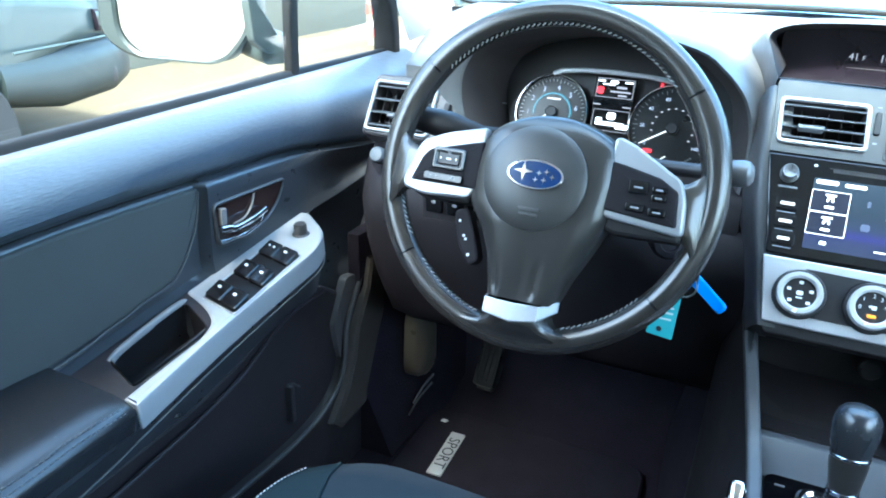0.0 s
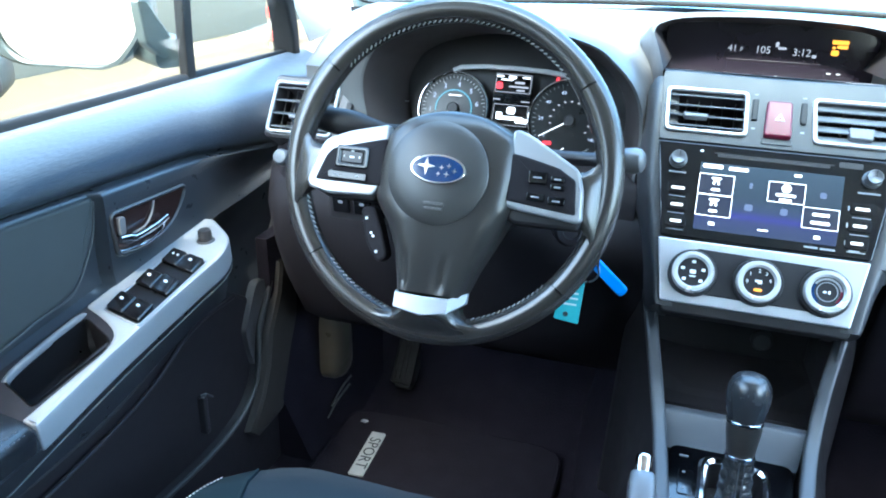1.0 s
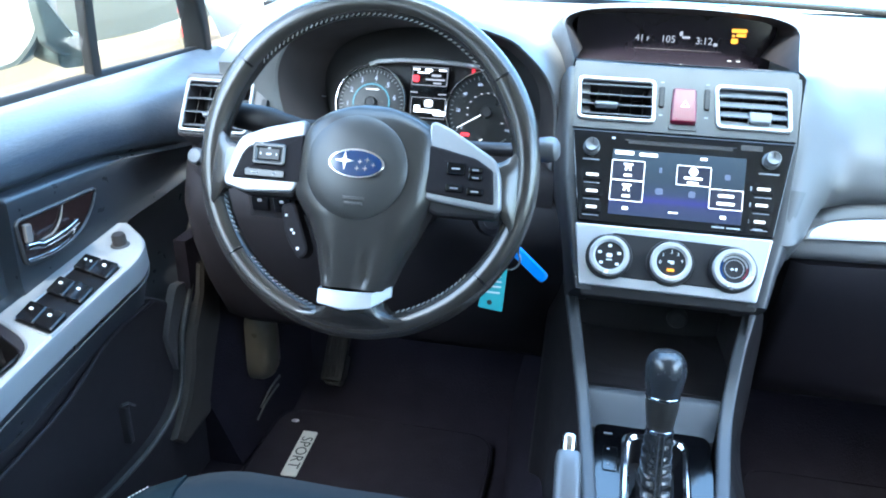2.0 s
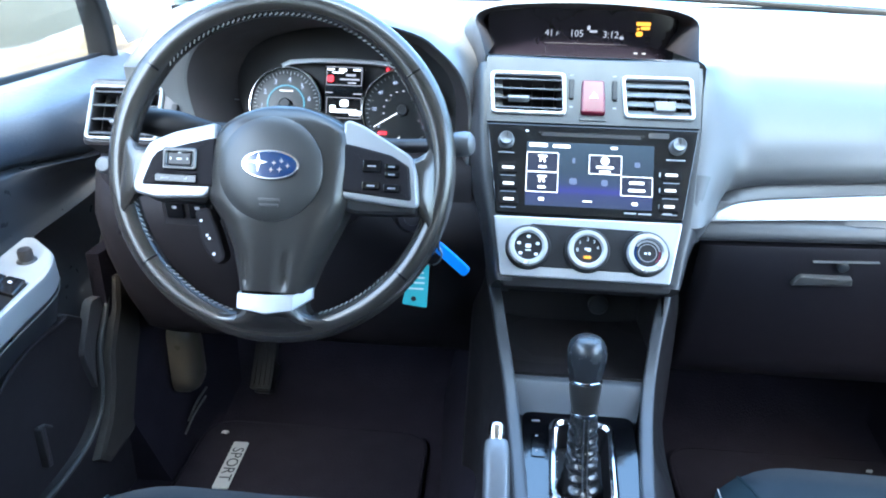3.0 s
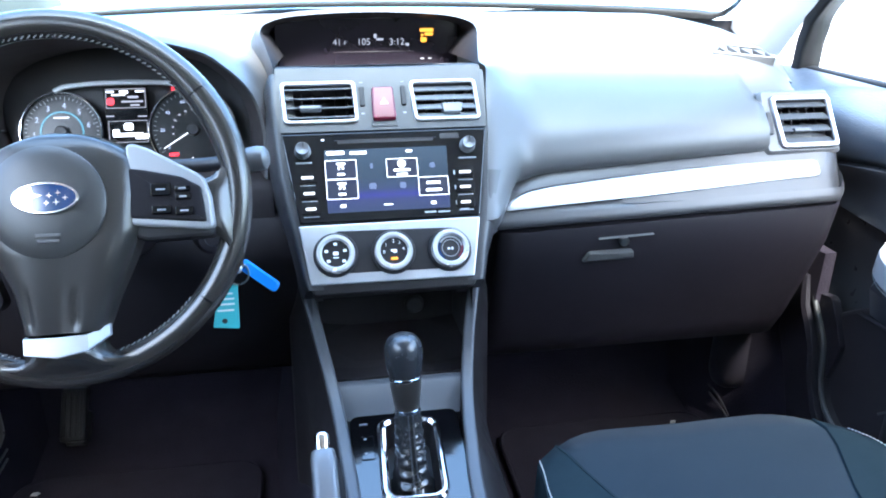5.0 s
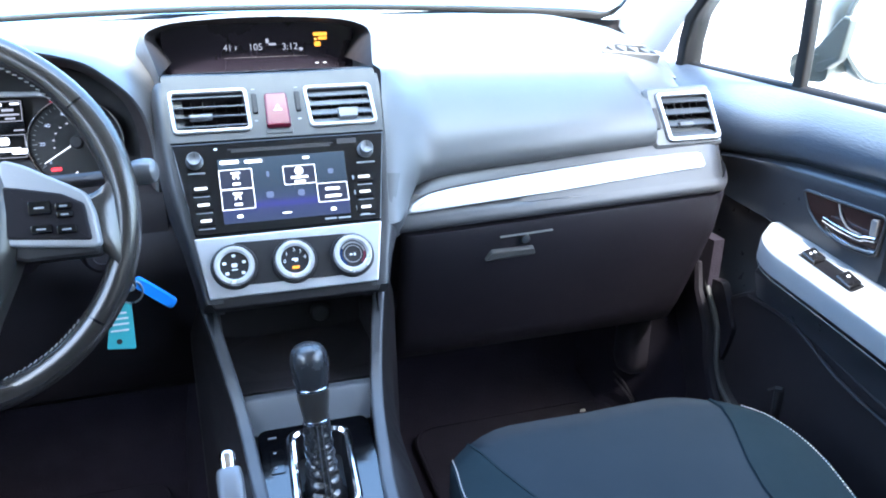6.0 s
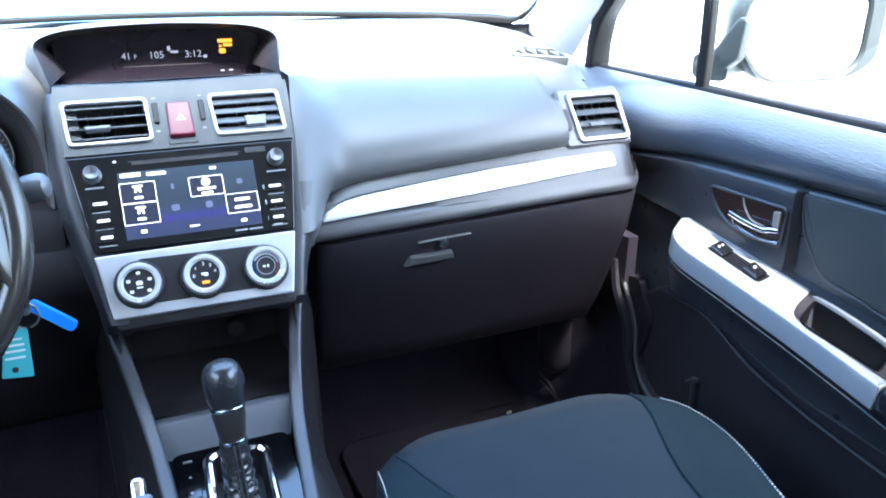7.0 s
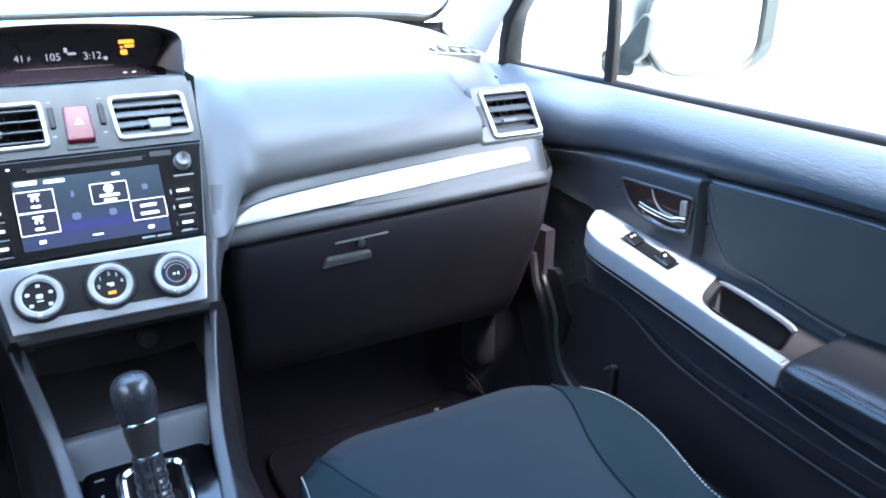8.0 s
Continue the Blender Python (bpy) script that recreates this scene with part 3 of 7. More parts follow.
def slat_vent(name, m, u0, u1, v0, v1, slats, parent, label, frame_mat=SILVER, skew=0.0, tab=0.5, tab_mat=STACK, border=0.006, shut=False, tab_v=None, thick=0.0055, slat_mat=SLAT):
    """An air vent: bright frame, dark throat, slats and a slide tab."""
    outer = rpoly([(u0 + skew, v0), (u1 + skew * 0.6, v0), (u1, v1), (u0, v1)], 0.007, 5)
    inner = rpoly([(u0 + skew + border, v0 + border), (u1 + skew * 0.6 - border, v0 + border), (u1 - border, v1 - border), (u0 + border, v1 - border)], 0.004, 5)
    v = part(name, ring(outer, inner, m, -0.004, 0.0035, 0.0012), frame_mat, parent, label)
    deep = loft([lay(inner, m, 0.0), lay(inset(inner, 0.004), m, -0.035), lay(inset(inner, 0.02), m, -0.036)], caps=False)
    deep.faces.new([x for x in deep.verts][-len(inner):])
    part("throat", deep, BLACK, v)
    gap = (v1 - v0 - 2 * border) / (slats + 1)
    for k in range(slats):
        c = lerp(v0 + border + 0.0045, v1 - border - 0.0045, k / (slats - 1))
        t = (c - v0) / (v1 - v0)
        a, b = u0 + border + skew * (1 - t), u1 - border + skew * 0.6 * (1 - t)
        sec = [(c - 0.0055, 0.0), (c - 0.0045, 0.0008), (c + 0.0052, -0.0060), (c + 0.0045, -0.0072)] if shut else [(c - 0.0007, 0.0), (c + 0.0007, 0.0005), (c + 0.0068, -0.013), (c + 0.0054, -0.0134)]
        bm = loft([[m @ Vector((u, p, w)) for p, w in sec] for u in (a, b)])
        part("slat", bm, slat_mat, v)
    for k in range(6):
        u = lerp(u0 + border, u1 - border, (k + 0.5) / 6)
        part("vane", plate(rect(u, (v0 + v1) / 2, 0.0014, v1 - v0 - 2 * border, 0.0003, 1), m, -0.028, -0.015, 0.0003), BLACK, v)
    c = v0 + border + gap * 2.5 if tab_v is None else tab_v
    tw = (u1 - u0) * 0.30
    tu = lerp(u0 + border, u1 - border, tab)
    part("slide_tab", plate(rpoly([(tu - tw * 0.45, c - thick * 0.55), (tu + tw * 0.45, c - thick * 0.55), (tu + tw / 2, c + thick * 0.45), (tu - tw / 2, c + thick * 0.45)], 0.0015), m, -0.006, 0.003, 0.0012), tab_mat, v, "small slide tab")
    return v


for side in (-1, 1):
    m = plane((0.553 * side, 0.10, 0.905), 33)
    # housing of the side vent, close round its frame
    u0, u1 = (-0.0562, 0.0264) if side > 0 else (-0.0445, 0.0455)
    hole = rpoly([(u0 + 0.006 * (side > 0) + 0.002, -0.033), (u1 + 0.003 * (side > 0) - 0.002, -0.033), (u1 - 0.002, 0.032), (u0 + 0.002, 0.032)], 0.006, 5)
    if side > 0:
        out = rpoly([(-0.072, -0.042), (0.034, -0.042), (0.030, 0.044), (-0.070, 0.044)], 0.008, 5)
    else:
        out = rpoly([(-0.049, -0.040), (0.066, -0.040), (0.062, 0.044), (-0.049, 0.044)], 0.008, 5)
    # driver's side housing and frame take darker materials to stand for shade
    part("side_vent_housing", ring(out, hole, m, -0.05, 0.003, 0.004), DASH if side > 0 else BLACK, dash)
    mm = m @ Matrix.Translation((0, 0, 0.004))
    slat_vent("side_vent", mm, u0, u1, -0.0350, 0.0340, 4, dash, "silver-framed side air vent", skew=0.006 if side > 0 else 0.0, tab=0.45, shut=side > 0, tab_v=-0.0115, border=0.0055 if side > 0 else 0.0038, tab_mat=RAIL, frame_mat=SILVER if side > 0 else SATIN, slat_mat=RAIL)
    part("vent_thumbwheel", plate(rect(-0.062 * side, -0.002, 0.007, 0.030, 0.002), mm, -0.004, 0.003, 0.001), DULL, dash)


def stack():
    # body of the centre stack with rounded flanks
    rails = ([], [])
    # rows: plane, height, half width, left flank, right flank, depth of the right one at its outer edge, dip
    low = ((SA, -0.037, 0.0940, 0.008, 0.010, 0.036, 0), (SA, -0.030, 0.0955, 0.009, 0.011, 0.036, 0), (SA, 0.0, 0.1000, 0.011, 0.014, 0.036, 0), (SA, 0.03, 0.1050, 0.013, 0.020, 0.034, 0), (SA, 0.05, 0.108, 0.015, 0.028, 0.030, 0), (SA, 0.065, 0.1105, 0.0165, 0.036, 0.038, 0), (SA, 0.08, 0.1125, 0.0175, 0.040, 0.042, 0), (SA, 0.09, 0.114, 0.018, 0.042, 0.043, 0))
    high = ((SA, 0.135, 0.118, 0.019, 0, 0, 0), (SV, 0.03, 0.1210, 0.018, 0, 0, 0), (SV, 0.055, 0.1225, 0.016, 0, 0, 0.0), (SV, 0.070, 0.123, 0.014, 0, 0, 0.003))
    bow = ((0.10, 0.004), (0.22, 0.018), (0.34, 0.06), (0.48, 0.15), (0.62, 0.30), (0.76, 0.50), (0.88, 0.72), (1.0, 1.0))
    for m, v, hw, fl, fr, deep, dip in low + high:
        for k, s in enumerate((-1, 1)):
            wide, d = (fl, 0.036) if s < 0 else (fr, deep)
            if wide:
                half = [(hw - 0.02, -0.003), (hw - 0.004, 0.0), (hw, 0.0)] + [(hw + wide * t, -d * e) for t, e in bow]
                half += [(hw + wide + 0.004, -0.10), (hw - 0.012, -0.10), (hw - 0.012, -0.01)]
                rails[k].append([m @ Vector((s * u, v, w - dip)) for u, w in half])
    edge = [[m @ Vector((hw + a, v, b - dip)) for a, b in ((-0.02, -0.003), (-0.004, 0.0), (0.0005, -0.0002), (0.001, -0.02), (-0.02, -0.02))] for m, v, hw, fl, fr, deep, dip in low[4:] + high]
    # edge and flanks use the shaded copy of the dash plastic
    part("stack_edge", loft(edge), DASH_SHADE, dash, angle=60)
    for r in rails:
        part("stack_flank", loft(r), DASH_SHADE, dash, "smooth grey flank of the centre stack, darkened for shade", angle=60)
    part("stack_lower_lip", plate(rpoly([(-0.090, -0.043), (0.088, -0.043), (0.092, -0.030), (-0.095, -0.030)], 0.004), SA, -0.03, -0.002, 0.002), DULL, dash)
    part("stack_core", plate([(-0.085, -0.03), (0.085, -0.03), (0.105, 0.139), (-0.105, 0.139)], SA, -0.05, -0.002, 0.001), BLACK, dash)
    # panel with the two middle vents
    for quad, hole in (([(-0.117, -0.009), (0.0, -0.009), (0.0, 0.0695), (-0.1215, 0.0715)], (-0.1145, -0.0325)), ([(0.0, -0.009), (0.1165, -0.009), (0.1185, 0.0715), (0.0, 0.0695)], (0.0345, 0.1095))):
        inner = rpoly([(hole[0], 0.0025), (hole[1], 0.0025), (hole[1], 0.0530), (hole[0], 0.0530)], 0.006, 5)
        part("vent_panel", ring(rpoly(quad, 0.0004, 5), inner, SV, -0.03, 0.004, 0.00005), STACK, dash, "satin grey panel round the middle vents")
    roll = [SV @ Vector((u, v, -0.0020)) for u, v in ((-0.1205, 0.0715), (-0.10, 0.0722), (-0.05, 0.0708), (0.0, 0.0703), (0.05, 0.0706), (0.10, 0.0718), (0.1175, 0.0712))]
    part("panel_brow", tube(curve(roll, 4), 0.0058, 14, up=(0, -1, 0.6)), STACK, dash, "rounded upper edge of the vent panel")
    mm = SV @ Matrix.Translation((0, 0, 0.004))
    slat_vent("middle_vent", mm, -0.1165, -0.0308, 0.0005, 0.0536, 4, dash, "silver-framed middle air vent with open slats", skew=0.003, tab=0.38, tab_v=0.0212, thick=0.0045, tab_mat=SLAT, border=0.0042)
    slat_vent("middle_vent", mm, 0.0315, 0.1105, 0.0000, 0.0525, 4, dash, "silver-framed middle air vent with closed slats", skew=0.003, tab=0.62, shut=True, tab_v=0.0165, thick=0.0120, tab_mat=SLAT, border=0.0040)
    for u in (-0.024, 0.024):
        part("vent_thumbwheel", plate(rect(u, 0.0335, 0.0058, 0.025, 0.002), mm, -0.004, 0.0025, 0.001), DULL, dash)
        marks("wheel_mark", [(u, 0.052, 0.004, 0.0010), (u, 0.012, 0.004, 0.0020)], mm, 0.0, 0.0003, DIM, dash)
    hz = part("hazard_button", plate(rpoly([(-0.0136, 0.0025), (0.0134, 0.0025), (0.0120, 0.0435), (-0.0124, 0.0435)], 0.003), mm, -0.002, 0.006, 0.002), RED_BTN, dash, "red hazard light button")
    tri = [(-0.0042, 0.0205), (0.0055, 0.0205), (0.0006, 0.0285)]
    part("triangle", ring(tri, inset(tri, 0.0011), mm, 0.0055, 0.0064, 0.0002), WHITE, hz, "white triangle outline")
    part("hazard_base", plate(rect(0.0000, -0.0015, 0.030, 0.007, 0.002), mm, -0.001, 0.001, 0.0005), STACK, dash)


stack()


def clock_hood():
    """Eyebrow over the multi display: outer shell, dark recess and smoked face."""
    half = [(0.123, 0.130, 0.983), (0.1272, 0.155, 0.9905), (0.1316, 0.180, 0.9975), (0.1372, 0.210, 1.0060), (0.1415, 0.235, 1.0125), (0.136, 0.252, 1.0205), (0.11, 0.266, 1.0275), (0.06, 0.273, 1.031)]
    front = [(-x, y, z) for x, y, z in half] + [(0.0, 0.275, 1.0325)] + [(x - 0.004, y, z) for x, y, z in half[::-1]]
    front = curve(front, 3)
    shell, inner = [], []
    for p in front:
        k = ease(1.003, 1.027, p.z)
        over = [Vector((p.x * 1.02, p.y + 0.008, p.z + 0.005)), Vector((p.x * 1.11, p.y + 0.039, lerp(p.z, 0.985, 0.3) + 0.005)), Vector((p.x * 1.2, p.y + 0.07, lerp(p.z, 0.985, 0.6))), Vector((p.x * 1.3, 0.52, 0.992 + 0.012 * (1 - (p.x / 0.145) ** 2)))]
        beside = [Vector((p.x * 1.006, p.y + 0.004, p.z - 0.001)), Vector((p.x * 1.016, p.y + 0.020, p.z - 0.012)), Vector((p.x * 1.030, p.y + 0.045, p.z - 0.040)), Vector((p.x * 1.05, p.y + 0.10, 0.930))]
        shell.append([p] + [b.lerp(a, k) for a, b in zip(over, beside)])
        inner.append((p, Vector((p.x * 0.975, lerp(p.y, 0.315, 0.45), p.z - 0.004)), Vector((p.x * 0.95, 0.317, min(p.z, 1.03) - 0.010))))
    cols = list(zip(*shell))
    part("display_hood", loft(cols, closed=False, caps=False), DASH, dash, "smooth hood over the dash display", angle=60)
    cols = list(zip(*inner))
    part("display_recess", loft(cols, closed=False, caps=False), DULL, dash, angle=60)
    part("display_floor", loft([[Vector((u * k, y, z)) for u in (-1, -0.5, 0, 0.5, 1)] for k, y, z in ((0.122, 0.130, 0.985), (0.122, 0.145, 0.983), (0.122, 0.22, 0.966), (0.128, 0.318, 0.948))], closed=False, caps=False), BLACK, dash)
    m = plane((0.0, 0.310, 0.985), 6)
    lit = m @ Matrix.Translation((0.012, -0.005, 0))
    face = part("display_face", plate(rpoly([(-0.125, -0.040), (0.125, -0.040), (0.128, 0.030), (0.06, 0.042), (-0.06, 0.042), (-0.128, 0.030)], 0.008), m, -0.004, 0.0, 0.001), DARKLENS, dash, "smoked display lens, lit digits")
    q = 0.0012
    part("temperature", words([("41", -0.0555, 0.0095, 0.0118, 0), ("F", -0.0445, 0.0085, 0.0080, 0)], lit, q), G_DIGIT, face)
    part("mileage", words([("105", -0.0185, 0.0095, 0.0128, 0)], lit, q), G_DIGIT, face)
    marks("unit_mark", [(-0.0025, 0.0175, 0.004, 0.006), (0.0040, 0.0130, 0.010, 0.0030)], lit, 0, q, G_DIGIT, face)
    part("clock_digits", words([("3:12", 0.0275, 0.0090, 0.0128, 0)], lit, q), G_DIGIT, face)
    marks("clock_suffix", [(0.0425, 0.0055, 0.005, 0.004)], lit, 0, q, G_DIGIT, face)
    marks("belt_warning", [(0.0700, 0.0245, 0.019, 0.0048), (0.0730, 0.0190, 0.012, 0.0040), (0.0655, 0.0115, 0.0085, 0.0065), (0.0635, 0.0178, 0.0035, 0.0030)], lit, 0, q, G_ORANGE, face, "orange warning lamp marks")
    marks("underline", [(-0.005, -0.0035, 0.112, 0.0006)], lit, 0, 0.0006, BLACK, face)
    marks("small_marks", [(0.063, -0.014, 0.005, 0.0016), (0.074, -0.014, 0.005, 0.0016), (0.002, -0.022, 0.003, 0.0012)], lit, 0, 0.0008, DIM, face)


clock_hood()


def head_unit():
    hu = thing("car_stereo", (0, 0.05, 0.87), "black double-height car stereo with lit touch screen", "stereo")
    out = rpoly([(-0.1015, 0.0360), (0.1000, 0.0360), (0.1165, 0.1395), (-0.1170, 0.1395)], 0.003, 4)
    part("fascia", plate(out, SA, -0.002, 0.004, 0.0015), PIANO, hu, "glossy black fascia")
    m = SA @ Matrix.Translation((0, 0, 0.004))
    sc = part("screen", plate(rpoly([(-0.0704, 0.0465), (0.0664, 0.0465), (0.0680, 0.1192), (-0.0710, 0.1192)], 0.001, 2), m, -0.002, 0.0006, 0.0002), SCREEN, hu, "lit blue touch screen showing menu tiles")
    w = 0.0006
    def tile(u, v, ww, h):
        part("tile_frame", ring(rect(u, v, ww, h, 0.0008, 2), rect(u, v, ww - 0.0013, h - 0.0013, 0.0005, 2), m, w, w + 0.0003, 0.0001), G_WHITE, sc)
        part("tile_ground", plate(rect(u, v, ww - 0.0013, h - 0.0013, 0.0005, 1), m, w, w + 0.0002, 0.0001), G_DARKBLUE, sc)
    tile(-0.0532, 0.0960, 0.0350, 0.0224)
    tile(-0.0530, 0.0733, 0.0350, 0.0230)
    tile(0.0154, 0.0956, 0.0355, 0.0218)
    tile(0.0496, 0.0726, 0.0342, 0.0220)
    k = w + 0.0002
    marks("title", [(-0.0585, 0.1155, 0.0200, 0.0040), (-0.0330, 0.1148, 0.0190, 0.0034), (0.0245, 0.1148, 0.007, 0.0026)], m, w, k + 0.0004, G_WHITE, sc)
    for v in (0.0965, 0.0735):
        marks("broadcast_mark", [(-0.0532, v + 0.0062, 0.0100, 0.0020), (-0.0532, v + 0.0035, 0.006, 0.0020), (-0.0555, v + 0.0008, 0.0022, 0.0026), (-0.0509, v + 0.0008, 0.0022, 0.0026), (-0.0532, v - 0.0060, 0.0085, 0.0026)], m, k, k + 0.0004, G_WHITE, sc)
    part("globe_mark", plate(ell(0.0150, 0.1000, 0.0046, 0.0046, 16), m, k, k + 0.0004, 0.0001), G_WHITE, sc)
    marks("tile_caption", [(0.0150, 0.0927, 0.019, 0.0026), (0.0150, 0.0877, 0.012, 0.0024), (0.0496, 0.0765, 0.016, 0.0030), (0.0496, 0.0680, 0.018, 0.0030)], m, k, k + 0.0004, G_WHITE, sc)
    marks("arrow", [(-0.0530, 0.0540, 0.006, 0.0034), (0.0480, 0.0530, 0.006, 0.0034), (-0.003, 0.0535, 0.010, 0.0013)], m, w, k + 0.0003, G_WHITE, sc)
    marks("dim_icon", [(-0.0190, 0.0990, 0.003, 0.006), (-0.0190, 0.0755, 0.008, 0.007), (0.0150, 0.0750, 0.007, 0.007), (0.0500, 0.0970, 0.006, 0.006)], m, w, k, glow("icon_dim", (0.10, 0.13, 0.24), 0.10), sc)
    part("disc_slot", plate(rect(-0.001, 0.1278, 0.109, 0.0030, 0.001), m, -0.002, 0.0004, 0.0002), BLACK, hu)
    marks("slot_lip", [(-0.001, 0.1300, 0.116, 0.0009)], m, 0, 0.0008, BLACK, hu)
    marks("eject_mark", [(-0.0715, 0.1315, 0.0036, 0.0022)], m, 0, 0.0004, WHITE, hu)
    part("badge_patch", plate(rect(0.0725, 0.1312, 0.022, 0.006, 0.001), m, -0.001, 0.0006, 0.0002), BLACK, hu)
    for u, v in ((-0.0943, 0.1190), (0.0925, 0.1190)):
        kn = part("knob", lathe([(0.0092, -0.001), (0.0092, 0.002), (0.0080, 0.003), (0.0078, 0.011), (0.0068, 0.0125), (0.0055, 0.0118), (0.001, 0.0112)], m @ Matrix.Translation((u, v, 0)), 28), KNOB_GREY, hu, "small grey rotary knob")
        part("knob_line", plate(rect(u + 0.001, v + 0.004, 0.001, 0.006, 0.0003, 1), m, 0.0112, 0.0126, 0.0001), BLACK, kn)
    marks("volume_word", [(-0.0935, 0.1055, 0.018, 0.0018), (0.0912, 0.1043, 0.021, 0.0018)], m, 0, 0.0004, DIM, hu)
    for u, vs in ((-0.0896, (0.0883, 0.0701, 0.0524)), (0.0858, (0.0873, 0.0698, 0.0519))):
        for i, v in enumerate(vs):
            b = part("preset_button", plate(rect(u + (v - 0.072) * 0.06 * (1 if u > 0 else -1), v, 0.021, 0.0115, 0.0015), m, -0.001, 0.0010, 0.0003), PIANO, hu)
            marks("legend", [(u + (v - 0.072) * 0.06 * (1 if u > 0 else -1), v, 0.0135 - 0.001 * i, 0.0032)], m, 0.0009, 0.0014, G_KEY, b, "white lit legend")
            marks("divider", [(u + (v - 0.072) * 0.06 * (1 if u > 0 else -1), v - 0.0090, 0.017, 0.0009)], m, 0, 0.0004, DIM, hu)
            if u > 0:
                marks("side_tick", [(u - 0.0115, v, 0.0016, 0.0050)], m, 0, 0.0005, DIM, hu)
    marks("maker_bars", [(0.0435, 0.0425, 0.013, 0.0020), (0.0590, 0.0423, 0.014, 0.0018), (0.083, 0.0438, 0.010, 0.0018)], m, 0, 0.0004, DIM, hu)


head_unit()


def climate_panel():
    cp = thing("climate_control_panel", (0, 0, 0.80), "silver climate panel with three round dials", "control panel")
    out = rpoly([(-0.0930, -0.0322), (0.0868, -0.0330), (0.0996, 0.0342), (-0.1032, 0.0337)], 0.002, 3)
    part("panel", plate(out, SA, -0.004, 0.004, 0.0015), SILVER, cp, "satin silver face")
    m = SA @ Matrix.Translation((0, 0, 0.004))
    mid = rpoly([(-0.064, -0.0210), (0.060, -0.0225), (0.060, 0.0235), (-0.064, 0.0260)], 0.004, 4)
    part("grey_band", plate(mid, m, -0.002, 0.0012, 0.0006), DULL, cp, "black band behind the dials")
    for i, u in enumerate((-0.0648, -0.0018, 0.0610)):
        c = m @ Matrix.Translation((u, -0.0005 - 0.009 * (u + 0.065) / 1.0, 0))
        d = part("dial", lathe([(0.0245, -0.002), (0.0245, 0.003), (0.0235, 0.0045), (0.0212, 0.005), (0.0212, 0.002)], c, 40), DULL, cp, "round dial with bright ring")
        part("bright_ring", lathe([(0.0210, 0.001), (0.0210, 0.011), (0.0200, 0.0130), (0.0168, 0.0130), (0.0148, 0.0108), (0.0146, 0.006)], c, 40), DIAL_RING, d, "polished silver ring")
        part("dial_face", lathe([(0.0152, 0.0), (0.0152, 0.0085), (0.0147, 0.0092), (0.001, 0.0092)], c, 32), DULL, d)
        q0, q1 = 0.0091, 0.0096
        if i == 0:
            pts = [(-0.0100, 0.0030), (0.0100, 0.0030), (0.0, 0.0105), (-0.0080, -0.0080), (0.0085, -0.0085)]
            marks("airflow_marks", [(a, b, 0.0038, 0.0030) for a, b in pts] + [(0, 0.0002, 0.0060, 0.0042), (0, -0.0045, 0.006, 0.0014)], c, q0, q1, WHITE, d)
        elif i == 1:
            ws = [(t, 0.0108 * math.sin(radians(a)), 0.0108 * math.cos(radians(a)), 0.0052, 0) for t, a in (("0", -95), ("1", -50), ("2", 0), ("3", 38), ("4", 80))]
            for num in ws:
                part("speed_number", words([num], c, q1), WHITE, d)
            marks("fan_mark", [(0, 0.0005, 0.0065, 0.0022), (0.0012, -0.0012, 0.004, 0.0018)], c, q0, q1, WHITE, d)
            part("indicator_lamp", plate(rect(0, -0.0085, 0.0075, 0.0030, 0.001), c, q0, q1 + 0.0003, 0.0002), G_ORANGE, d, "lit orange indicator")
        else:
            arc = lambda a0, a1: [(0.0128 * math.sin(radians(a)), 0.0128 * math.cos(radians(a)), 0.0020, 0.0020) for a in range(a0, a1, 7)]
            marks("cold_arc", arc(-140, -60), c, q0, q1, EMBLEM_BLUE, d)
            marks("warm_arc", arc(85, 140), c, q0, q1, RED_BTN, d)
            marks("scale_arc", arc(-55, 80), c, q0, q1, DIM, d)
            part("inner_ring", lathe([(0.0098, 0.009), (0.0098, 0.0098), (0.0090, 0.0098), (0.0090, 0.009)], c, 28), DIM, d)
            marks("ac_mark", [(-0.002, -0.0005, 0.003, 0.002), (0.002, -0.0005, 0.002, 0.003)], c, q0, q1, WHITE, d)


climate_panel()


def defroster():
    m = Matrix.Translation((0.540, 0.268, 0.9710)) @ Matrix.Rotation(radians(-14), 4, "Z") @ Matrix.Rotation(radians(14), 4, "X") @ Matrix.Rotation(radians(5), 4, "Y")
    g = part("side_defroster", ring(rpoly([(-0.046, -0.018), (0.046, -0.018), (0.030, 0.022), (-0.030, 0.022)], 0.004), rpoly([(-0.040, -0.014), (0.040, -0.014), (0.026, 0.018), (-0.026, 0.018)], 0.002), m, -0.01, 0.0035, 0.001), DASH, dash, "small side window air outlet")
    part("outlet_throat", plate(rpoly([(-0.040, -0.014), (0.040, -0.014), (0.026, 0.018), (-0.026, 0.018)], 0.002), m, -0.012, -0.004, 0.001), BLACK, g)
    for k in range(4):
        u = -0.027 + 0.018 * k
        part("fin", plate([(u - 0.008, 0.014 - 0.002 * k), (u + 0.008, 0.014 - 0.002 * k), (u + 0.004, -0.013)], m, -0.006, 0.0025, 0.0005), DASH, g)


defroster()


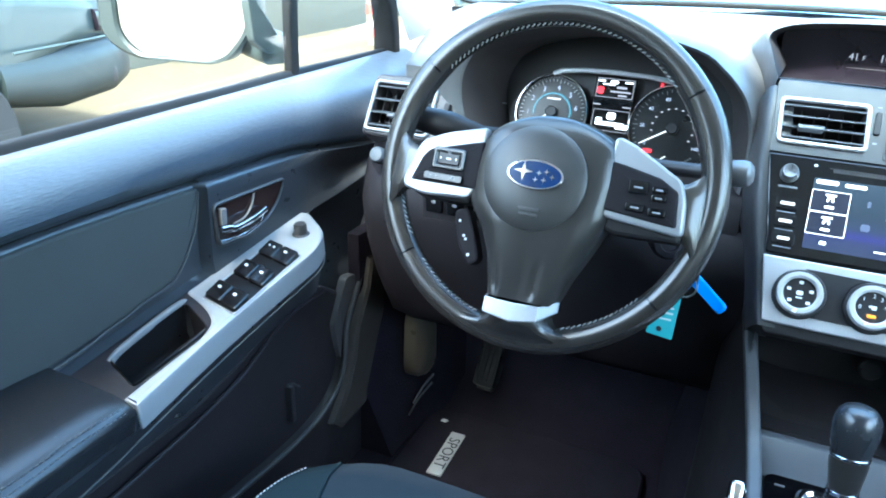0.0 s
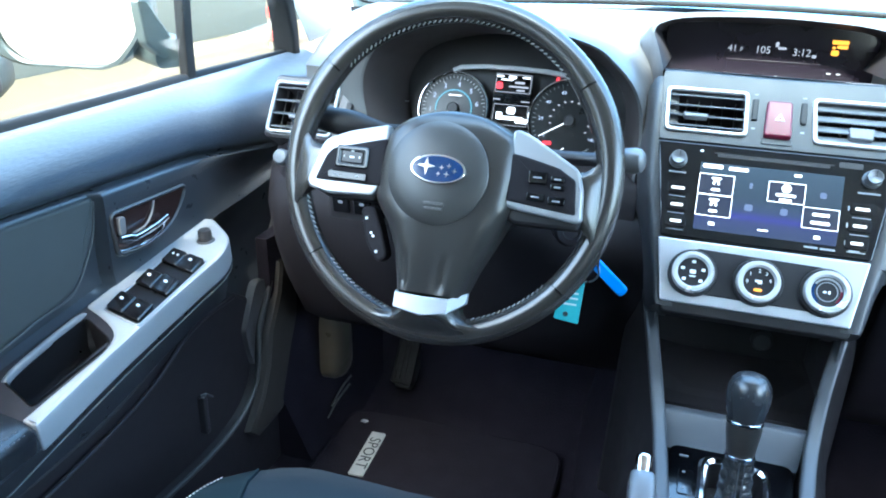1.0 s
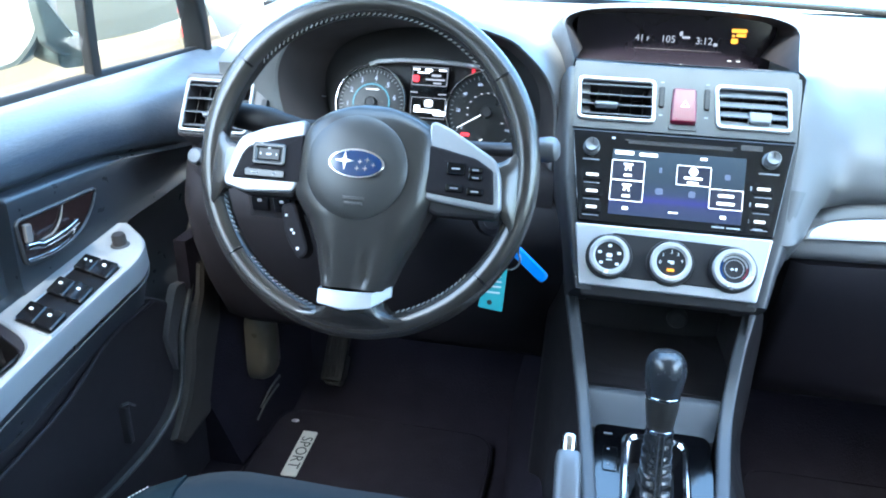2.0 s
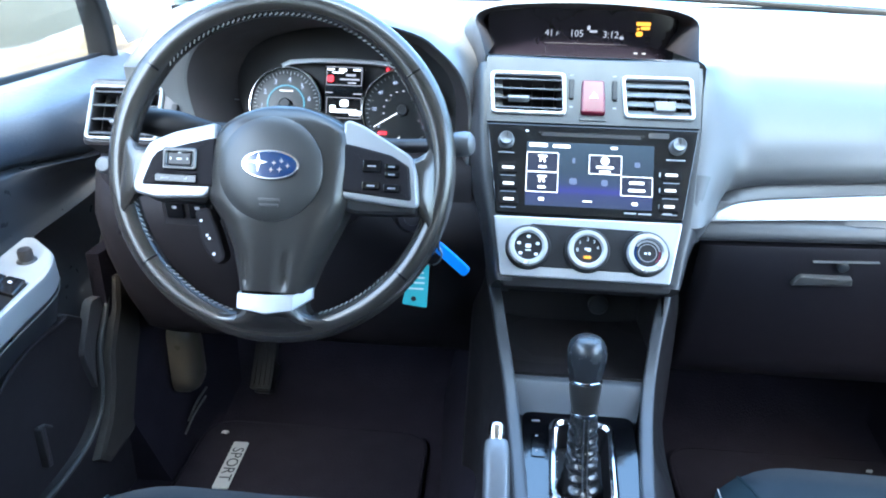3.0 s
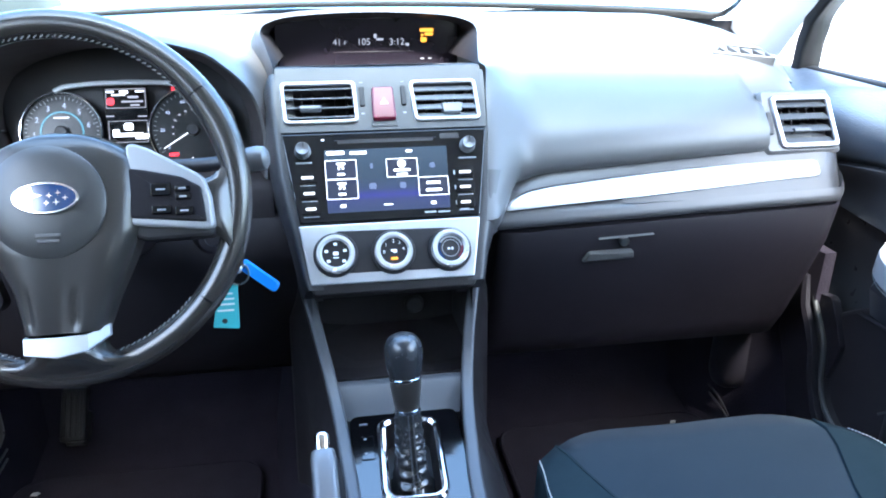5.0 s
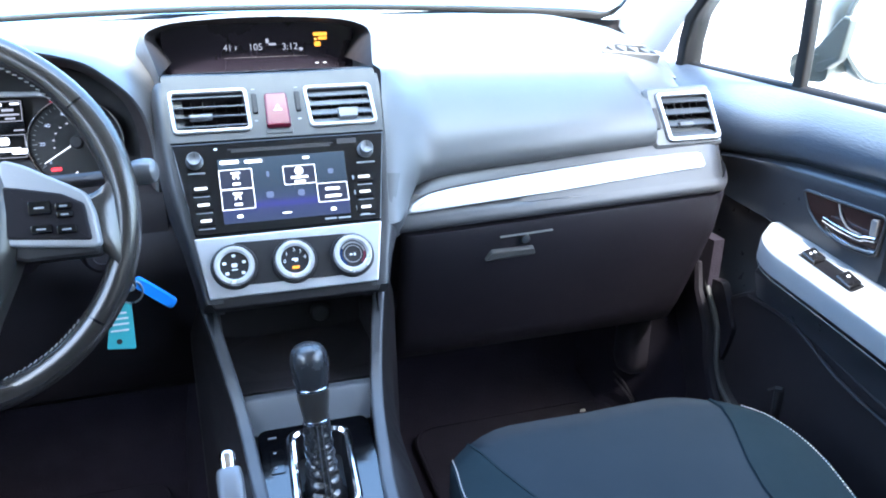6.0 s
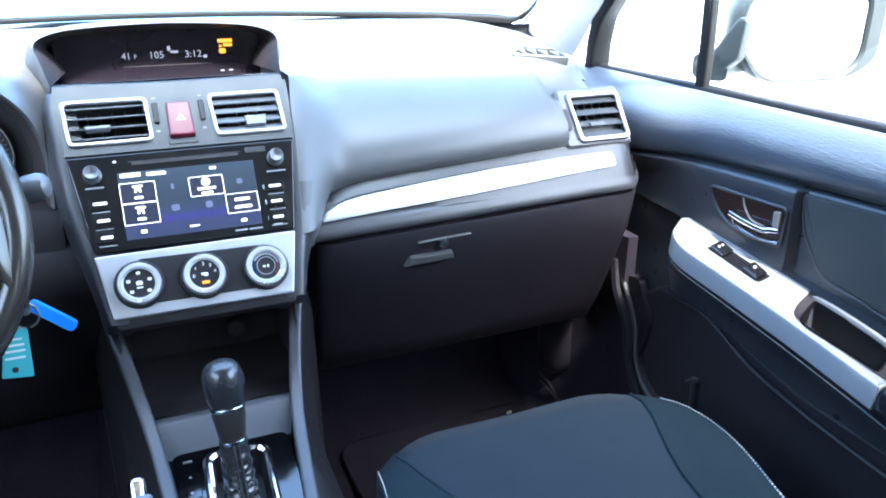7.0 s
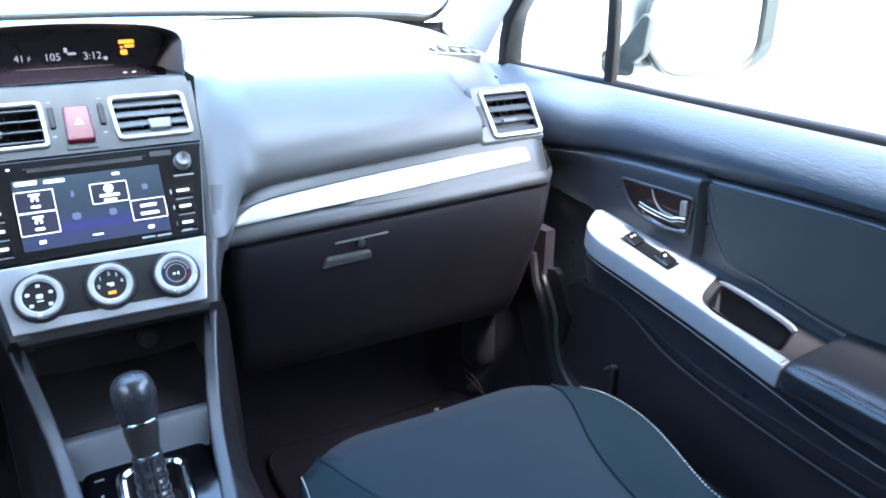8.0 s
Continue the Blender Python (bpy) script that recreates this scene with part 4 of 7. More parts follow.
# ---- instrument cluster and its hood ----
def binnacle():
    cl = thing("instrument_cluster", (-0.318, 0.20, 0.90), "lit instrument cluster with two round gauges under a dark hood", "instrument cluster")
    rim = [(-0.455, 0.100, 0.862), (-0.467, 0.106, 0.895), (-0.4755, 0.110, 0.925), (-0.4755, 0.110, 0.953), (-0.465, 0.110, 0.978), (-0.450, 0.110, 0.993), (-0.418, 0.111, 1.010), (-0.355, 0.112, 1.025), (-0.290, 0.112, 1.0235), (-0.208, 0.111, 1.0065), (-0.177, 0.110, 0.988), (-0.154, 0.110, 0.964), (-0.143, 0.110, 0.938), (-0.139, 0.108, 0.905), (-0.141, 0.100, 0.862)]
    rim = curve(rim, 4)
    c = Vector((-0.320, 0.0, 0.93))
    out, inn = [], []
    for p in rim:
        d = Vector((p.x - c.x, 0, p.z - c.z))
        left = ease(-0.35, -0.50, p.x)
        grow = 1.05 + 0.10 * left
        o1 = Vector((c.x + d.x * 1.02, p.y - 0.002, c.z + d.z * 1.03))
        o2 = Vector((c.x + d.x * grow, p.y + 0.012, c.z + d.z * 1.06))
        flow = ease(-0.34, -0.46, p.x) * ease(0.93, 0.97, p.z)
        o3 = Vector((c.x + d.x * (grow + 0.05) - 0.040 * flow, p.y + 0.10, lerp(c.z + d.z * 1.06 - 0.006, 0.972, 0.75 * flow)))
        o4 = Vector((lerp(c.x + d.x * (grow + 0.10), -0.625, flow), 0.42, lerp(min(c.z + d.z, 0.985), 0.955, flow)))
        out.append((p, o1, o2, o3, o4))
        i1 = Vector((c.x + d.x * 0.985, p.y + 0.006, c.z + d.z * 0.985))
        i2 = Vector((c.x + d.x * 0.90, 0.165, c.z - 0.004 + d.z * 0.86))
        i3 = Vector((c.x + d.x * 0.86, 0.235, c.z - 0.010 + d.z * 0.80))
        inn.append((p, i1, i2, i3))
    part("hood", loft(list(zip(*out)), closed=False, caps=False), DASH, cl, "dark grey hood over the gauges", angle=60)
    cheek = [(p, Vector((p.x - 0.006, p.y - 0.003, p.z + 0.002)), Vector((p.x - 0.020, p.y - 0.003, p.z + 0.004)), Vector((min(p.x - 0.03, -0.514), p.y + 0.004, min(p.z, 0.958)))) for p in rim if p.x < -0.440 and p.z < 0.985]
    part("hood_cheek", loft(list(zip(*cheek)), closed=False, caps=False), DASH, cl, "grey panel between the hood and the side vent", angle=60)
    part("hood_lining", loft(list(zip(*inn)), closed=False, caps=False), LINING, cl, "matt brown-black hood lining", angle=60)
    m = plane((-0.318, 0.218, 0.918), 22)
    back = rpoly([(-0.165, -0.085), (0.165, -0.085), (0.160, 0.06), (0.10, 0.10), (-0.10, 0.10), (-0.160, 0.06)], 0.02)
    part("face", plate(back, m, -0.012, -0.002, 0.001), BLACK, cl)
    m = plane((-0.318, 0.205, 0.920), 22)
    q0, q1 = 0.0005, 0.0009
    for name, u, v, r, lo, hi, n in (("tachometer", -0.0665, -0.0190, 0.0460, -130, 110, 8), ("speedometer", 0.0880, -0.0215, 0.0510, -125, 125, 8)):
        g = part(name, plate(ell(u, v, r, r, 48), m, -0.004, 0.0, 0.0005), WELL, cl, "round black gauge with pale numerals")
        part("chrome_ring", ring(ell(u, v, r + 0.0026, r + 0.0026, 48), ell(u, v, r, r, 48), m, -0.003, 0.005, 0.001), CHROME, g, "bright metal ring")
        ticks = bmesh.new()
        for k in range(n * 5 - 4):
            a = radians(lerp(lo, hi, k / (n * 5 - 5)))
            ln = 0.0055 if k % 5 == 0 else 0.003
            t = m @ Matrix.Translation((u, v, 0)) @ Matrix.Rotation(-a, 4, "Z")
            plate(rect(0, r - 0.003 - ln / 2, 0.0008, ln, 0.0001, 1), t, q0, q1, 0.0001, ticks)
        part("ticks", ticks, DIM, g)
        nums = []
        for k in range(n):
            a = radians(lerp(lo, hi, k / (n - 1)))
            body = str(k) if name == "tachometer" else str(k * 20)
            nums.append((body, u + (r - 0.014) * math.sin(a), v + (r - 0.014) * math.cos(a), 0.0095 if name == "tachometer" else 0.0062, 0))
        for num in nums:
            part("numeral", words([num], m, q1), G_NUMERAL, g)
        if name == "tachometer":
            marks("blue_arc", [(u + 0.0245 * math.sin(radians(a)), v + 0.0245 * math.cos(radians(a)), 0.0019, 0.0019) for a in range(-100, 101, 4)], m, q0, q1, G_BLUE, g)
            marks("caption", [(u, v + 0.0175, 0.018, 0.0018)], m, q0, q1, G_KEY, g)
        else:
            marks("inner_marks", [(u + 0.0250 * math.sin(radians(a)), v + 0.0250 * math.cos(radians(a)), 0.0030, 0.0018) for a in range(-120, 121, 20)], m, q0, q1, G_DIGIT, g)
            marks("fuel_arc", [(u + 0.0430 * math.sin(radians(a)), v + 0.0430 * math.cos(radians(a)), 0.003, 0.0012) for a in range(140, 200, 4)], m, q0, q1, DIM, g)
            marks("warning_lamp", [(u - 0.0250, v - 0.0300, 0.0115, 0.0044)], m, q0, q1, G_RED, g, "red lit brake warning")
            fuel = m @ Matrix.Translation((u - 0.0020, v - 0.0345, 0)) @ Matrix.Rotation(radians(126), 4, "Z")
            part("fuel_needle", plate([(-0.0007, 0.0), (0.0007, 0.0), (0.0005, 0.014), (-0.0005, 0.014)], fuel, q0, q1, 0.0002), G_KEY, g, "short white fuel needle")
        ang = 122 if name == "speedometer" else 128
        t = m @ Matrix.Translation((u, v, 0)) @ Matrix.Rotation(radians(ang), 4, "Z")
        part("needle", plate([(-0.0009, -0.004), (0.0009, -0.004), (0.0005, r - 0.008), (-0.0005, r - 0.008)], t, 0.003, 0.0042, 0.0003), G_KEY, g, "white gauge needle")
        part("needle_hub", lathe([(0.0075, 0.0), (0.0075, 0.005), (0.006, 0.0065), (0.001, 0.0065)], m @ Matrix.Translation((u, v, 0)), 24), BLACK, g)
    sc = part("info_display", plate(rpoly([(-0.0135, -0.036), (0.0350, -0.036), (0.0345, 0.0330), (-0.0165, 0.0330)], 0.002), m, -0.003, 0.0004, 0.0003), PIANO, cl, "black information display with lit marks")
    marks("display_bar", [(-0.0085, 0.0285, 0.009, 0.0020), (0.0075, 0.0280, 0.010, 0.0036), (0.0010, 0.0245, 0.016, 0.0014), (0.0260, 0.0285, 0.010, 0.0020)], m, q0, q1, G_WHITE, sc)
    part("display_box", ring(rect(0.0095, 0.0200, 0.047, 0.0240, 0.001, 2), rect(0.0095, 0.0200, 0.0455, 0.0225, 0.001, 2), m, q0, q1, 0.0001), G_DIGIT, sc)
    marks("display_words", [(0.018, 0.0215, 0.013, 0.003), (0.017, 0.0160, 0.026, 0.0022), (0.020, 0.0115, 0.011, 0.0022), (-0.010, -0.0015, 0.010, 0.0014), (0.028, -0.0025, 0.011, 0.0014)], m, q0, q1, G_DIGIT, sc)
    marks("display_alert", [(-0.0085, 0.0165, 0.0085, 0.0090)], m, q0, q1, G_RED, sc, "red lit figure")
    part("map_box", ring(rect(0.0105, -0.0210, 0.046, 0.0270, 0.001, 2), rect(0.0105, -0.0210, 0.0448, 0.0258, 0.001, 2), m, q0, q1, 0.0001), G_DIGIT, sc)
    marks("door_map", [(0.011, -0.0150, 0.011, 0.0090), (0.010, -0.0250, 0.036, 0.0045), (0.026, -0.0275, 0.016, 0.006), (-0.004, -0.0205, 0.008, 0.005)], m, q0, q1, G_WHITE, sc)
    brow = [(-0.072, 0.0300), (-0.062, 0.0352), (-0.03, 0.0385), (0.01, 0.0395), (0.05, 0.0380), (0.080, 0.0350)]
    part("chrome_brow", sweep([m @ Vector((u, v, 0.003)) for u, v in brow], rect(0, 0, 0.0060, 0.0058, 0.0015), up=(0, -1, 0.4)), SILVER, cl, "thin bright brow")
    marks("red_telltale", [(0.066, 0.0300, 0.0034, 0.0052)], m, -0.001, q1, G_RED, cl)
    marks("turn_mark", [(-0.139, -0.0150, 0.018, 0.0016), (-0.146, -0.0145, 0.004, 0.003)], m, -0.002, 0.0002, DIM, cl)


binnacle()


# ---- steering wheel ----
def steering_wheel():
    W = plane((-0.313, -0.0745, 0.9035), 24.3)
    sw = thing("steering_wheel", (-0.313, 0.0, 0.87), "black leather steering wheel with silver spokes", "steering wheel")
    R, n = 0.1638, 96
    RW = plane((-0.319, -0.0512, 0.8943), 20.8)
    def at(a, r=R, w=0.0):
        return RW @ Vector((r * math.sin(a), r * math.cos(a), w))
    def torus(r0, ra, rb, a0=0.0, a1=2 * math.pi, loop=True, k=n):
        rings = []
        for i in range(k if loop else k + 1):
            a = lerp(a0, a1, i / k)
            bump = 1 + 0.10 * sum(math.exp(-((math.degrees(a) - s + 180) % 360 - 180) ** 2 / 180) for s in (62, 298))
            rings.append([at(a, r0 + ra * bump * math.cos(t), rb * math.sin(t)) for t in [2 * math.pi * j / 16 for j in range(16)]])
        return loft(rings, loop=loop)
    rim = part("rim", torus(R, 0.0134, 0.0140), RIM, sw, "smooth black leather rim", angle=80)
    for deg in (54, 128, 232, 306):
        a = radians(deg)
        ringpts = [[at(a + d, R + 0.0139 * math.cos(t), 0.0145 * math.sin(t)) for t in [2 * math.pi * j / 16 for j in range(16)]] for d in (-0.006, 0.006)]
        part("rim_seam", loft(ringpts), PIANO, rim)
    st = bmesh.new()
    for a0, a1 in ((-50, 50), (131, 163), (196, 229), (238, 262)):
        for k in range(int((a1 - a0) / 2.1)):
            a = radians(a0 + 2.1 * k)
            t = 2.86
            p = at(a, R + 0.0139 * math.cos(t), 0.0145 * math.sin(t))
            q = at(a + radians(1.3), R + 0.0139 * math.cos(t - 0.22), 0.0145 * math.sin(t - 0.22))
            tube([p, q], 0.00058, 5, up=(0.3, 0.2, 1), bm=st)
    part("stitching", st, WHEEL_THREAD, rim, "pale grey stitching inside the rim", kind="stuff")
    # hub cover: rows from the crown down to the lower spoke, arched across, with two flutes below
    left = ((-0.123, -0.0328), (-0.1116, -0.0345), (-0.082, -0.0410), (-0.058, -0.0515), (-0.036, -0.0675), (-0.010, -0.0700), (0.012, -0.0685), (0.025, -0.0650), (0.036, -0.0590), (0.043, -0.0530), (0.050, -0.0415), (0.055, -0.0290), (0.0582, -0.0150), (0.0595, -0.0020))
    right = ((-0.123, 0.0330), (-0.114, 0.0375), (-0.0946, 0.0445), (-0.0767, 0.0530), (-0.055, 0.0630), (-0.034, 0.0715), (0.0, 0.0755), (0.022, 0.0740), (0.036, 0.0710), (0.0435, 0.0640), (0.0495, 0.0540), (0.0545, 0.0410), (0.0580, 0.0270), (0.0595, 0.0020))
    levels = [lerp(-0.1222, 0.045, k / 40) for k in range(41)] + [0.048, 0.051, 0.0535, 0.0555, 0.0572, 0.0585, 0.0593]
    across = [math.sin(math.pi / 2 * (k / 22)) for k in range(-22, 23)]
    rings = []
    for v in levels:
        u0, u1 = interp(v, left), interp(v, right)
        kv = max(0.0, (v + 0.02) / 0.0797)
        row = [(u0, -0.030)]
        for k in across:
            u = lerp(u0, u1, (k + 1) / 2)
            e = min(1.0, (abs(k) ** 6 + kv ** 6) ** (1 / 6))
            w = -0.006 + 0.0245 * (1 - e ** 5) ** 0.55
            w -= 0.012 * max(0.0, -v - 0.05) / 0.07 * (1 - 0.5 * abs(k))
            for c in (-0.0225, 0.0150):
                w -= 0.0026 * math.exp(-((u - c * (1 + (-0.115 - v) * -4)) / 0.0026) ** 2) * ease(-0.078, -0.092, v) * ease(-0.1205, -0.112, v)
            row.append((u, w))
        row.append((u1, -0.030))
        rings.append([W @ Vector((u, v, w)) for u, w in row])
    part("hub_cover", loft(rings), HUB, sw, "dark grey hub cover, toned darker than its disc for shade", angle=55)
    D = W @ Matrix.Translation((-0.0012, -0.0055, 0.0))
    # one piece with the hub; the paler tone paints the light it catches
    part("airbag_disc", lathe([(0.0500, 0.012), (0.0499, 0.0196), (0.0485, 0.0207), (0.040, 0.0240), (0.025, 0.0260), (0.012, 0.0268), (0.001, 0.0269)], D, 48), DISC_LIT, sw, "smooth round airbag cover, toned lighter as if lit")
    em = part("emblem", plate(ell(0.0025, 0.0025, 0.0276, 0.0143, 40), D, 0.024, 0.0298, 0.001), CHROME, sw, "oval blue and chrome badge")
    part("badge_field", plate(ell(0.0025, 0.0025, 0.0254, 0.0123, 40), D, 0.0295, 0.0304, 0.0004), EMBLEM_BLUE, em, "blue enamel field")
    star = lambda u, v, r: [(u + (r if i % 2 == 0 else r * 0.28) * (1.25 if i % 4 == 0 else 1) * math.sin(i * math.pi / 4), v + (r if i % 2 == 0 else r * 0.28) * math.cos(i * math.pi / 4)) for i in range(8)]
    for u, v, r in ((-0.0085, 0.0045, 0.0096), (0.0065, 0.0042, 0.0030), (0.0135, 0.0062, 0.0030), (0.0120, -0.0018, 0.0034), (0.0195, 0.0018, 0.0030), (0.0040, -0.0022, 0.0030)):
        part("badge_star", plate(star(u, v, r), D, 0.0302, 0.0311, 0.0002), CHROME, em)
    marks("embossed_mark", [(0.002, -0.030, 0.021, 0.0030), (0.002, -0.035, 0.018, 0.0025)], D, 0.0245, 0.0264, DISC_LIT, sw)
    # lower spoke trim, bent back at its ends
    bend = ((-0.0355, 0.0010, -0.0130), (-0.0305, 0.0, 0.0060), (-0.002, -0.0008, 0.0082), (0.0238, 0.0008, 0.0065), (0.0385, 0.0080, -0.0100))
    trim = []
    for top, low, d in ((1, 0, 0.0), (0.94, 0.06, 0.0008), (0.06, 0.94, 0.0008), (0, 1, 0.0), (0, 1, -0.006), (1, 0, -0.006)):
        trim.append([W @ Vector((u, -0.1246 * top - (0.1430 - (abs(u + 0.003) / 0.0275) ** 2 * 0.0035) * low + v, w + d)) for u, v, w in bend])
    part("lower_trim", loft([list(r) for r in zip(*trim)]), SILVER, sw, "satin silver lower spoke trim", angle=25)
    # leather foot, flaring into the rim
    foot = []
    steps = [-1.0, -0.99, -0.95, -0.88, -0.78, -0.65, -0.5, -0.3, 0.0, 0.3, 0.5, 0.65, 0.78, 0.88, 0.95, 0.99, 1.0]
    for r, half, wc, ws in ((0.126, 0.030, 0.0280, 0.004), (0.136, 0.0315, 0.0330, 0.006), (0.142, 0.0325, 0.0345, 0.006), (0.1465, 0.0345, 0.0325, 0.006), (0.1505, 0.038, 0.0290, 0.0065), (0.1540, 0.043, 0.0250, 0.0080), (0.1570, 0.050, 0.0212, 0.0100), (0.1600, 0.059, 0.0178, 0.0118), (0.1625, 0.069, 0.0154, 0.0126), (0.1655, 0.080, 0.0136, 0.0125)):
        row = [at(math.pi - (0.003 + k * half) / r, r, lerp(ws, wc, (1 - abs(k) ** 3) ** 0.8)) for k in steps]
        foot.append([at(math.pi - (0.003 - half) / r, r, -0.008)] + row + [at(math.pi - (0.003 + half) / r, r, -0.008)])
    part("lower_spoke", loft(foot), RIM, sw, "leather foot of the lower spoke", angle=80)
    for s in (-1, 1):
        # side spoke: silver blade, black key pad, keys
        if s < 0:
            blade = [(-0.0600, 0.0385), (-0.1015, 0.0280), (-0.1262, 0.0175), (-0.1315, 0.0083), (-0.1413, -0.0251), (-0.1390, -0.0325), (-0.1175, -0.0374), (-0.0680, -0.0345), (-0.0600, -0.0200)]
            pad = [(-0.0600, 0.0235), (-0.0705, 0.0211), (-0.1165, 0.0088), (-0.1230, 0.0008), (-0.1320, -0.0247), (-0.0600, -0.0243)]
        else:
            blade = [(0.0640, 0.0440), (0.0690, 0.0461), (0.0831, 0.0410), (0.1302, 0.0139), (0.1362, -0.0035), (0.1390, -0.0325), (0.1345, -0.0362), (0.0780, -0.0305), (0.0640, -0.0280)]
            pad = [(0.0660, 0.0230), (0.0780, 0.0210), (0.1118, 0.0135), (0.1285, 0.0036), (0.1322, -0.0290), (0.0800, -0.0238), (0.0660, -0.0225)]
        part("spoke", plate(rpoly(blade, 0.005, 4), W, -0.004, 0.0075, 0.0025), SPOKE, sw, "satin silver spoke")
        under = [(0.066, -0.020), (0.134, -0.022), (0.138, -0.034), (0.136, -0.0425), (0.076, -0.0440), (0.066, -0.040)] if s > 0 else [(-0.062, -0.018), (-0.138, -0.020), (-0.139, -0.031), (-0.120, -0.0400), (-0.068, -0.0400)]
        part("spoke_underside", plate(rpoly(under, 0.004, 4), W, -0.020, 0.001, 0.004), DULL, sw, "black underside of the spoke")
        kp = part("key_pad", plate(rpoly(pad, 0.003, 4), W, 0.004, 0.0100, 0.0020), KNEE, sw, "black key pad on the spoke")
        if s < 0:
            part("rocker_frame", ring(rect(-0.0935, 0.0010, 0.034, 0.0215, 0.003), rect(-0.0935, 0.0010, 0.024, 0.0130, 0.002), W, 0.009, 0.0135, 0.0012), PIANO, kp)
            part("rocker", plate(rect(-0.0935, 0.0010, 0.023, 0.012, 0.002), W, 0.009, 0.0125, 0.001), BLACK, kp)
            part("rocker_rim", ring(rect(-0.0935, 0.0008, 0.029, 0.0165, 0.003), rect(-0.0935, 0.0008, 0.0265, 0.0140, 0.002), W, 0.012, 0.0140, 0.0003), KICK, kp)
            marks("key_mark", [(-0.0935, 0.0008, 0.005, 0.0018), (-0.102, 0.001, 0.0012, 0.0024), (-0.0855, 0.001, 0.0012, 0.0024), (-0.0935, 0.0068, 0.003, 0.0011)], W, 0.0120, 0.0132, WHITE, kp)
            part("key", plate(rect(-0.0965, -0.0180, 0.042, 0.0080, 0.002), W, 0.009, 0.0125, 0.001), PIANO, kp)
            marks("key_mark", [(-0.107, -0.0180, 0.008, 0.0012), (-0.086, -0.0178, 0.003, 0.0020)], W, 0.0123, 0.0128, DIM, kp)
            marks("lower_bar_mark", [(-0.117, -0.0300, 0.006, 0.0018), (-0.103, -0.0297, 0.004, 0.002), (-0.090, -0.0292, 0.006, 0.0018)], W, 0.0072, 0.0079, DIM, sw)
        else:
            for u, v, w, h in ((0.0936, 0.0020, 0.0180, 0.0122), (0.1125, 0.0022, 0.0140, 0.0058), (0.1130, -0.0052, 0.0140, 0.0060), (0.0936, -0.0165, 0.0172, 0.0080), (0.1135, -0.0182, 0.0165, 0.0078)):
                part("key", plate(rect(u, v, w, h, 0.002), W, 0.009, 0.0128, 0.0012), PIANO, kp)
                marks("key_mark", [(u, v, w * 0.45, 0.0016)], W, 0.0125, 0.0131, DIM, kp)
        # leather bridge between the spoke and the rim
        web = []
        for u, v0, v1, w in ((0.124, 0.012, -0.030, -0.004), (0.136, 0.014, -0.036, -0.0035), (0.146, 0.022, -0.046, -0.007), (0.154, 0.034, -0.060, -0.0135), (0.160, 0.048, -0.074, -0.022)):
            u = s * u - (0.010 if s < 0 else 0.002)
            web.append([W @ Vector((u, lerp(v0, v1, k), w - d)) for k, d in ((0, 0.014), (0, 0.005), (0.12, 0.0012), (0.3, 0.0), (0.7, 0.0), (0.88, 0.0012), (1, 0.005), (1, 0.014))])
        part("spoke_bridge", loft(web), RIM, sw, "leather web between spoke and rim", angle=60)
    # phone keys below the left spoke
    ph = part("phone_keys", plate(rpoly([(-0.082, -0.047), (-0.067, -0.043), (-0.056, -0.066), (-0.046, -0.092), (-0.056, -0.101), (-0.072, -0.080)], 0.006), W, -0.016, 0.000, 0.003), KNEE, sw, "curved strip of phone keys")
    marks("key_mark", [(-0.0735, -0.057, 0.0025, 0.0025), (-0.0665, -0.071, 0.0025, 0.0025), (-0.064, -0.074, 0.0025, 0.0025), (-0.0585, -0.089, 0.0028, 0.0028)], W, -0.0005, 0.0006, WHITE, ph)


steering_wheel()


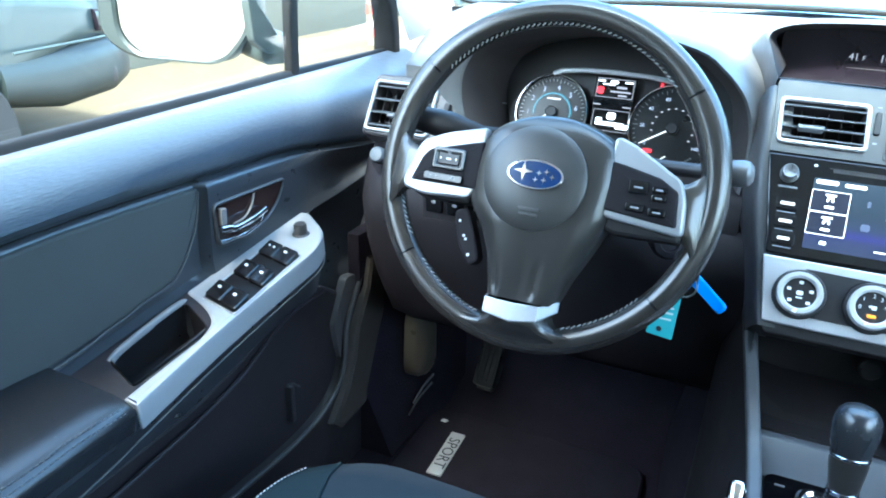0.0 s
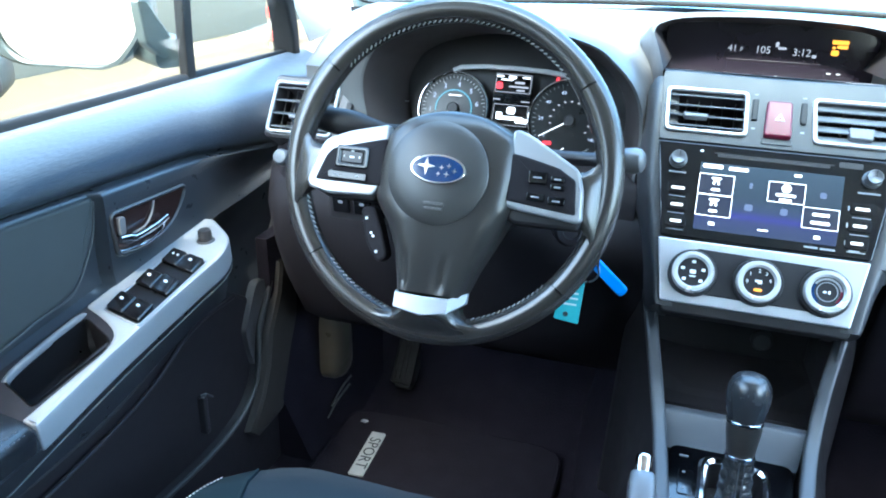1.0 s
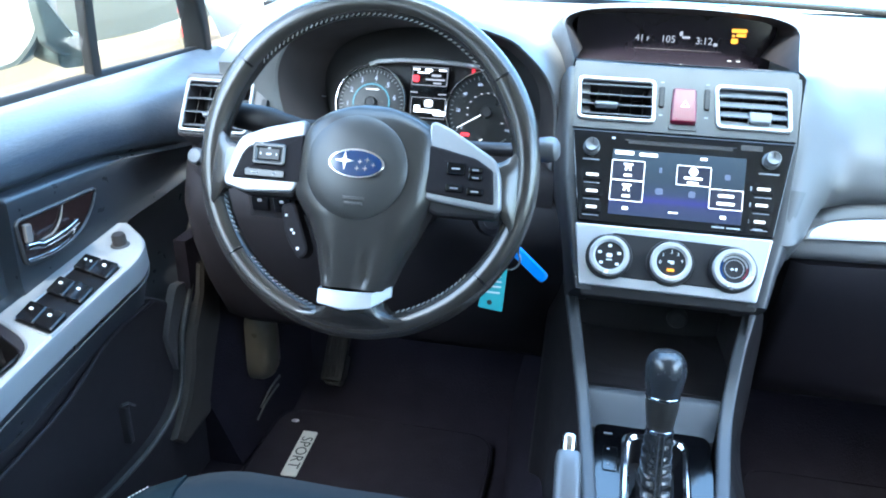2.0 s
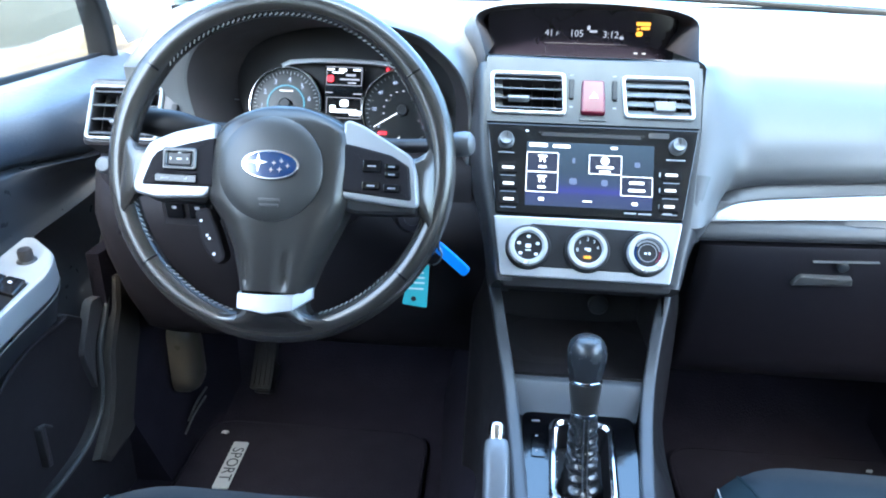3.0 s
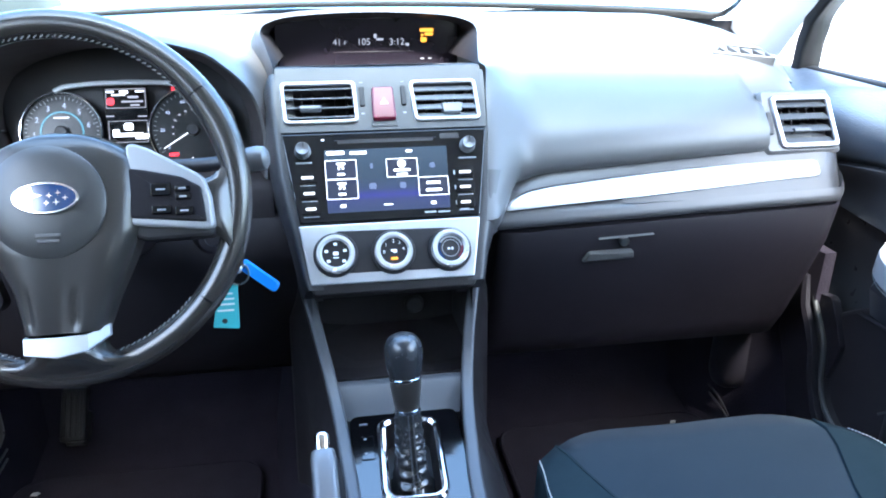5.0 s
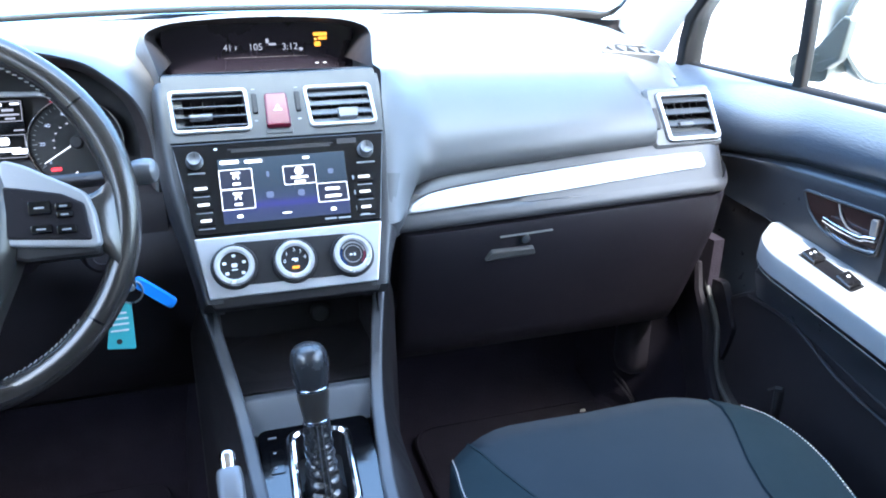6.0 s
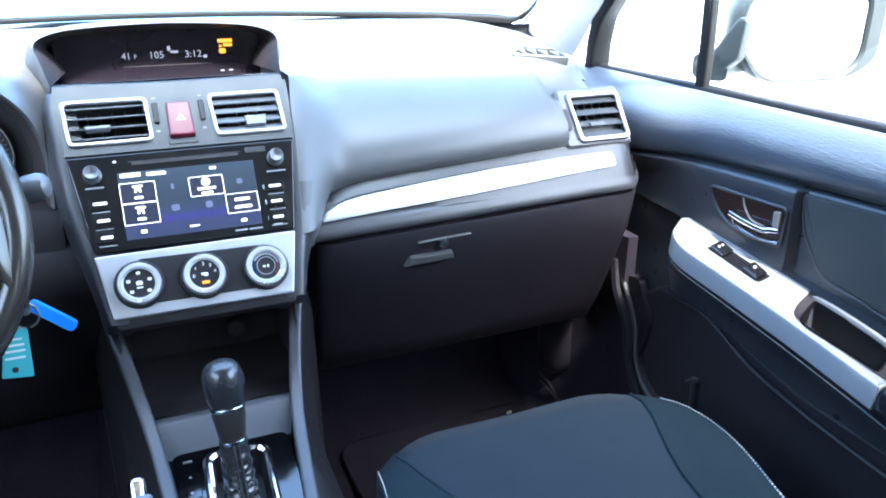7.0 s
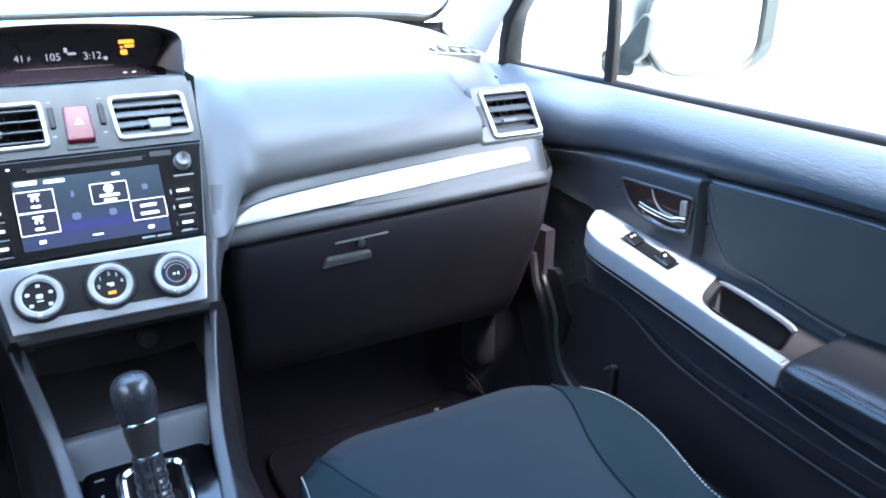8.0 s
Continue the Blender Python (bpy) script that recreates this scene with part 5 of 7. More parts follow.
def column():
    co = thing("steering_column", (-0.314, 0.05, 0.83), "black steering column shroud with stalks", "steering column")
    C = plane((-0.314, -0.03, 0.885), 24.3)
    rings = []
    for w, a, b in ((-0.020, 0.046, 0.030), (-0.03, 0.056, 0.036), (-0.09, 0.060, 0.040), (-0.17, 0.064, 0.044)):
        rings.append([C @ Vector((a * math.cos(t) * (1 if abs(math.cos(t)) < 0.9 else 0.97), b * math.sin(t) - 0.016, w)) for t in [2 * math.pi * k / 24 for k in range(24)]])
    part("shroud", loft(rings), LOWER, co)
    s = part("turn_signal_stalk", tube(curve([(-0.36, 0.01, 0.915), (-0.405, 0.0, 0.916), (-0.440, -0.006, 0.921), (-0.478, -0.010, 0.927)], 4), 0.0125, 12, sizes=[0.7] * 5 + [0.9, 1.0, 1.15, 1.25, 1.25, 1.2, 1.15, 1.1]), DULL, co, "black turn signal stalk")
    part("stalk_tip", tube([(-0.470, -0.009, 0.926), (-0.486, -0.011, 0.9285)], 0.0095, 12), PIANO, s)
    part("stalk_marks", tube([(-0.438, -0.0172, 0.924), (-0.436, -0.0170, 0.9235)], 0.0012, 6), WHITE, s)
    p = part("wiper_stalk", tube(curve([(-0.27, 0.02, 0.902), (-0.20, 0.008, 0.906), (-0.160, -0.003, 0.911)], 4), 0.0075, 12), BLACK, co, "black wiper stalk")
    part("stalk_tip", lathe([(0.001, -0.017), (0.009, -0.015), (0.0125, -0.006), (0.0130, 0.004), (0.0115, 0.010), (0.008, 0.013), (0.001, 0.014)], Matrix.Translation((-0.140, -0.008, 0.9145)) @ Matrix.Rotation(radians(82), 4, "Y") @ Matrix.Rotation(radians(10), 4, "X"), 20), KNOB_GREY, p, "rounded pale grey stalk end")
    # ignition lock
    part("ignition_lock", lathe([(0.019, -0.02), (0.019, 0.004), (0.016, 0.008), (0.010, 0.009), (0.009, 0.006), (0.001, 0.006)], plane((-0.196, 0.022, 0.822), 10) @ Matrix.Rotation(radians(18), 4, "Y"), 24), LOWER, co, "dark ignition lock barrel")


column()


def keys():
    ks = thing("key_bunch", (-0.163, 0.0, 0.79), "car key with blue fob and teal paper tag in the ignition", "keys")
    m = plane((-0.176, 0.0, 0.812), 12)
    part("key_head", plate(rpoly([(-0.010, -0.016), (0.010, -0.018), (0.012, 0.010), (-0.009, 0.012)], 0.006), m, -0.003, 0.004, 0.002), BLACK, ks, "black plastic key head")
    part("key_blade", plate(rect(0, 0.016, 0.006, 0.012, 0.001), m, -0.001, 0.001, 0.0003), STEEL, ks)
    part("split_ring", tube([m @ Vector((0.006 + 0.012 * math.cos(t), -0.024 + 0.012 * math.sin(t), 0.003)) for t in [2 * math.pi * k / 24 for k in range(24)]], 0.0010, 6, up=(0, -1, 0.2), loop=True), STEEL, ks, "steel split ring")
    f = plane((-0.1475, -0.004, 0.7835), 10)
    a = Matrix.Rotation(radians(-40), 4, "Z")
    part("blue_fob", loft([[f @ a @ Vector((u, v, w)) for u, v in rpoly([(-0.024 * k, -0.0062 * k), (0.024 * k, -0.0062 * k), (0.024 * k, 0.0062 * k), (-0.024 * k, 0.0062 * k)], 0.005)] for k, w in ((0.85, -0.004), (1, -0.002), (1, 0.002), (0.85, 0.004))]), BLUE_FOB, ks, "bright blue rubber fob")
    part("fob_joint", lathe([(0.0055, -0.002), (0.0055, 0.003), (0.003, 0.005), (0.001, 0.005)], f @ Matrix.Translation((-0.022, 0.010, 0)), 16), STEEL, ks)
    t = plane((-0.1860, -0.004, 0.7520), 8)
    tag = part("paper_tag", plate(rpoly([(-0.016, -0.026), (0.012, -0.029), (0.014, 0.022), (-0.006, 0.023)], 0.002), t, -0.0006, 0.0006, 0.0003), TEAL_TAG, ks, "teal paper tag with print")
    marks("tag_print", [(0.002, 0.012, 0.012, 0.002), (0.001, 0.006, 0.016, 0.002), (0, 0.0, 0.018, 0.002), (-0.001, -0.007, 0.018, 0.002)], t, 0.0005, 0.0010, WHITE, tag)
    part("tag_hole", lathe([(0.0030, 0.0005), (0.0030, 0.0010), (0.001, 0.0010)], t @ Matrix.Translation((-0.003, -0.019, 0)), 12), BLACK, tag)


keys()


def driver_switches():
    part("dimmer_knob", lathe([(0.0105, -0.01), (0.0105, 0.002), (0.008, 0.005), (0.001, 0.0055)], plane((-0.571, 0.066, 0.8505), 25), 20), RAIL, dash, "small round dark grey switch")
    m = plane((-0.452, 0.050, 0.805), -8)
    part("switch_block", plate(rect(0, 0, 0.090, 0.046, 0.004), m, -0.01, 0.003, 0.001), BLACK, dash)
    for k in range(3):
        part("switch", plate(rect(-0.028 + 0.028 * k, 0.004, 0.022, 0.026, 0.002), m, 0.0, 0.007, 0.0015), PIANO, dash)
        marks("switch_mark", [(-0.028 + 0.028 * k, 0.006, 0.006, 0.004)], m, 0.0068, 0.0073, DIM, dash)
    marks("panel_line", [(0.02, -0.030, 0.16, 0.0014)], m, -0.004, 0.0005, KICK, dash)


driver_switches()


# ---- centre console ----
def console():
    cs = thing("center_console", (0, -0.15, 0.40), "grey centre console with gloss black shift plate", "console")
    # body: walls either side, tray between them
    for s in (-1, 1):
        path = [(0.1055, 0.070, 0.772), (0.1035, 0.055, 0.748), (0.099, 0.042, 0.731), (0.087, 0.006, 0.686), (0.0745, -0.050, 0.646), (0.0665, -0.118, 0.621), (0.0620, -0.17, 0.609), (0.0615, -0.25, 0.597), (0.063, -0.40, 0.588), (0.064, -0.60, 0.585)]
        path = curve([(x * s, y, z) for x, y, z in path], 4)
        part("side_rail", sweep(path, rpoly([(-0.0072, -0.006), (0.0072, -0.006), (0.0072, 0.004), (-0.0072, 0.004)], 0.004, 4)), RAIL, cs, "satin grey side rail")
        rings = []
        for p in path:
            x0, x1 = abs(p.x) - 0.006, abs(p.x) + 0.008 + 0.03 * ease(0.03, -0.2, p.y)
            top = p.z - 0.004
            rings.append([Vector((s * a, y, z)) for a, y, z in ((x0, p.y, top), (abs(p.x) + 0.006, p.y, top), (x1 + 0.012, p.y + 0.012, top - 0.06), (x1 + 0.022, p.y + 0.03, 0.33), (x0, p.y + 0.03, 0.33))])
        part("side_wall", loft(rings), DULL, cs, "black side wall", angle=60)
    # storage pocket under the stack
    rings = []
    for y, z0, z1, hw in ((0.022, 0.648, 0.764, 0.094), (0.10, 0.640, 0.764, 0.094), (0.14, 0.645, 0.74, 0.09)):
        rings.append([Vector((u * hw, y, z)) for u, z in ((-1, z1), (-1, z0), (-0.5, z0 - 0.006), (0.5, z0 - 0.006), (1, z0), (1, z1), (0.5, z1), (-0.5, z1))])
    bm = loft(rings, caps=False)
    bm.faces.new([v for v in bm.verts if abs(v.co.y - 0.14) < 1e-4][::-1])
    part("storage_pocket", bm, BLACK, cs, "deep black storage pocket")
    part("socket_cover", lathe([(0.013, -0.004), (0.013, 0.003), (0.010, 0.006), (0.001, 0.006)], plane((0.036, 0.125, 0.672), 0), 20), KICK, cs, "round power socket cover")
    part("pocket_shelf", loft([[Vector((u * 0.094, y, z)) for u in (-1, 0, 1)] for y, z in ((0.14, 0.640), (0.03, 0.640), (0.0, 0.642), (0.0, 0.60), (0.14, 0.60))], closed=False, caps=False), BLACK, cs)
    # tray lip in front of the shift plate
    rings = []
    for u in (-1, -0.97, -0.5, 0, 0.5, 0.97, 1):
        prof = [(-0.020, 0.6510), (-0.028, 0.6530), (-0.034, 0.6505), (-0.054, 0.6290), (-0.060, 0.6240), (-0.060, 0.58), (-0.020, 0.58)]
        rings.append([Vector((u * lerp(0.0720, 0.0640, min(1, max(0, (-0.03 - y) / 0.03))), y, z)) for y, z in prof])
    part("tray_lip", loft(rings), RAIL, cs, "dark sloping tray lip", angle=40)
    # shift plate
    K = Matrix.Translation((0, -0.061, 0.6245)) @ Matrix.Rotation(math.atan(0.20), 4, "X")
    out = rpoly([(-0.0570, -0.30), (0.0570, -0.30), (0.0600, 0.004), (-0.0610, 0.004)], [0.01, 0.01, 0.012, 0.012], 6)
    o = rpoly([(-0.0350, -0.1185), (0.0345, -0.1200), (0.0375, -0.0070), (-0.0315, -0.0045)], 0.017, 6)
    i = rpoly([(-0.0255, -0.1110), (0.0265, -0.1125), (0.0300, -0.0150), (-0.0230, -0.0125)], 0.012, 6)
    part("chrome_surround", ring(o, i, K, 0.0, 0.0085, 0.0030), CHROME, cs, "bright chrome surround")
    part("shift_plate", ring(out, inset(i, -0.001), K, -0.02, 0.003, 0.0008), SHIFT, cs, "gloss black shift plate")
    well = loft([lay(i, K, 0.004), lay(inset(i, 0.003), K, -0.030), lay(inset(i, 0.010), K, -0.032)], caps=False)
    well.faces.new([v for v in well.verts][-len(i):])
    part("boot_well", well, DULL, cs)
    part("button_strip", plate(rpoly([(-0.0515, -0.060), (-0.0365, -0.060), (-0.0358, -0.028), (-0.0510, -0.028)], 0.003), K, 0.0, 0.0042, 0.0008), SHIFT, cs)
    marks("button_marks", [(-0.0455, -0.032, 0.003, 0.002), (-0.0455, -0.052, 0.003, 0.0025), (-0.046, -0.010, 0.009, 0.0010)], K, 0.003, 0.0046, DIM, cs)


console()


def shifter():
    sh = thing("gear_shift_lever", (-0.003, -0.12, 0.60), "dark grey gear shift lever with leather boot", "shift lever")
    base, top = Vector((0.0, -0.135, 0.605)), Vector((-0.004, -0.098, 0.752))
    d = (top - base).normalized()
    m = Matrix.Translation(base) @ d.to_track_quat("Z", "Y").to_matrix().to_4x4()
    L = (top - base).length
    k = part("knob", loft([[m @ Vector((a * math.cos(t) * (1 + 0.05 * math.cos(2 * t)), b * math.sin(t) + o, L - h)) for t in [2 * math.pi * j / 28 for j in range(28)]] for a, b, o, h in
            ((0.0140, 0.0140, 0.000, 0.0460), (0.0155, 0.0158, 0, 0.0455), (0.0170, 0.0178, 0.0, 0.0380), (0.0185, 0.0200, 0.001, 0.0285), (0.0189, 0.0207, 0.001, 0.0200), (0.0180, 0.0198, 0.001, 0.0120), (0.0158, 0.0174, 0.001, 0.0070), (0.0120, 0.0132, 0.001, 0.0028), (0.0070, 0.0078, 0.001, 0.0007), (0.001, 0.001, 0.001, 0.0))]), KNOB, sh, "rounded dark grey shift knob")
    part("bright_band", lathe([(0.0166, L - 0.0490), (0.0170, L - 0.0485), (0.0170, L - 0.0465), (0.0164, L - 0.0460)], m, 28), CHROME, k, "thin chrome band")
    part("grip", lathe([(0.0160, L - 0.0485), (0.0160, L - 0.056), (0.0130, L - 0.0770), (0.0118, L - 0.081)], m, 28), HUB, sh, "dark grey lower grip")
    part("collar", lathe([(0.0130, L - 0.0800), (0.0138, L - 0.0805), (0.0138, L - 0.0835), (0.0120, L - 0.084)], m, 24), CHROME, sh, "chrome collar")
    boot_r = lambda t: 0.0128 + 0.0035 * t + 0.0105 * t ** 5
    rings = []
    for j in range(72):
        t = j / 71
        z = lerp(L - 0.083, -0.026, t)
        r = boot_r(t)
        row = []
        for q in range(48):
            a = 2 * math.pi * q / 48
            off = abs((a - math.pi / 2 + math.pi) % (2 * math.pi) - math.pi)
            # creases run down from both sides to the seam
            fold = (0.13 * abs(math.sin(t * 24 + 1.5 * off)) + 0.05 * math.sin(t * 51 - 3 * off + math.cos(3 * a))) * (0.45 + 0.55 * t) - 0.05 * math.exp(-(off / 0.12) ** 2)
            row.append(m @ Vector((r * (1 + fold + 0.04 * math.cos(4 * a + t * 5)) * math.cos(a), r * (1 + fold) * lerp(1, 1.35, t * t) * math.sin(a) - 0.006 * t, z)))
        rings.append(row)
    b = part("boot", loft(rings), LEATHER, sh, "creased black leather boot", angle=80)
    st = bmesh.new()
    for j in range(1, 29):
        t = j / 29
        for dx in (-0.0030, 0.0030):
            r = boot_r(t) * (1 + 0.10 * (0.45 + 0.55 * t)) * lerp(1, 1.35, t * t)
            z = lerp(L - 0.083, -0.026, t)
            tube([m @ Vector((dx, r - 0.006 * t, z)), m @ Vector((dx * 0.6, r - 0.006 * t, z + 0.0026))], 0.00045, 5, up=(1, 0, 0.2), bm=st)
    part("boot_stitching", st, RAIL, b, "double row of pale stitching", kind="stuff")


shifter()


def handbrake():
    hb = thing("handbrake_lever", (-0.088, -0.30, 0.60), "grey handbrake lever with chrome release button", "handbrake")
    path = [(-0.0885, -0.193, 0.684), (-0.0875, -0.215, 0.674), (-0.086, -0.26, 0.650), (-0.084, -0.33, 0.618), (-0.082, -0.42, 0.590)]
    part("grip", sweep(curve(path, 4), rpoly([(-0.0120, -0.013), (0.0120, -0.013), (0.0115, 0.012), (-0.0115, 0.012)], 0.008, 4), sizes=[0.92, 1.0] + [1.0] * 15), KNOB_GREY, hb, "smooth grey grip")
    part("release_button", lathe([(0.0072, -0.006), (0.0072, 0.008), (0.0060, 0.0105), (0.0045, 0.0105), (0.0042, 0.006), (0.001, 0.006)], Matrix.Translation((-0.0890, -0.187, 0.690)) @ Vector((0, 0.75, 0.66)).to_track_quat("Z", "Y").to_matrix().to_4x4(), 20), CHROME, hb, "chrome release button")
    part("lever_base", plate(rect(-0.083, -0.44, 0.05, 0.20, 0.02), I, 0.52, 0.585, 0.01), LOWER, hb)


handbrake()


# ---- front doors ----
def door(side):
    dr = thing("door_1" if side < 0 else "door_2", (0.70 * side, -0.25, 0.33), "closed front door with dark trim, cloth insert and silver armrest plate", "door", kind="structure")
    def zA(y):
        return 0.741 + 0.10 * y
    rings, upper = [], []
    for y in [0.42, 0.38, 0.34, 0.30, 0.25, 0.20, 0.15, 0.11, 0.09, 0.075, 0.06, 0.045, 0.02, -0.01, -0.05, -0.10, -0.117, -0.124, -0.15, -0.184, -0.189, -0.22, -0.26, -0.317, -0.322, -0.335, -0.40, -0.50, -0.62, -0.75, -0.88, -0.92]:
        a = ease(0.085, 0.045, y)
        zc = interp(y, [(-0.9, 0.857), (-0.37, 0.8565), (-0.25, 0.8535), (-0.13, 0.8470), (-0.03, 0.8415), (0.03, 0.8375), (0.09, 0.833), (0.16, 0.827), (0.20, 0.821), (0.42, 0.795)])
        xi = lerp(0.700, interp(y, [(-0.9, 0.586), (-0.46, 0.586), (-0.35, 0.594), (-0.22, 0.602), (-0.10, 0.607), (-0.02, 0.610), (0.02, 0.624), (0.05, 0.655), (0.09, 0.700)]), a)
        z = min(zA(y), zc - 0.03) if y > -0.35 else zA(-0.35)
        front = 0.034 * ease(0.04, 0.19, y)
        xm = lerp(0.690, 0.704, ease(-0.117, -0.124, y))
        well = 0.045 * ease(-0.184, -0.189, y) * ease(-0.322, -0.317, y)
        zw = z - well
        xo = min(0.688, xm)
        pts = [(0.728, 0.920), (0.722, 0.9285), (0.7145, 0.9285), (0.7060, 0.9235), (0.6985, 0.9120), (0.6925, 0.900), (0.6882, 0.886), (0.6885, 0.873), (0.6925, zc + 0.017), (0.700, zc + 0.008), (0.706, zc + 0.002), (xm + 0.010, zc), (xm + 0.003, zc - 0.002), (xm, zc - 0.007), (xm, zc - 0.02), (xm + 0.002, z + 0.02), (xm, z + 0.008), (xo, z), (xo - 0.004 * a, z), (xo - 0.010 * a, zw), (lerp(xo, xi + 0.034, a), zw), (lerp(xo, xi + 0.028, a), z), (xi + 0.008 * a, z - 0.0005), (xi + 0.008 * a, z - 0.006), (xi + 0.008 * a, z - 0.022), (xi + 0.020 * a, z - 0.032), (lerp(0.704, 0.648, a), z - 0.060), (lerp(0.700, 0.658, a), z - 0.10), (0.668, 0.56), (0.668, 0.45), (0.680, 0.36), (0.76, 0.34), (0.775, 0.90)]
        pts = [((x - front * ease(0.930, 0.902, zz) * lerp(0.25, 1.0, ease(zc - 0.022, zc + 0.004, zz)) if x < 0.74 else x) * side, zz) for x, zz in pts]
        upper.append([Vector((x, y, zz)) for x, zz in pts[:10] + [(0.775 * side, zc), (0.775 * side, 0.90)]])
        rings.append([Vector((x, y, zz)) for x, zz in pts[9:-1] + [(0.775 * side, zc)]])
    part("upper_trim", loft(upper), DOORPAD, dr, "grained dark grey soft upper trim", angle=45)
    part("trim_panel", loft(rings), MIDTRIM, dr, "dark hard plastic door trim", angle=45)
    # lower black map pocket skin, just proud of the trim
    lower = rpoly([(-0.90, 0.37), (0.03, 0.37), (0.12, 0.50), (0.13, 0.60), (0.05, 0.655), (-0.05, 0.645), (-0.20, 0.612), (-0.90, 0.60)], 0.03, 5)
    part("pocket_skin", plate(lower, side_plane(side, 0.668), -0.01, 0.010, 0.006), POCKET, dr, "black lower door panel")
    lip = curve([(0.656 * side, 0.06, 0.640), (0.654 * side, -0.04, 0.640), (0.652 * side, -0.16, 0.603), (0.650 * side, -0.40, 0.585), (0.650 * side, -0.85, 0.585)], 5)
    part("pocket_edge", tube(lip, 0.0028, 6), LOWER, dr)
    part("pocket_clip", plate(rect(-0.036, 0.508, 0.010, 0.060, 0.003), side_plane(side, 0.658), -0.002, 0.010, 0.003), BLACK, dr)
    part("clip_edge", tube([(0.646 * side, -0.050, 0.548), (0.645 * side, -0.038, 0.544), (0.646 * side, -0.024, 0.531)], 0.0018, 6), KICK, dr)
    # cloth insert
    ins = rpoly([(-0.90, 0.716), (-0.39, 0.7215), (-0.265, 0.7335), (-0.224, 0.7405), (-0.183, 0.7445), (-0.167, 0.751), (-0.150, 0.769), (-0.132, 0.798), (-0.1240, 0.816), (-0.1215, 0.840), (-0.30, 0.8495), (-0.90, 0.852)], [0.02, 0.02, 0.02, 0.02, 0.012, 0.012, 0.02, 0.02, 0.01, 0.003, 0.01, 0.02], 4)
    part("cloth_insert", plate(ins, side_plane(side, 0.7045), -0.004, 0.005, 0.003), INSERT, dr, "dark teal cloth insert")
    part("insert_seam", tube(curve([(0.7005 * side, -0.88, 0.7150), (0.7005 * side, -0.39, 0.7200), (0.7000 * side, -0.265, 0.7320), (0.7000 * side, -0.224, 0.7390), (0.6995 * side, -0.183, 0.7430), (0.6995 * side, -0.166, 0.7505), (0.6995 * side, -0.149, 0.769), (0.6995 * side, -0.131, 0.798), (0.6995 * side, -0.1225, 0.836)], 5), 0.0012, 6), KICK, dr, "thin grey welt round the cloth")
    # raised block round the release handle
    B = side_plane(side, 0.6945)
    i = rpoly([(-0.106, 0.767), (-0.110, 0.8155), (0.024, 0.8095), (0.010, 0.788), (-0.014, 0.771), (-0.050, 0.7625)], [0.008, 0.006, 0.006, 0.02, 0.02, 0.02], 4)
    hz = part("handle_bezel", ring(inset(i, -0.0042), i, B, -0.002, 0.0078, 0.0016), STACK, dr, "dark satin handle bezel")
    part("handle_cup", plate(i, B, -0.002, 0.0056, 0.0005), CUP, hz, "dark red-brown handle recess")
    part("cup_fold", tube(curve([(0.688 * side, -0.038, 0.8115), (0.687 * side, -0.046, 0.798), (0.687 * side, -0.060, 0.787), (0.687 * side, -0.082, 0.785)], 4), 0.0014, 6), KICK_PALE, hz)
    part("release_lever", sweep(curve([(0.683 * side, -0.024, 0.7865), (0.679 * side, -0.045, 0.7855), (0.677 * side, -0.068, 0.7845), (0.677 * side, -0.090, 0.7845), (0.679 * side, -0.097, 0.7870), (0.682 * side, -0.109, 0.7885)], 5), rpoly([(-0.003, -0.0036), (0.003, -0.0036), (0.003, 0.0036), (-0.003, 0.0036)], 0.0025, 3)), CHROME, hz, "chrome release lever")
    part("lever_lower_edge", tube(curve([(0.686 * side, -0.026, 0.7775), (0.684 * side, -0.036, 0.7715), (0.683 * side, -0.064, 0.7675), (0.684 * side, -0.090, 0.7690), (0.685 * side, -0.109, 0.7720)], 5), 0.0022, 8), CHROME, hz)
    part("lock_tab", plate(rpoly([(-0.104, 0.790), (-0.094, 0.789), (-0.0925, 0.810), (-0.1035, 0.812)], 0.003), B, 0.004, 0.0095, 0.002), KICK_PALE, hz, "door lock tab")
    # armrest plate: u outward, v forward, w up
    A = Matrix.Translation((0, 0, 0.741)) @ Matrix.Rotation(math.atan(0.10), 4, "X") @ Matrix.Diagonal((side, 1, 1, 1))
    pl = rpoly([(0.694, 0.064), (0.678, 0.066), (0.6285, 0.027), (0.6120, -0.014), (0.6115, -0.10), (0.6090, -0.22), (0.6000, -0.338), (0.6190, -0.336), (0.6190, -0.2734), (0.6178, -0.2250), (0.6278, -0.2001), (0.646, -0.1865), (0.6662, -0.1766), (0.694, -0.165)], [0.006, 0.012, 0.02, 0.02, 0.05, 0.06, 0.003, 0.003, 0.03, 0.015, 0.012, 0.012, 0.012, 0.006], 5)
    sp = part("armrest_plate", plate(pl, A, -0.024, 0.005, 0.004), SATIN, dr, "satin silver armrest plate")
    if side < 0:
        ctr, w, h, rows, cols = (0.6434, -0.1044), 0.0535, 0.137, 3, 2
    else:
        ctr, w, h, rows, cols = (0.6555, -0.0765), 0.030, 0.100, 2, 1
    T = A @ Matrix.Translation((ctr[0], ctr[1], 0)) @ Matrix(((1, 0.045, 0, 0), (0.27, 1, 0, 0), (0, 0, 1, 0), (0, 0, 0, 1)))
    bz = part("switch_bezel", ring(rect(0, 0, w + 0.004, h + 0.004, 0.005), rect(0, 0, w, h, 0.004), T, 0.0, 0.0068, 0.0010), SATIN, sp)
    part("switch_base", plate(rect(0, 0, w, h, 0.004), T, 0.0, 0.0056, 0.0003), WELL, bz)
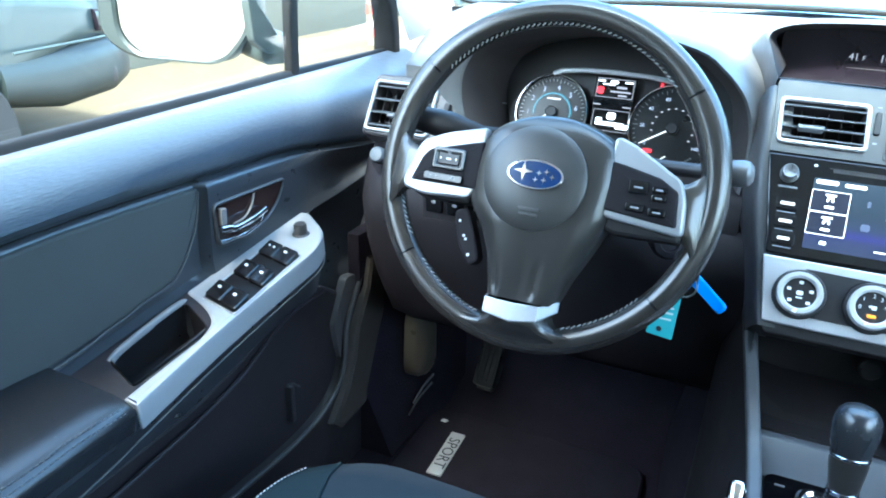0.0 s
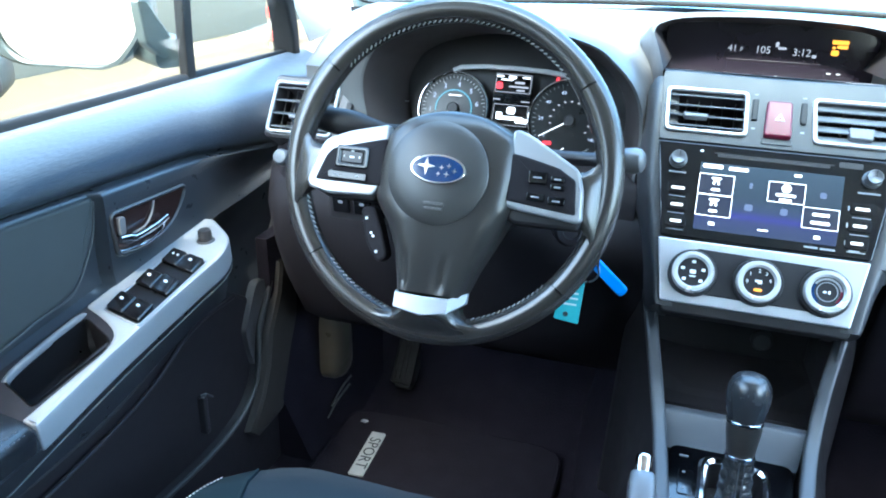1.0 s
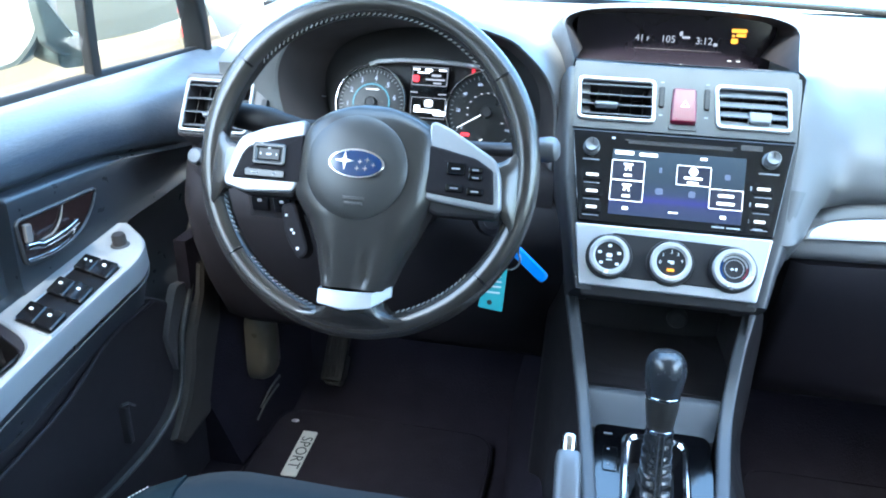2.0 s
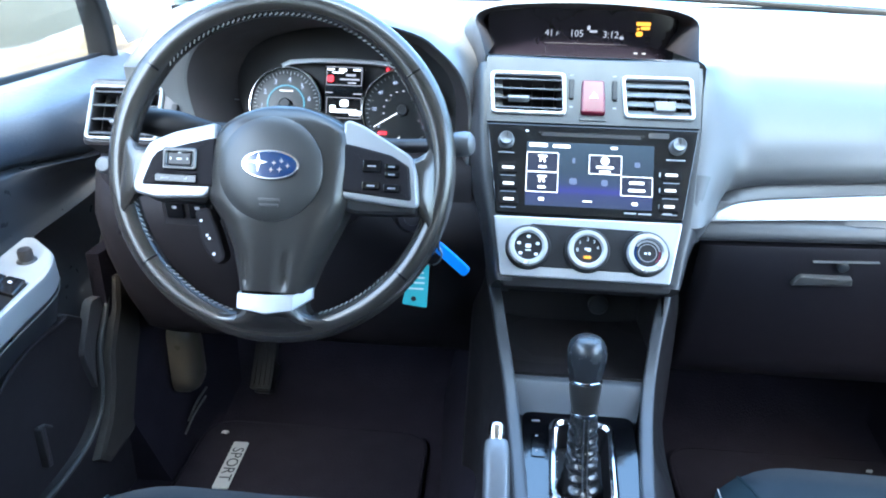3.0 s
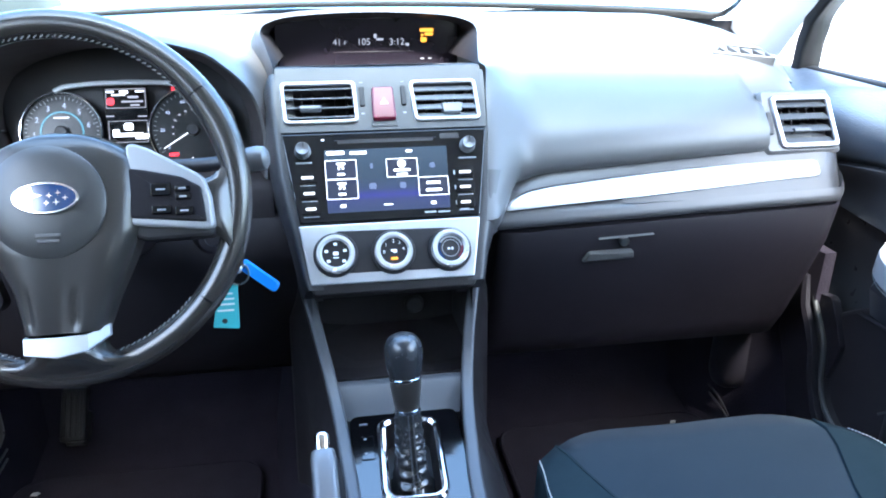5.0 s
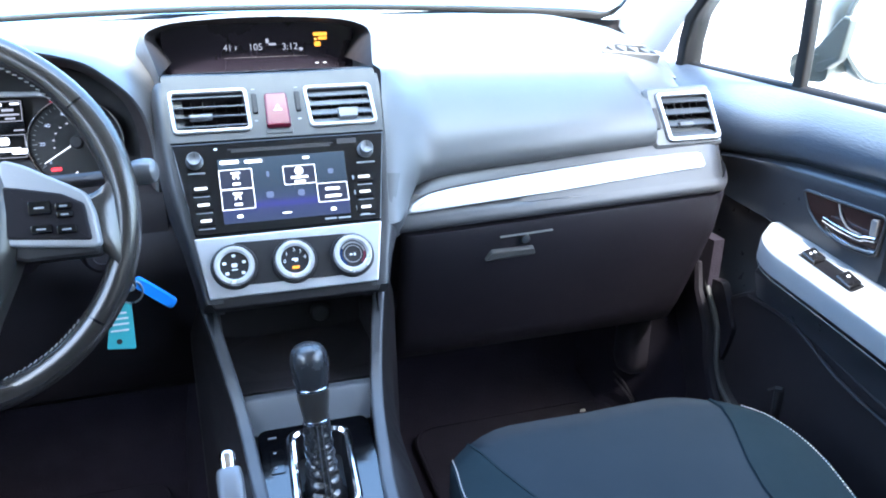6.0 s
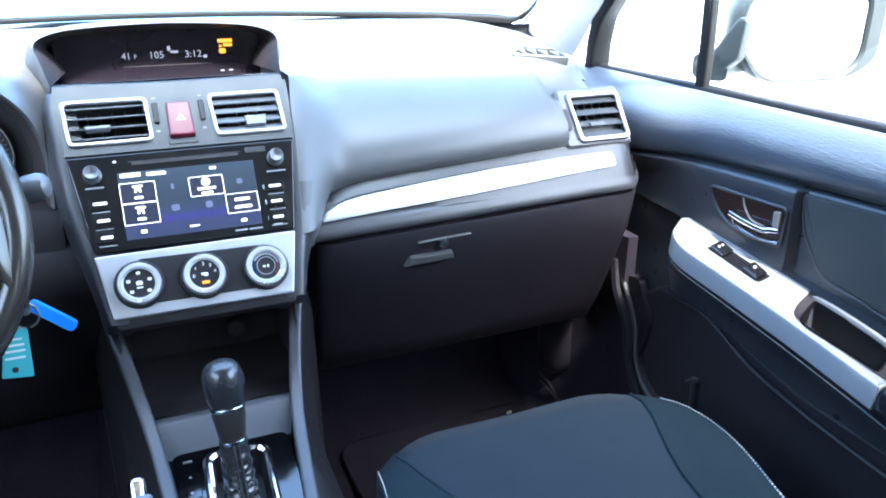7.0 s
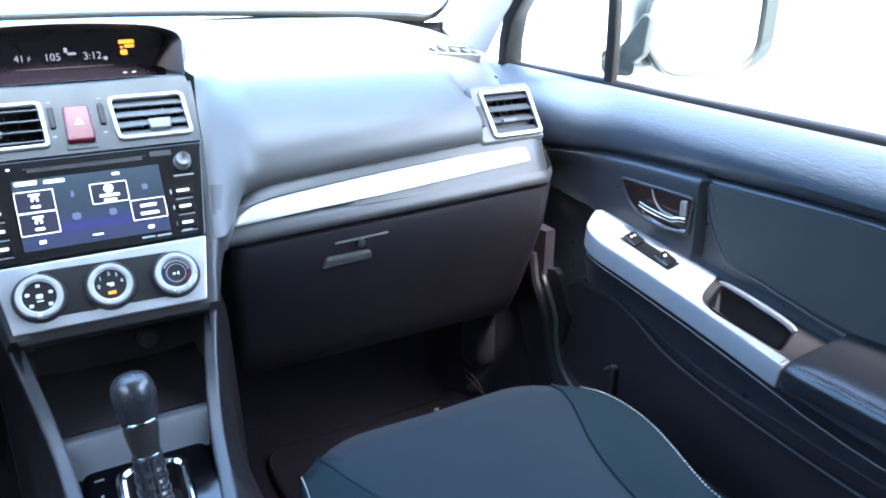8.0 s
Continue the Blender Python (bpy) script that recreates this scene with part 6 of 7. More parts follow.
    for r in range(rows):
        for c in range(cols):
            v = lerp(-h / 2 + h / (2 * rows) * 0.72, h / 2 - h / (2 * rows) * 0.72, r / (rows - 1))
            u = 0 if cols == 1 else (-0.0135 + 0.027 * c)
            ww, hh = (0.0255, 0.028) if cols == 2 else (0.026, 0.026)
            sw = loft([lay(rect(u, v, ww, hh, 0.003), T, 0.005), [T @ Vector((p[0], p[1], 0.0105 + 0.0025 * (p[1] - v) / hh)) for p in rect(u, v, ww, hh, 0.003)], [T @ Vector((p[0], p[1], 0.0118 + 0.0030 * (p[1] - v) / hh)) for p in rect(u, v, ww - 0.003, hh - 0.003, 0.003)]])
            b = part("window_switch", sw, PIANO, bz, "black window switch")
            marks("switch_mark", [(u - 0.004, v + 0.003, 0.003, 0.003), (u + 0.004, v + 0.003, 0.003, 0.003)] if (r == rows - 1 and (c == 1 or cols == 1)) else [(u + 0.002, v + 0.003, 0.005, 0.0035)], T, 0.0118, 0.0130, WHITE, b)
    if side < 0:
        part("mirror_knob", lathe([(0.0115, 0.003), (0.0115, 0.0055), (0.0085, 0.007), (0.0085, 0.018), (0.0070, 0.0205), (0.001, 0.0205)], A @ Matrix.Translation((0.6525, 0.007, 0)), 24), BLACK, sp, "round black mirror adjuster")
    # pull pocket
    o = rpoly([(0.6165, -0.165), (0.6165, -0.3385), (0.700, -0.336), (0.700, -0.135)], 0.004, 5)
    i = rpoly([(0.6215, -0.2120), (0.6250, -0.3165), (0.677, -0.2945), (0.6785, -0.183)], [0.016, 0.006, 0.006, 0.008], 5)
    pk = part("pull_surround", ring(o, i, A, -0.006, 0.0030, 0.002), POCKET, dr, "black pull pocket surround")
    well = loft([lay(i, A, 0.004), lay(inset(i, 0.002), A, -0.030), lay(inset(i, 0.006), A, -0.036), lay(inset(i, 0.018), A, -0.037)], caps=False)
    well.faces.new(list(well.verts)[-len(i):])
    part("pull_well", well, WELL, pk, "deep black pull pocket")
    # paler than the surround: the highlight along this edge is put into its colour
    part("pull_lip", sweep(curve([A @ Vector((0.686, -0.172, -0.004)), A @ Vector((0.684, -0.186, 0.004)), A @ Vector((0.681, -0.24, 0.006)), A @ Vector((0.679, -0.285, 0.004)), A @ Vector((0.678, -0.302, -0.004))], 6), rpoly([(-0.004, -0.004), (0.004, -0.004), (0.0025, 0.003), (-0.0025, 0.003)], 0.002, 4)), SLAT, pk, "raised rounded lip, pale tone for a highlight")
    # armrest cushion
    rings = []
    for y in (-0.340, -0.346, -0.37, -0.45, -0.60, -0.75, -0.86, -0.875):
        e = 0.004 if y in (-0.340, -0.875) else 0
        zt = 0.713 + 0.008 * ease(-0.34, -0.42, y)
        q = 0.008 * ease(-0.34, -0.46, y)
        pts = [(0.595 - q + e, zt - 0.022 + e), (0.593 - q + e, zt - 0.006), (0.5955 - q + e, zt - 0.0005 - e), (0.601 - q, zt + 0.0035 - e), (0.610 - q, zt + 0.0075 - e), (0.624, zt + 0.0105 - e), (0.645, zt + 0.0125 - e), (0.668, zt + 0.0135 - e), (0.690, zt + 0.0145 - e), (0.705, zt + 0.016 - e), (0.707, zt - 0.022 + e)]
        rings.append([Vector((x * side, y, z)) for x, z in pts])
    ar = part("armrest_cushion", loft(rings), ARMREST, dr, "padded black leather armrest", angle=60)
    st = bmesh.new()
    for k in range(90):
        y = -0.352 - 0.0056 * k
        for xx in (0.5970 - 0.008 * ease(-0.34, -0.46, y), 0.6020 - 0.008 * ease(-0.34, -0.46, y)):
            zt = 0.713 + 0.008 * ease(-0.34, -0.42, y) + (0.0008 if xx < 0.600 - 0.008 * ease(-0.34, -0.46, y) else 0.0044)
            tube([(xx * side, y, zt), (xx * side, y - 0.0040, zt)], 0.00055, 5, bm=st)
    part("armrest_stitching", st, RAIL, ar, "grey double stitching", kind="stuff")
    edge = [A @ Vector((u, v, -0.0255)) for u, v in ((0.628, 0.022), (0.609, -0.02), (0.606, -0.10), (0.602, -0.22), (0.595, -0.33), (0.590, -0.40))] + [Vector((0.582 * side, -0.50, 0.676)), Vector((0.582 * side, -0.86, 0.676))]
    part("armrest_lower_edge", tube(curve(edge, 5), 0.0010, 6), KICK, dr, "thin pale edge under the armrest")
    # belt rubber, glass, frame, divider
    belt = [(0.729 * side, 0.40, 0.9245), (0.730 * side, 0.10, 0.9285), (0.731 * side, -0.30, 0.9300), (0.731 * side, -0.92, 0.932)]
    part("belt_seal", sweep(belt, rpoly([(-0.011, -0.008), (0.011, -0.008), (0.009, 0.006), (-0.007, 0.008)], 0.004, 3)), RUBBER, dr, "black rubber window seal", angle=50)
    fr = curve([(0.728 * side, 0.385, 0.925), (0.728 * side, 0.378, 0.985), (0.722 * side, 0.335, 1.045), (0.690 * side, 0.11, 1.20), (0.655 * side, -0.12, 1.345), (0.635 * side, -0.30, 1.415), (0.628 * side, -0.55, 1.435), (0.630 * side, -0.92, 1.43)], 5)
    part("window_frame", sweep(fr, rect(0, 0, 0.024, 0.040, 0.006), up=(side, 0, 0.3)), RUBBER, dr, "black window frame")
    part("quarter_divider", sweep(curve([(0.729 * side, 0.113, 0.922), (0.722 * side, 0.106, 1.02), (0.700 * side, 0.090, 1.20)], 5), rect(0, 0, 0.020, 0.014, 0.004), up=(side, 0, 0.2)), RUBBER, dr, "black upright window divider")
    def lean(y, z):
        return (0.734 - 0.22 * max(0, z - 0.94)) * side
    def pane_mesh(poly):
        return loft([[Vector((lean(y, z) + o, y, z)) for y, z in poly] for o in (0.0, 0.003 * side)])
    g = part("quarter_pane", pane_mesh([(0.118, 0.925), (0.375, 0.920), (0.372, 0.985), (0.330, 1.045), (0.110, 1.195)]), GLASS, dr, "small fixed quarter pane")
    g.visible_shadow = False
    g = part("door_pane", pane_mesh([(-0.91, 0.925), (0.105, 0.925), (0.096, 1.20), (-0.12, 1.34), (-0.30, 1.41), (-0.91, 1.425)]), GLASS, dr, "clear door window pane")
    g.visible_shadow = False


for side in (-1, 1):
    door(side)


def sill(side):
    S1 = side_plane(side, 0.655)
    edge = [(0.152, 0.66), (0.137, 0.6215), (0.112, 0.588), (0.098, 0.560), (0.091, 0.514), (0.072, 0.478), (0.026, 0.455), (-0.05, 0.449), (-0.17, 0.458), (-0.27, 0.463), (-0.95, 0.465)]
    pts = [(p.x, p.y) for p in curve([(a, b, 0) for a, b in edge], 3)]
    out = pts + [(-0.95, 0.31), (0.50, 0.31), (0.50, 0.72), (0.20, 0.72)]
    tagged(part("sill_trim_left" if side < 0 else "sill_trim_right", plate(out, S1, -0.01, 0.012, 0.006), POCKET, label="dark grey plastic door sill and kick trim"), category="trim", kind="structure")
    path = [Vector((side * 0.6435, a, b)) for a, b in pts]
    tagged(part("door_seal", tube(path, 0.0036, 8, up=(side, 0, 0)), KICK, label="grey rubber seal along the door opening"), category="seal", kind="structure")
    pad = curve([(a, b, 0) for a, b in ((0.152, 0.66), (0.235, 0.655), (0.247, 0.5686), (0.262, 0.507), (0.234, 0.446), (0.205, 0.426), (0.134, 0.407), (0.062, 0.404))], 4)
    pad = [(p.x, p.y) for p in pad] + [(0.036, 0.430), (0.076, 0.470), (0.098, 0.514), (0.108, 0.560), (0.142, 0.615)]
    # same trim both sides; the right one is darkened by material for shade
    tagged(part("kick_trim_left" if side < 0 else "kick_trim_right", plate(pad, S1, -0.01, 0.024, 0.010), KICKSIDE if side < 0 else GLOVE, label="brown-black moulded kick trim beside the footwell, shaded by colour on the right"), category="trim", kind="structure")
    # carpeted kick side, curving in towards the footwell
    rings = []
    for y, x in ((0.135, 0.642), (0.17, 0.636), (0.25, 0.625), (0.40, 0.615), (0.55, 0.61)):
        rings.append([Vector((side * xx, y, z)) for xx, z in ((x, 0.70), (x - 0.002, 0.55), (x - 0.012, 0.42), (x - 0.05, 0.33), (x - 0.06, 0.31), (0.66, 0.31), (0.66, 0.70))])
    tagged(part("kick_panel", loft(rings), CARPET, label="black carpeted kick panel beside the footwell", angle=60), category="trim", kind="structure")


for side in (-1, 1):
    sill(side)


# ---- floor mats, foot rest, small litter ----
def floor_mat(side, x0, x1, y0, y1, label):
    fm = thing("floor_mat", ((x0 + x1) / 2, (y0 + y1) / 2, 0.316), label, "floor mat", "front floor mats")
    m = Matrix.Translation((0, 0, 0.3165))
    out = rpoly([(x0, y0), (x1, y0), (x1, y1), (x0, y1)], 0.05, 6)
    part("mat_surface", plate(out, m, 0, 0.010, 0.004), MAT, fm, "black carpet pile")
    part("edging", ring(inset(out, -0.004), inset(out, 0.004), m, 0, 0.011, 0.003), MAT, fm, "bound rubber edge")
    return fm


dm = floor_mat(-1, -0.575, -0.20, -0.20, 0.285, "black carpet floor mat with small metal badge")
MB = Matrix.Translation((-0.503, 0.170, 0.3265)) @ Matrix.Rotation(radians(-88), 4, "Z")
bd = part("badge", plate(rect(0, 0, 0.112, 0.025, 0.003), MB, -0.001, 0.0025, 0.0008), BADGE, dm, "brushed metal badge reading SPORT")
part("badge_word", words([("SPORT", 0, 0.0, 0.027, 0)], MB, 0.0028), BLACK, bd)
floor_mat(1, 0.20, 0.575, -0.20, 0.30, "black carpet floor mat in the passenger footwell")
fr = thing("foot_rest", (-0.512, 0.40, 0.33), "dark ribbed plastic foot rest in the footwell", "foot rest")
F = plane((-0.512, 0.382, 0.380), 40)
part("pad", plate(rect(0, 0, 0.040, 0.090, 0.006), F, -0.01, 0.006, 0.003), DULL, fr)
for k in range(4):
    marks("rib", [(-0.0135 + 0.009 * k, 0, 0.004, 0.076)], F, 0.005, 0.0085, DULL, fr)
part("support", plate(rect(0, -0.02, 0.03, 0.06, 0.005), F, -0.07, -0.009, 0.003), BLACK, fr)
for side in (-1, 1):
    dome = [lay([(0.263 + u, 0.460 + v - 0.30 * u) for u, v in rpoly([(-0.036 * k, -0.060 * k - 0.004), (0.036 * k, -0.060 * k), (0.033 * k, 0.072 * k), (-0.033 * k, 0.072 * k)], 0.040 * k, 8)], side_plane(side, 0.612), w) for k, w in ((1.0, 0.0), (0.98, 0.018), (0.90, 0.027), (0.72, 0.033), (0.4, 0.036), (0.08, 0.037))]
    # shade on the passenger side is put into the colour of cover and folds
    lb = part("kick_cover", loft(dome), KICKCOVER if side < 0 else GLOVE, label="brown-grey plastic cover low beside the footwell, toned as lit" if side < 0 else "plastic cover low beside the footwell, blackened for shade", angle=70)
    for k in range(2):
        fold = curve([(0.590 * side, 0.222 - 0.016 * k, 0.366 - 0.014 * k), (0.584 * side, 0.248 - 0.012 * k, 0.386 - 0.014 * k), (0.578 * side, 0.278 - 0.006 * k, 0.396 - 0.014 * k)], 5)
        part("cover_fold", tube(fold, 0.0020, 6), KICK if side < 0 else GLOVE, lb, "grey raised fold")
    tagged(lb, category="cover", group="kick covers")
    bm = plate(rpoly([(0.148, 0.632), (0.112, 0.640), (0.088, 0.602), (0.074, 0.576), (0.080, 0.545), (0.0905, 0.512), (0.097, 0.556), (0.116, 0.590)], [0.004, 0.01, 0.02, 0.006, 0.02, 0.004, 0.02, 0.03], 4), side_plane(side, 0.652), -0.01, 0.0025, 0.001)
    # right edge uses near-black GLOVE to stand for the shade there
    tagged(part("sill_edge_left" if side < 0 else "sill_edge_right", bm, SILL_EDGE if side < 0 else GLOVE, label="pale grey edge of the door opening, blackened for shade on the right"), category="trim", kind="structure")
for p, sc in (((-0.540, 0.246, 0.3295), 1.0), ((0.515, 0.268, 0.3285), 0.9), ((-0.27, 0.10, 0.3275), 0.4)):
    bm = loft([[Vector(p) + Vector((0.007 * sc * a, 0.004 * sc * b, 0.003 * sc * c)) for a, b, c in q] for q in (((-1, -0.6, 0), (0.4, -1, 0), (1, 0.5, 0), (-0.5, 1, 0)), ((-0.7, -0.3, 1), (0.5, -0.6, 0.8), (0.7, 0.4, 1.1), (-0.4, 0.6, 0.9)))])
    tagged(part("paper_scrap", bm, THREAD, label="tiny pale scrap of litter on the mat"), category="litter", group="litter on the floor")


# ---- front seats ----
def seat(side, front, cx, label):
    st = thing("bucket_seat", (0.335 * side, front - 0.25, 0.33), label, "seat", "front seats")
    def half_width(t):
        return interp(t, [(0, 0.186), (0.08, 0.196), (0.25, 0.207), (0.37, 0.196), (0.55, 0.168), (1.0, 0.155)])
    def surf(y, u):
        """Height of the cushion over its width (u from -1 to 1)."""
        edge = ease(0.62, 0.95, abs(u))
        nose = ease(front + 0.01, front - 0.10, y)
        z = 0.572 + 0.014 * nose - 0.006 * (1 - abs(u)) + 0.010 * edge * ease(front - 0.04, front - 0.30, y)
        return z - 0.030 * ease(front - 0.05, front + 0.0, y) ** 2
    def seam_at(t):
        return lerp(0.86, 0.60, ease(0.0, 0.45, t))
    def rows(e0, e1, n, top=0.0):
        rr = []
        for k in range(15):
            t = k / 14
            y0 = front - 0.54 * t
            u0, u1 = [math.copysign(seam_at(t), e) if abs(e) < 1 else e for e in (e0, e1)]
            ring_pts = []
            for j in range(n + 1):
                u = lerp(u0, u1, j / n)
                corner = 0.055 * max(0, abs(u) - 0.50) ** 2 / 0.25 + 0.006 * u * u
                y = y0 - corner * (1 - t)
                hw = half_width(t)
                dz = -0.055 * (1 - ease(0, 0.10, t)) ** 2
                ring_pts.append(Vector(((cx + hw * u) * side, y, surf(y0, u) + dz + top)))
            ring_low = [Vector((p.x, min(p.y, front - 0.05 if t < 0.05 else p.y), p.z - 0.07)) for p in reversed(ring_pts)]
            rr.append(ring_pts + ring_low)
        return loft(rr)
    part("cushion_center", rows(-0.66, 0.66, 16), FABRIC, st, "blue-grey woven seat cloth", angle=70)
    for e, b in ((0.66, 1.0), (-1.0, -0.66)):
        part("cushion_bolster", rows(min(e, b), max(e, b), 8, 0.002), BOLSTER, st, "dark teal side bolster", angle=70)
    for sgn in (-1, 1):
        seam, pipe = [], []
        for k in range(1, 15):
            t = k / 14
            y0 = front - 0.54 * t
            for lst, u, dz in ((seam, seam_at(t) * sgn, 0.001), (pipe, 0.985 * sgn, 0.0035)):
                corner = 0.055 * max(0, abs(u) - 0.50) ** 2 / 0.25 + 0.006 * u * u
                hw = half_width(t)
                lst.append(Vector(((cx + hw * u) * side, y0 - corner * (1 - t), surf(y0, u) - 0.055 * (1 - ease(0, 0.10, t)) ** 2 + dz)))
        part("cushion_seam", tube(seam, 0.0025, 6), BOLSTER, st)
        sm = bmesh.new()
        line = curve(pipe, 14)
        for a, b in zip(line[::2], line[1::2]):
            tube([a, b], 0.0007, 5, bm=sm)
        part("edge_stitching", sm, THREAD, st, "pale edge stitching", kind="stuff")
    part("seat_base", plate(rpoly([(cx - 0.18, front - 0.52), (cx + 0.18, front - 0.52), (cx + 0.19, front - 0.06), (cx - 0.19, front - 0.06)], 0.04, 5), Matrix.Diagonal((side, 1, 1, 1)), 0.36, 0.50, 0.01), LOWER, st, "black plastic seat base")
    for x in (cx - 0.15, cx + 0.15):
        part("slide_rail", plate(rect(x, front - 0.28, 0.03, 0.46, 0.005), Matrix.Diagonal((side, 1, 1, 1)), 0.318, 0.362, 0.004), STEEL, st)
    # backrest, leaning back
    rings = []
    for k in range(9):
        t = k / 8
        z = 0.56 + 0.56 * t
        y = front - 0.66 - 0.22 * t
        hw = 0.185 * (1 - 0.22 * t * t)
        rings.append([Vector(((cx + 0.01 + hw * math.cos(a) * (1 if abs(math.cos(a)) < 0.8 else 0.96)) * side, y + 0.055 * math.sin(a) + 0.03 * math.cos(a) ** 2, z)) for a in [2 * math.pi * q / 24 for q in range(24)]])
    part("backrest", loft(rings), FABRIC, st, "blue-grey backrest")


seat(-1, -0.116, 0.318, "driver seat in dark blue-grey cloth with teal bolsters")
seat(1, -0.012, 0.340, "passenger seat in dark blue-grey cloth with teal bolsters")


# ---- outside of the car: bonnet, wipers, mirrors ----
def bonnet():
    cb = thing("car_bonnet", (0, 1.1, 0.85), "pale painted bonnet in front of the windshield", "bonnet")
    rings = []
    for y, z, hw in ((0.80, 0.975, 0.72), (0.84, 0.988, 0.73), (1.0, 1.003, 0.735), (1.3, 0.990, 0.72), (1.6, 0.90, 0.66), (1.72, 0.80, 0.60), (1.75, 0.70, 0.58)):
        top = [Vector((hw * k / 8, y - 0.10 * (k / 8) ** 2, z - 0.055 * (k / 8) ** 4 + 0.012 * math.exp(-((abs(k / 8) - 0.6) / 0.12) ** 2))) for k in range(-8, 9)]
        rings.append(top + [p - Vector((0, 0, 0.04)) for p in reversed(top)])
    part("bonnet_skin", loft(rings), PAINT, cb, angle=60)
    rings = []
    for k in range(-8, 9):
        u = k / 8
        y = 0.745 - 0.12 * u * u
        rings.append([Vector((0.72 * u, y + a, 0.955 + b)) for a, b in ((-0.05, 0.030), (0.0, 0.010), (0.05, 0.004), (0.07, -0.02), (-0.05, -0.02))])
    part("cowl_grille", loft(rings), BLACK, cb, "black plastic cowl")
    for x0, x1 in ((-0.46, 0.12), (0.05, 0.56)):
        part("wiper", tube(curve([(x0, 0.735, 0.985), ((x0 + x1) / 2, 0.715, 0.998), (x1, 0.705 - 0.06 * x1, 0.998)], 6), 0.006, 6), BLACK, cb, "black wiper arm and blade")


bonnet()


def body_outside():
    """Sills and wings that carry the doors, so that the car rests on its wheels."""
    for side in (-1, 1):
        w = part("front_wing", plate(rpoly([(0.44, 0.25), (1.0, 0.30), (1.70, 0.35), (1.72, 0.78), (0.82, 0.88), (0.44, 0.875)], 0.05), side_plane(side, 0.82), 0.0, 0.10, 0.03), PAINT, label="pale painted front wing of the car")
        tagged(w, category="car wing")
        s = part("door_skin", plate(rpoly([(-0.93, 0.30), (0.43, 0.30), (0.43, 0.870), (-0.93, 0.875)], 0.03), side_plane(side, 0.82), 0.0, 0.03, 0.012), PAINT, label="pale painted outer door skin")
        tagged(s, category="car door")
        for y in (1.15, -1.45):
            wh = thing("road_wheel", (0.74 * side, y, 0.0), "black road wheel of the car", "wheel", "road wheels")
            M = side_plane(side, 0.82) @ Matrix.Translation((y, 0.31, 0))
            part("tyre", lathe([(0.19, 0.0), (0.29, 0.0), (0.31, 0.03), (0.31, 0.17), (0.29, 0.20), (0.19, 0.20)], M, 32), TYRE, wh)
            part("rim", lathe([(0.19, 0.01), (0.19, 0.19), (0.05, 0.03), (0.001, 0.03)], M, 24), STEEL, wh)


body_outside()


def side_mirror(side):
    mr = thing("door_mirror", (0.83 * side, 0.24, 0.93), "pale door mirror outside the window", "mirror", "door mirrors")
    # local: u outward, v up, w back towards the driver
    M = Matrix.Translation((0.905 * side, 0.117, 0.993)) @ Matrix.Rotation(radians(-16 * side), 4, "Z") @ Matrix(((side, 0, 0, 0), (0, 0, -1, 0), (0, 1, 0, 0), (0, 0, 0, 1)))
    face = rpoly([(-0.093, -0.012), (-0.050, -0.062), (0.075, -0.058), (0.105, -0.030), (0.105, 0.055), (0.085, 0.072), (-0.070, 0.072), (-0.090, 0.045)], 0.025, 5)
    rings = []
    for k, w in ((1.0, 0.0), (1.06, -0.004), (1.08, -0.03), (0.98, -0.07), (0.75, -0.105), (0.35, -0.12)):
        rings.append([M @ Vector((u * k, v * k, w)) for u, v in face])
    part("housing", loft(rings), GUNMETAL, mr, "rounded mirror housing", angle=60)
    part("rim", ring([(u * 1.10 + 0.006 + 0.012 * ease(0.06, 0.11, u), v * 1.08) for u, v in face], face, M, -0.008, 0.010, 0.004), BUMPER, mr, "rounded frame round the glass")
    part("glass", plate([(u * 0.985, v * 0.985) for u, v in face], M, -0.004, 0.004, 0.0008), MIRROR, mr, "mirror glass, bright with sky")
    part("arm", sweep([(0.785 * side, 0.165, 0.950), (0.83 * side, 0.180, 0.955), (0.87 * side, 0.190, 0.965)], rect(0, 0, 0.060, 0.040, 0.015)), GUNMETAL, mr, "grey-green mirror arm")
    part("foot_cover", plate(rpoly([(0.104, 1.026), (0.112, 0.968), (0.145, 0.946), (0.192, 0.942), (0.186, 0.952), (0.122, 1.028)], 0.006), side_plane(side, 0.80), 0, 0.012, 0.004), GUNMETAL, mr, "dark triangular mirror foot cover")


for side in (-1, 1):
    side_mirror(side)


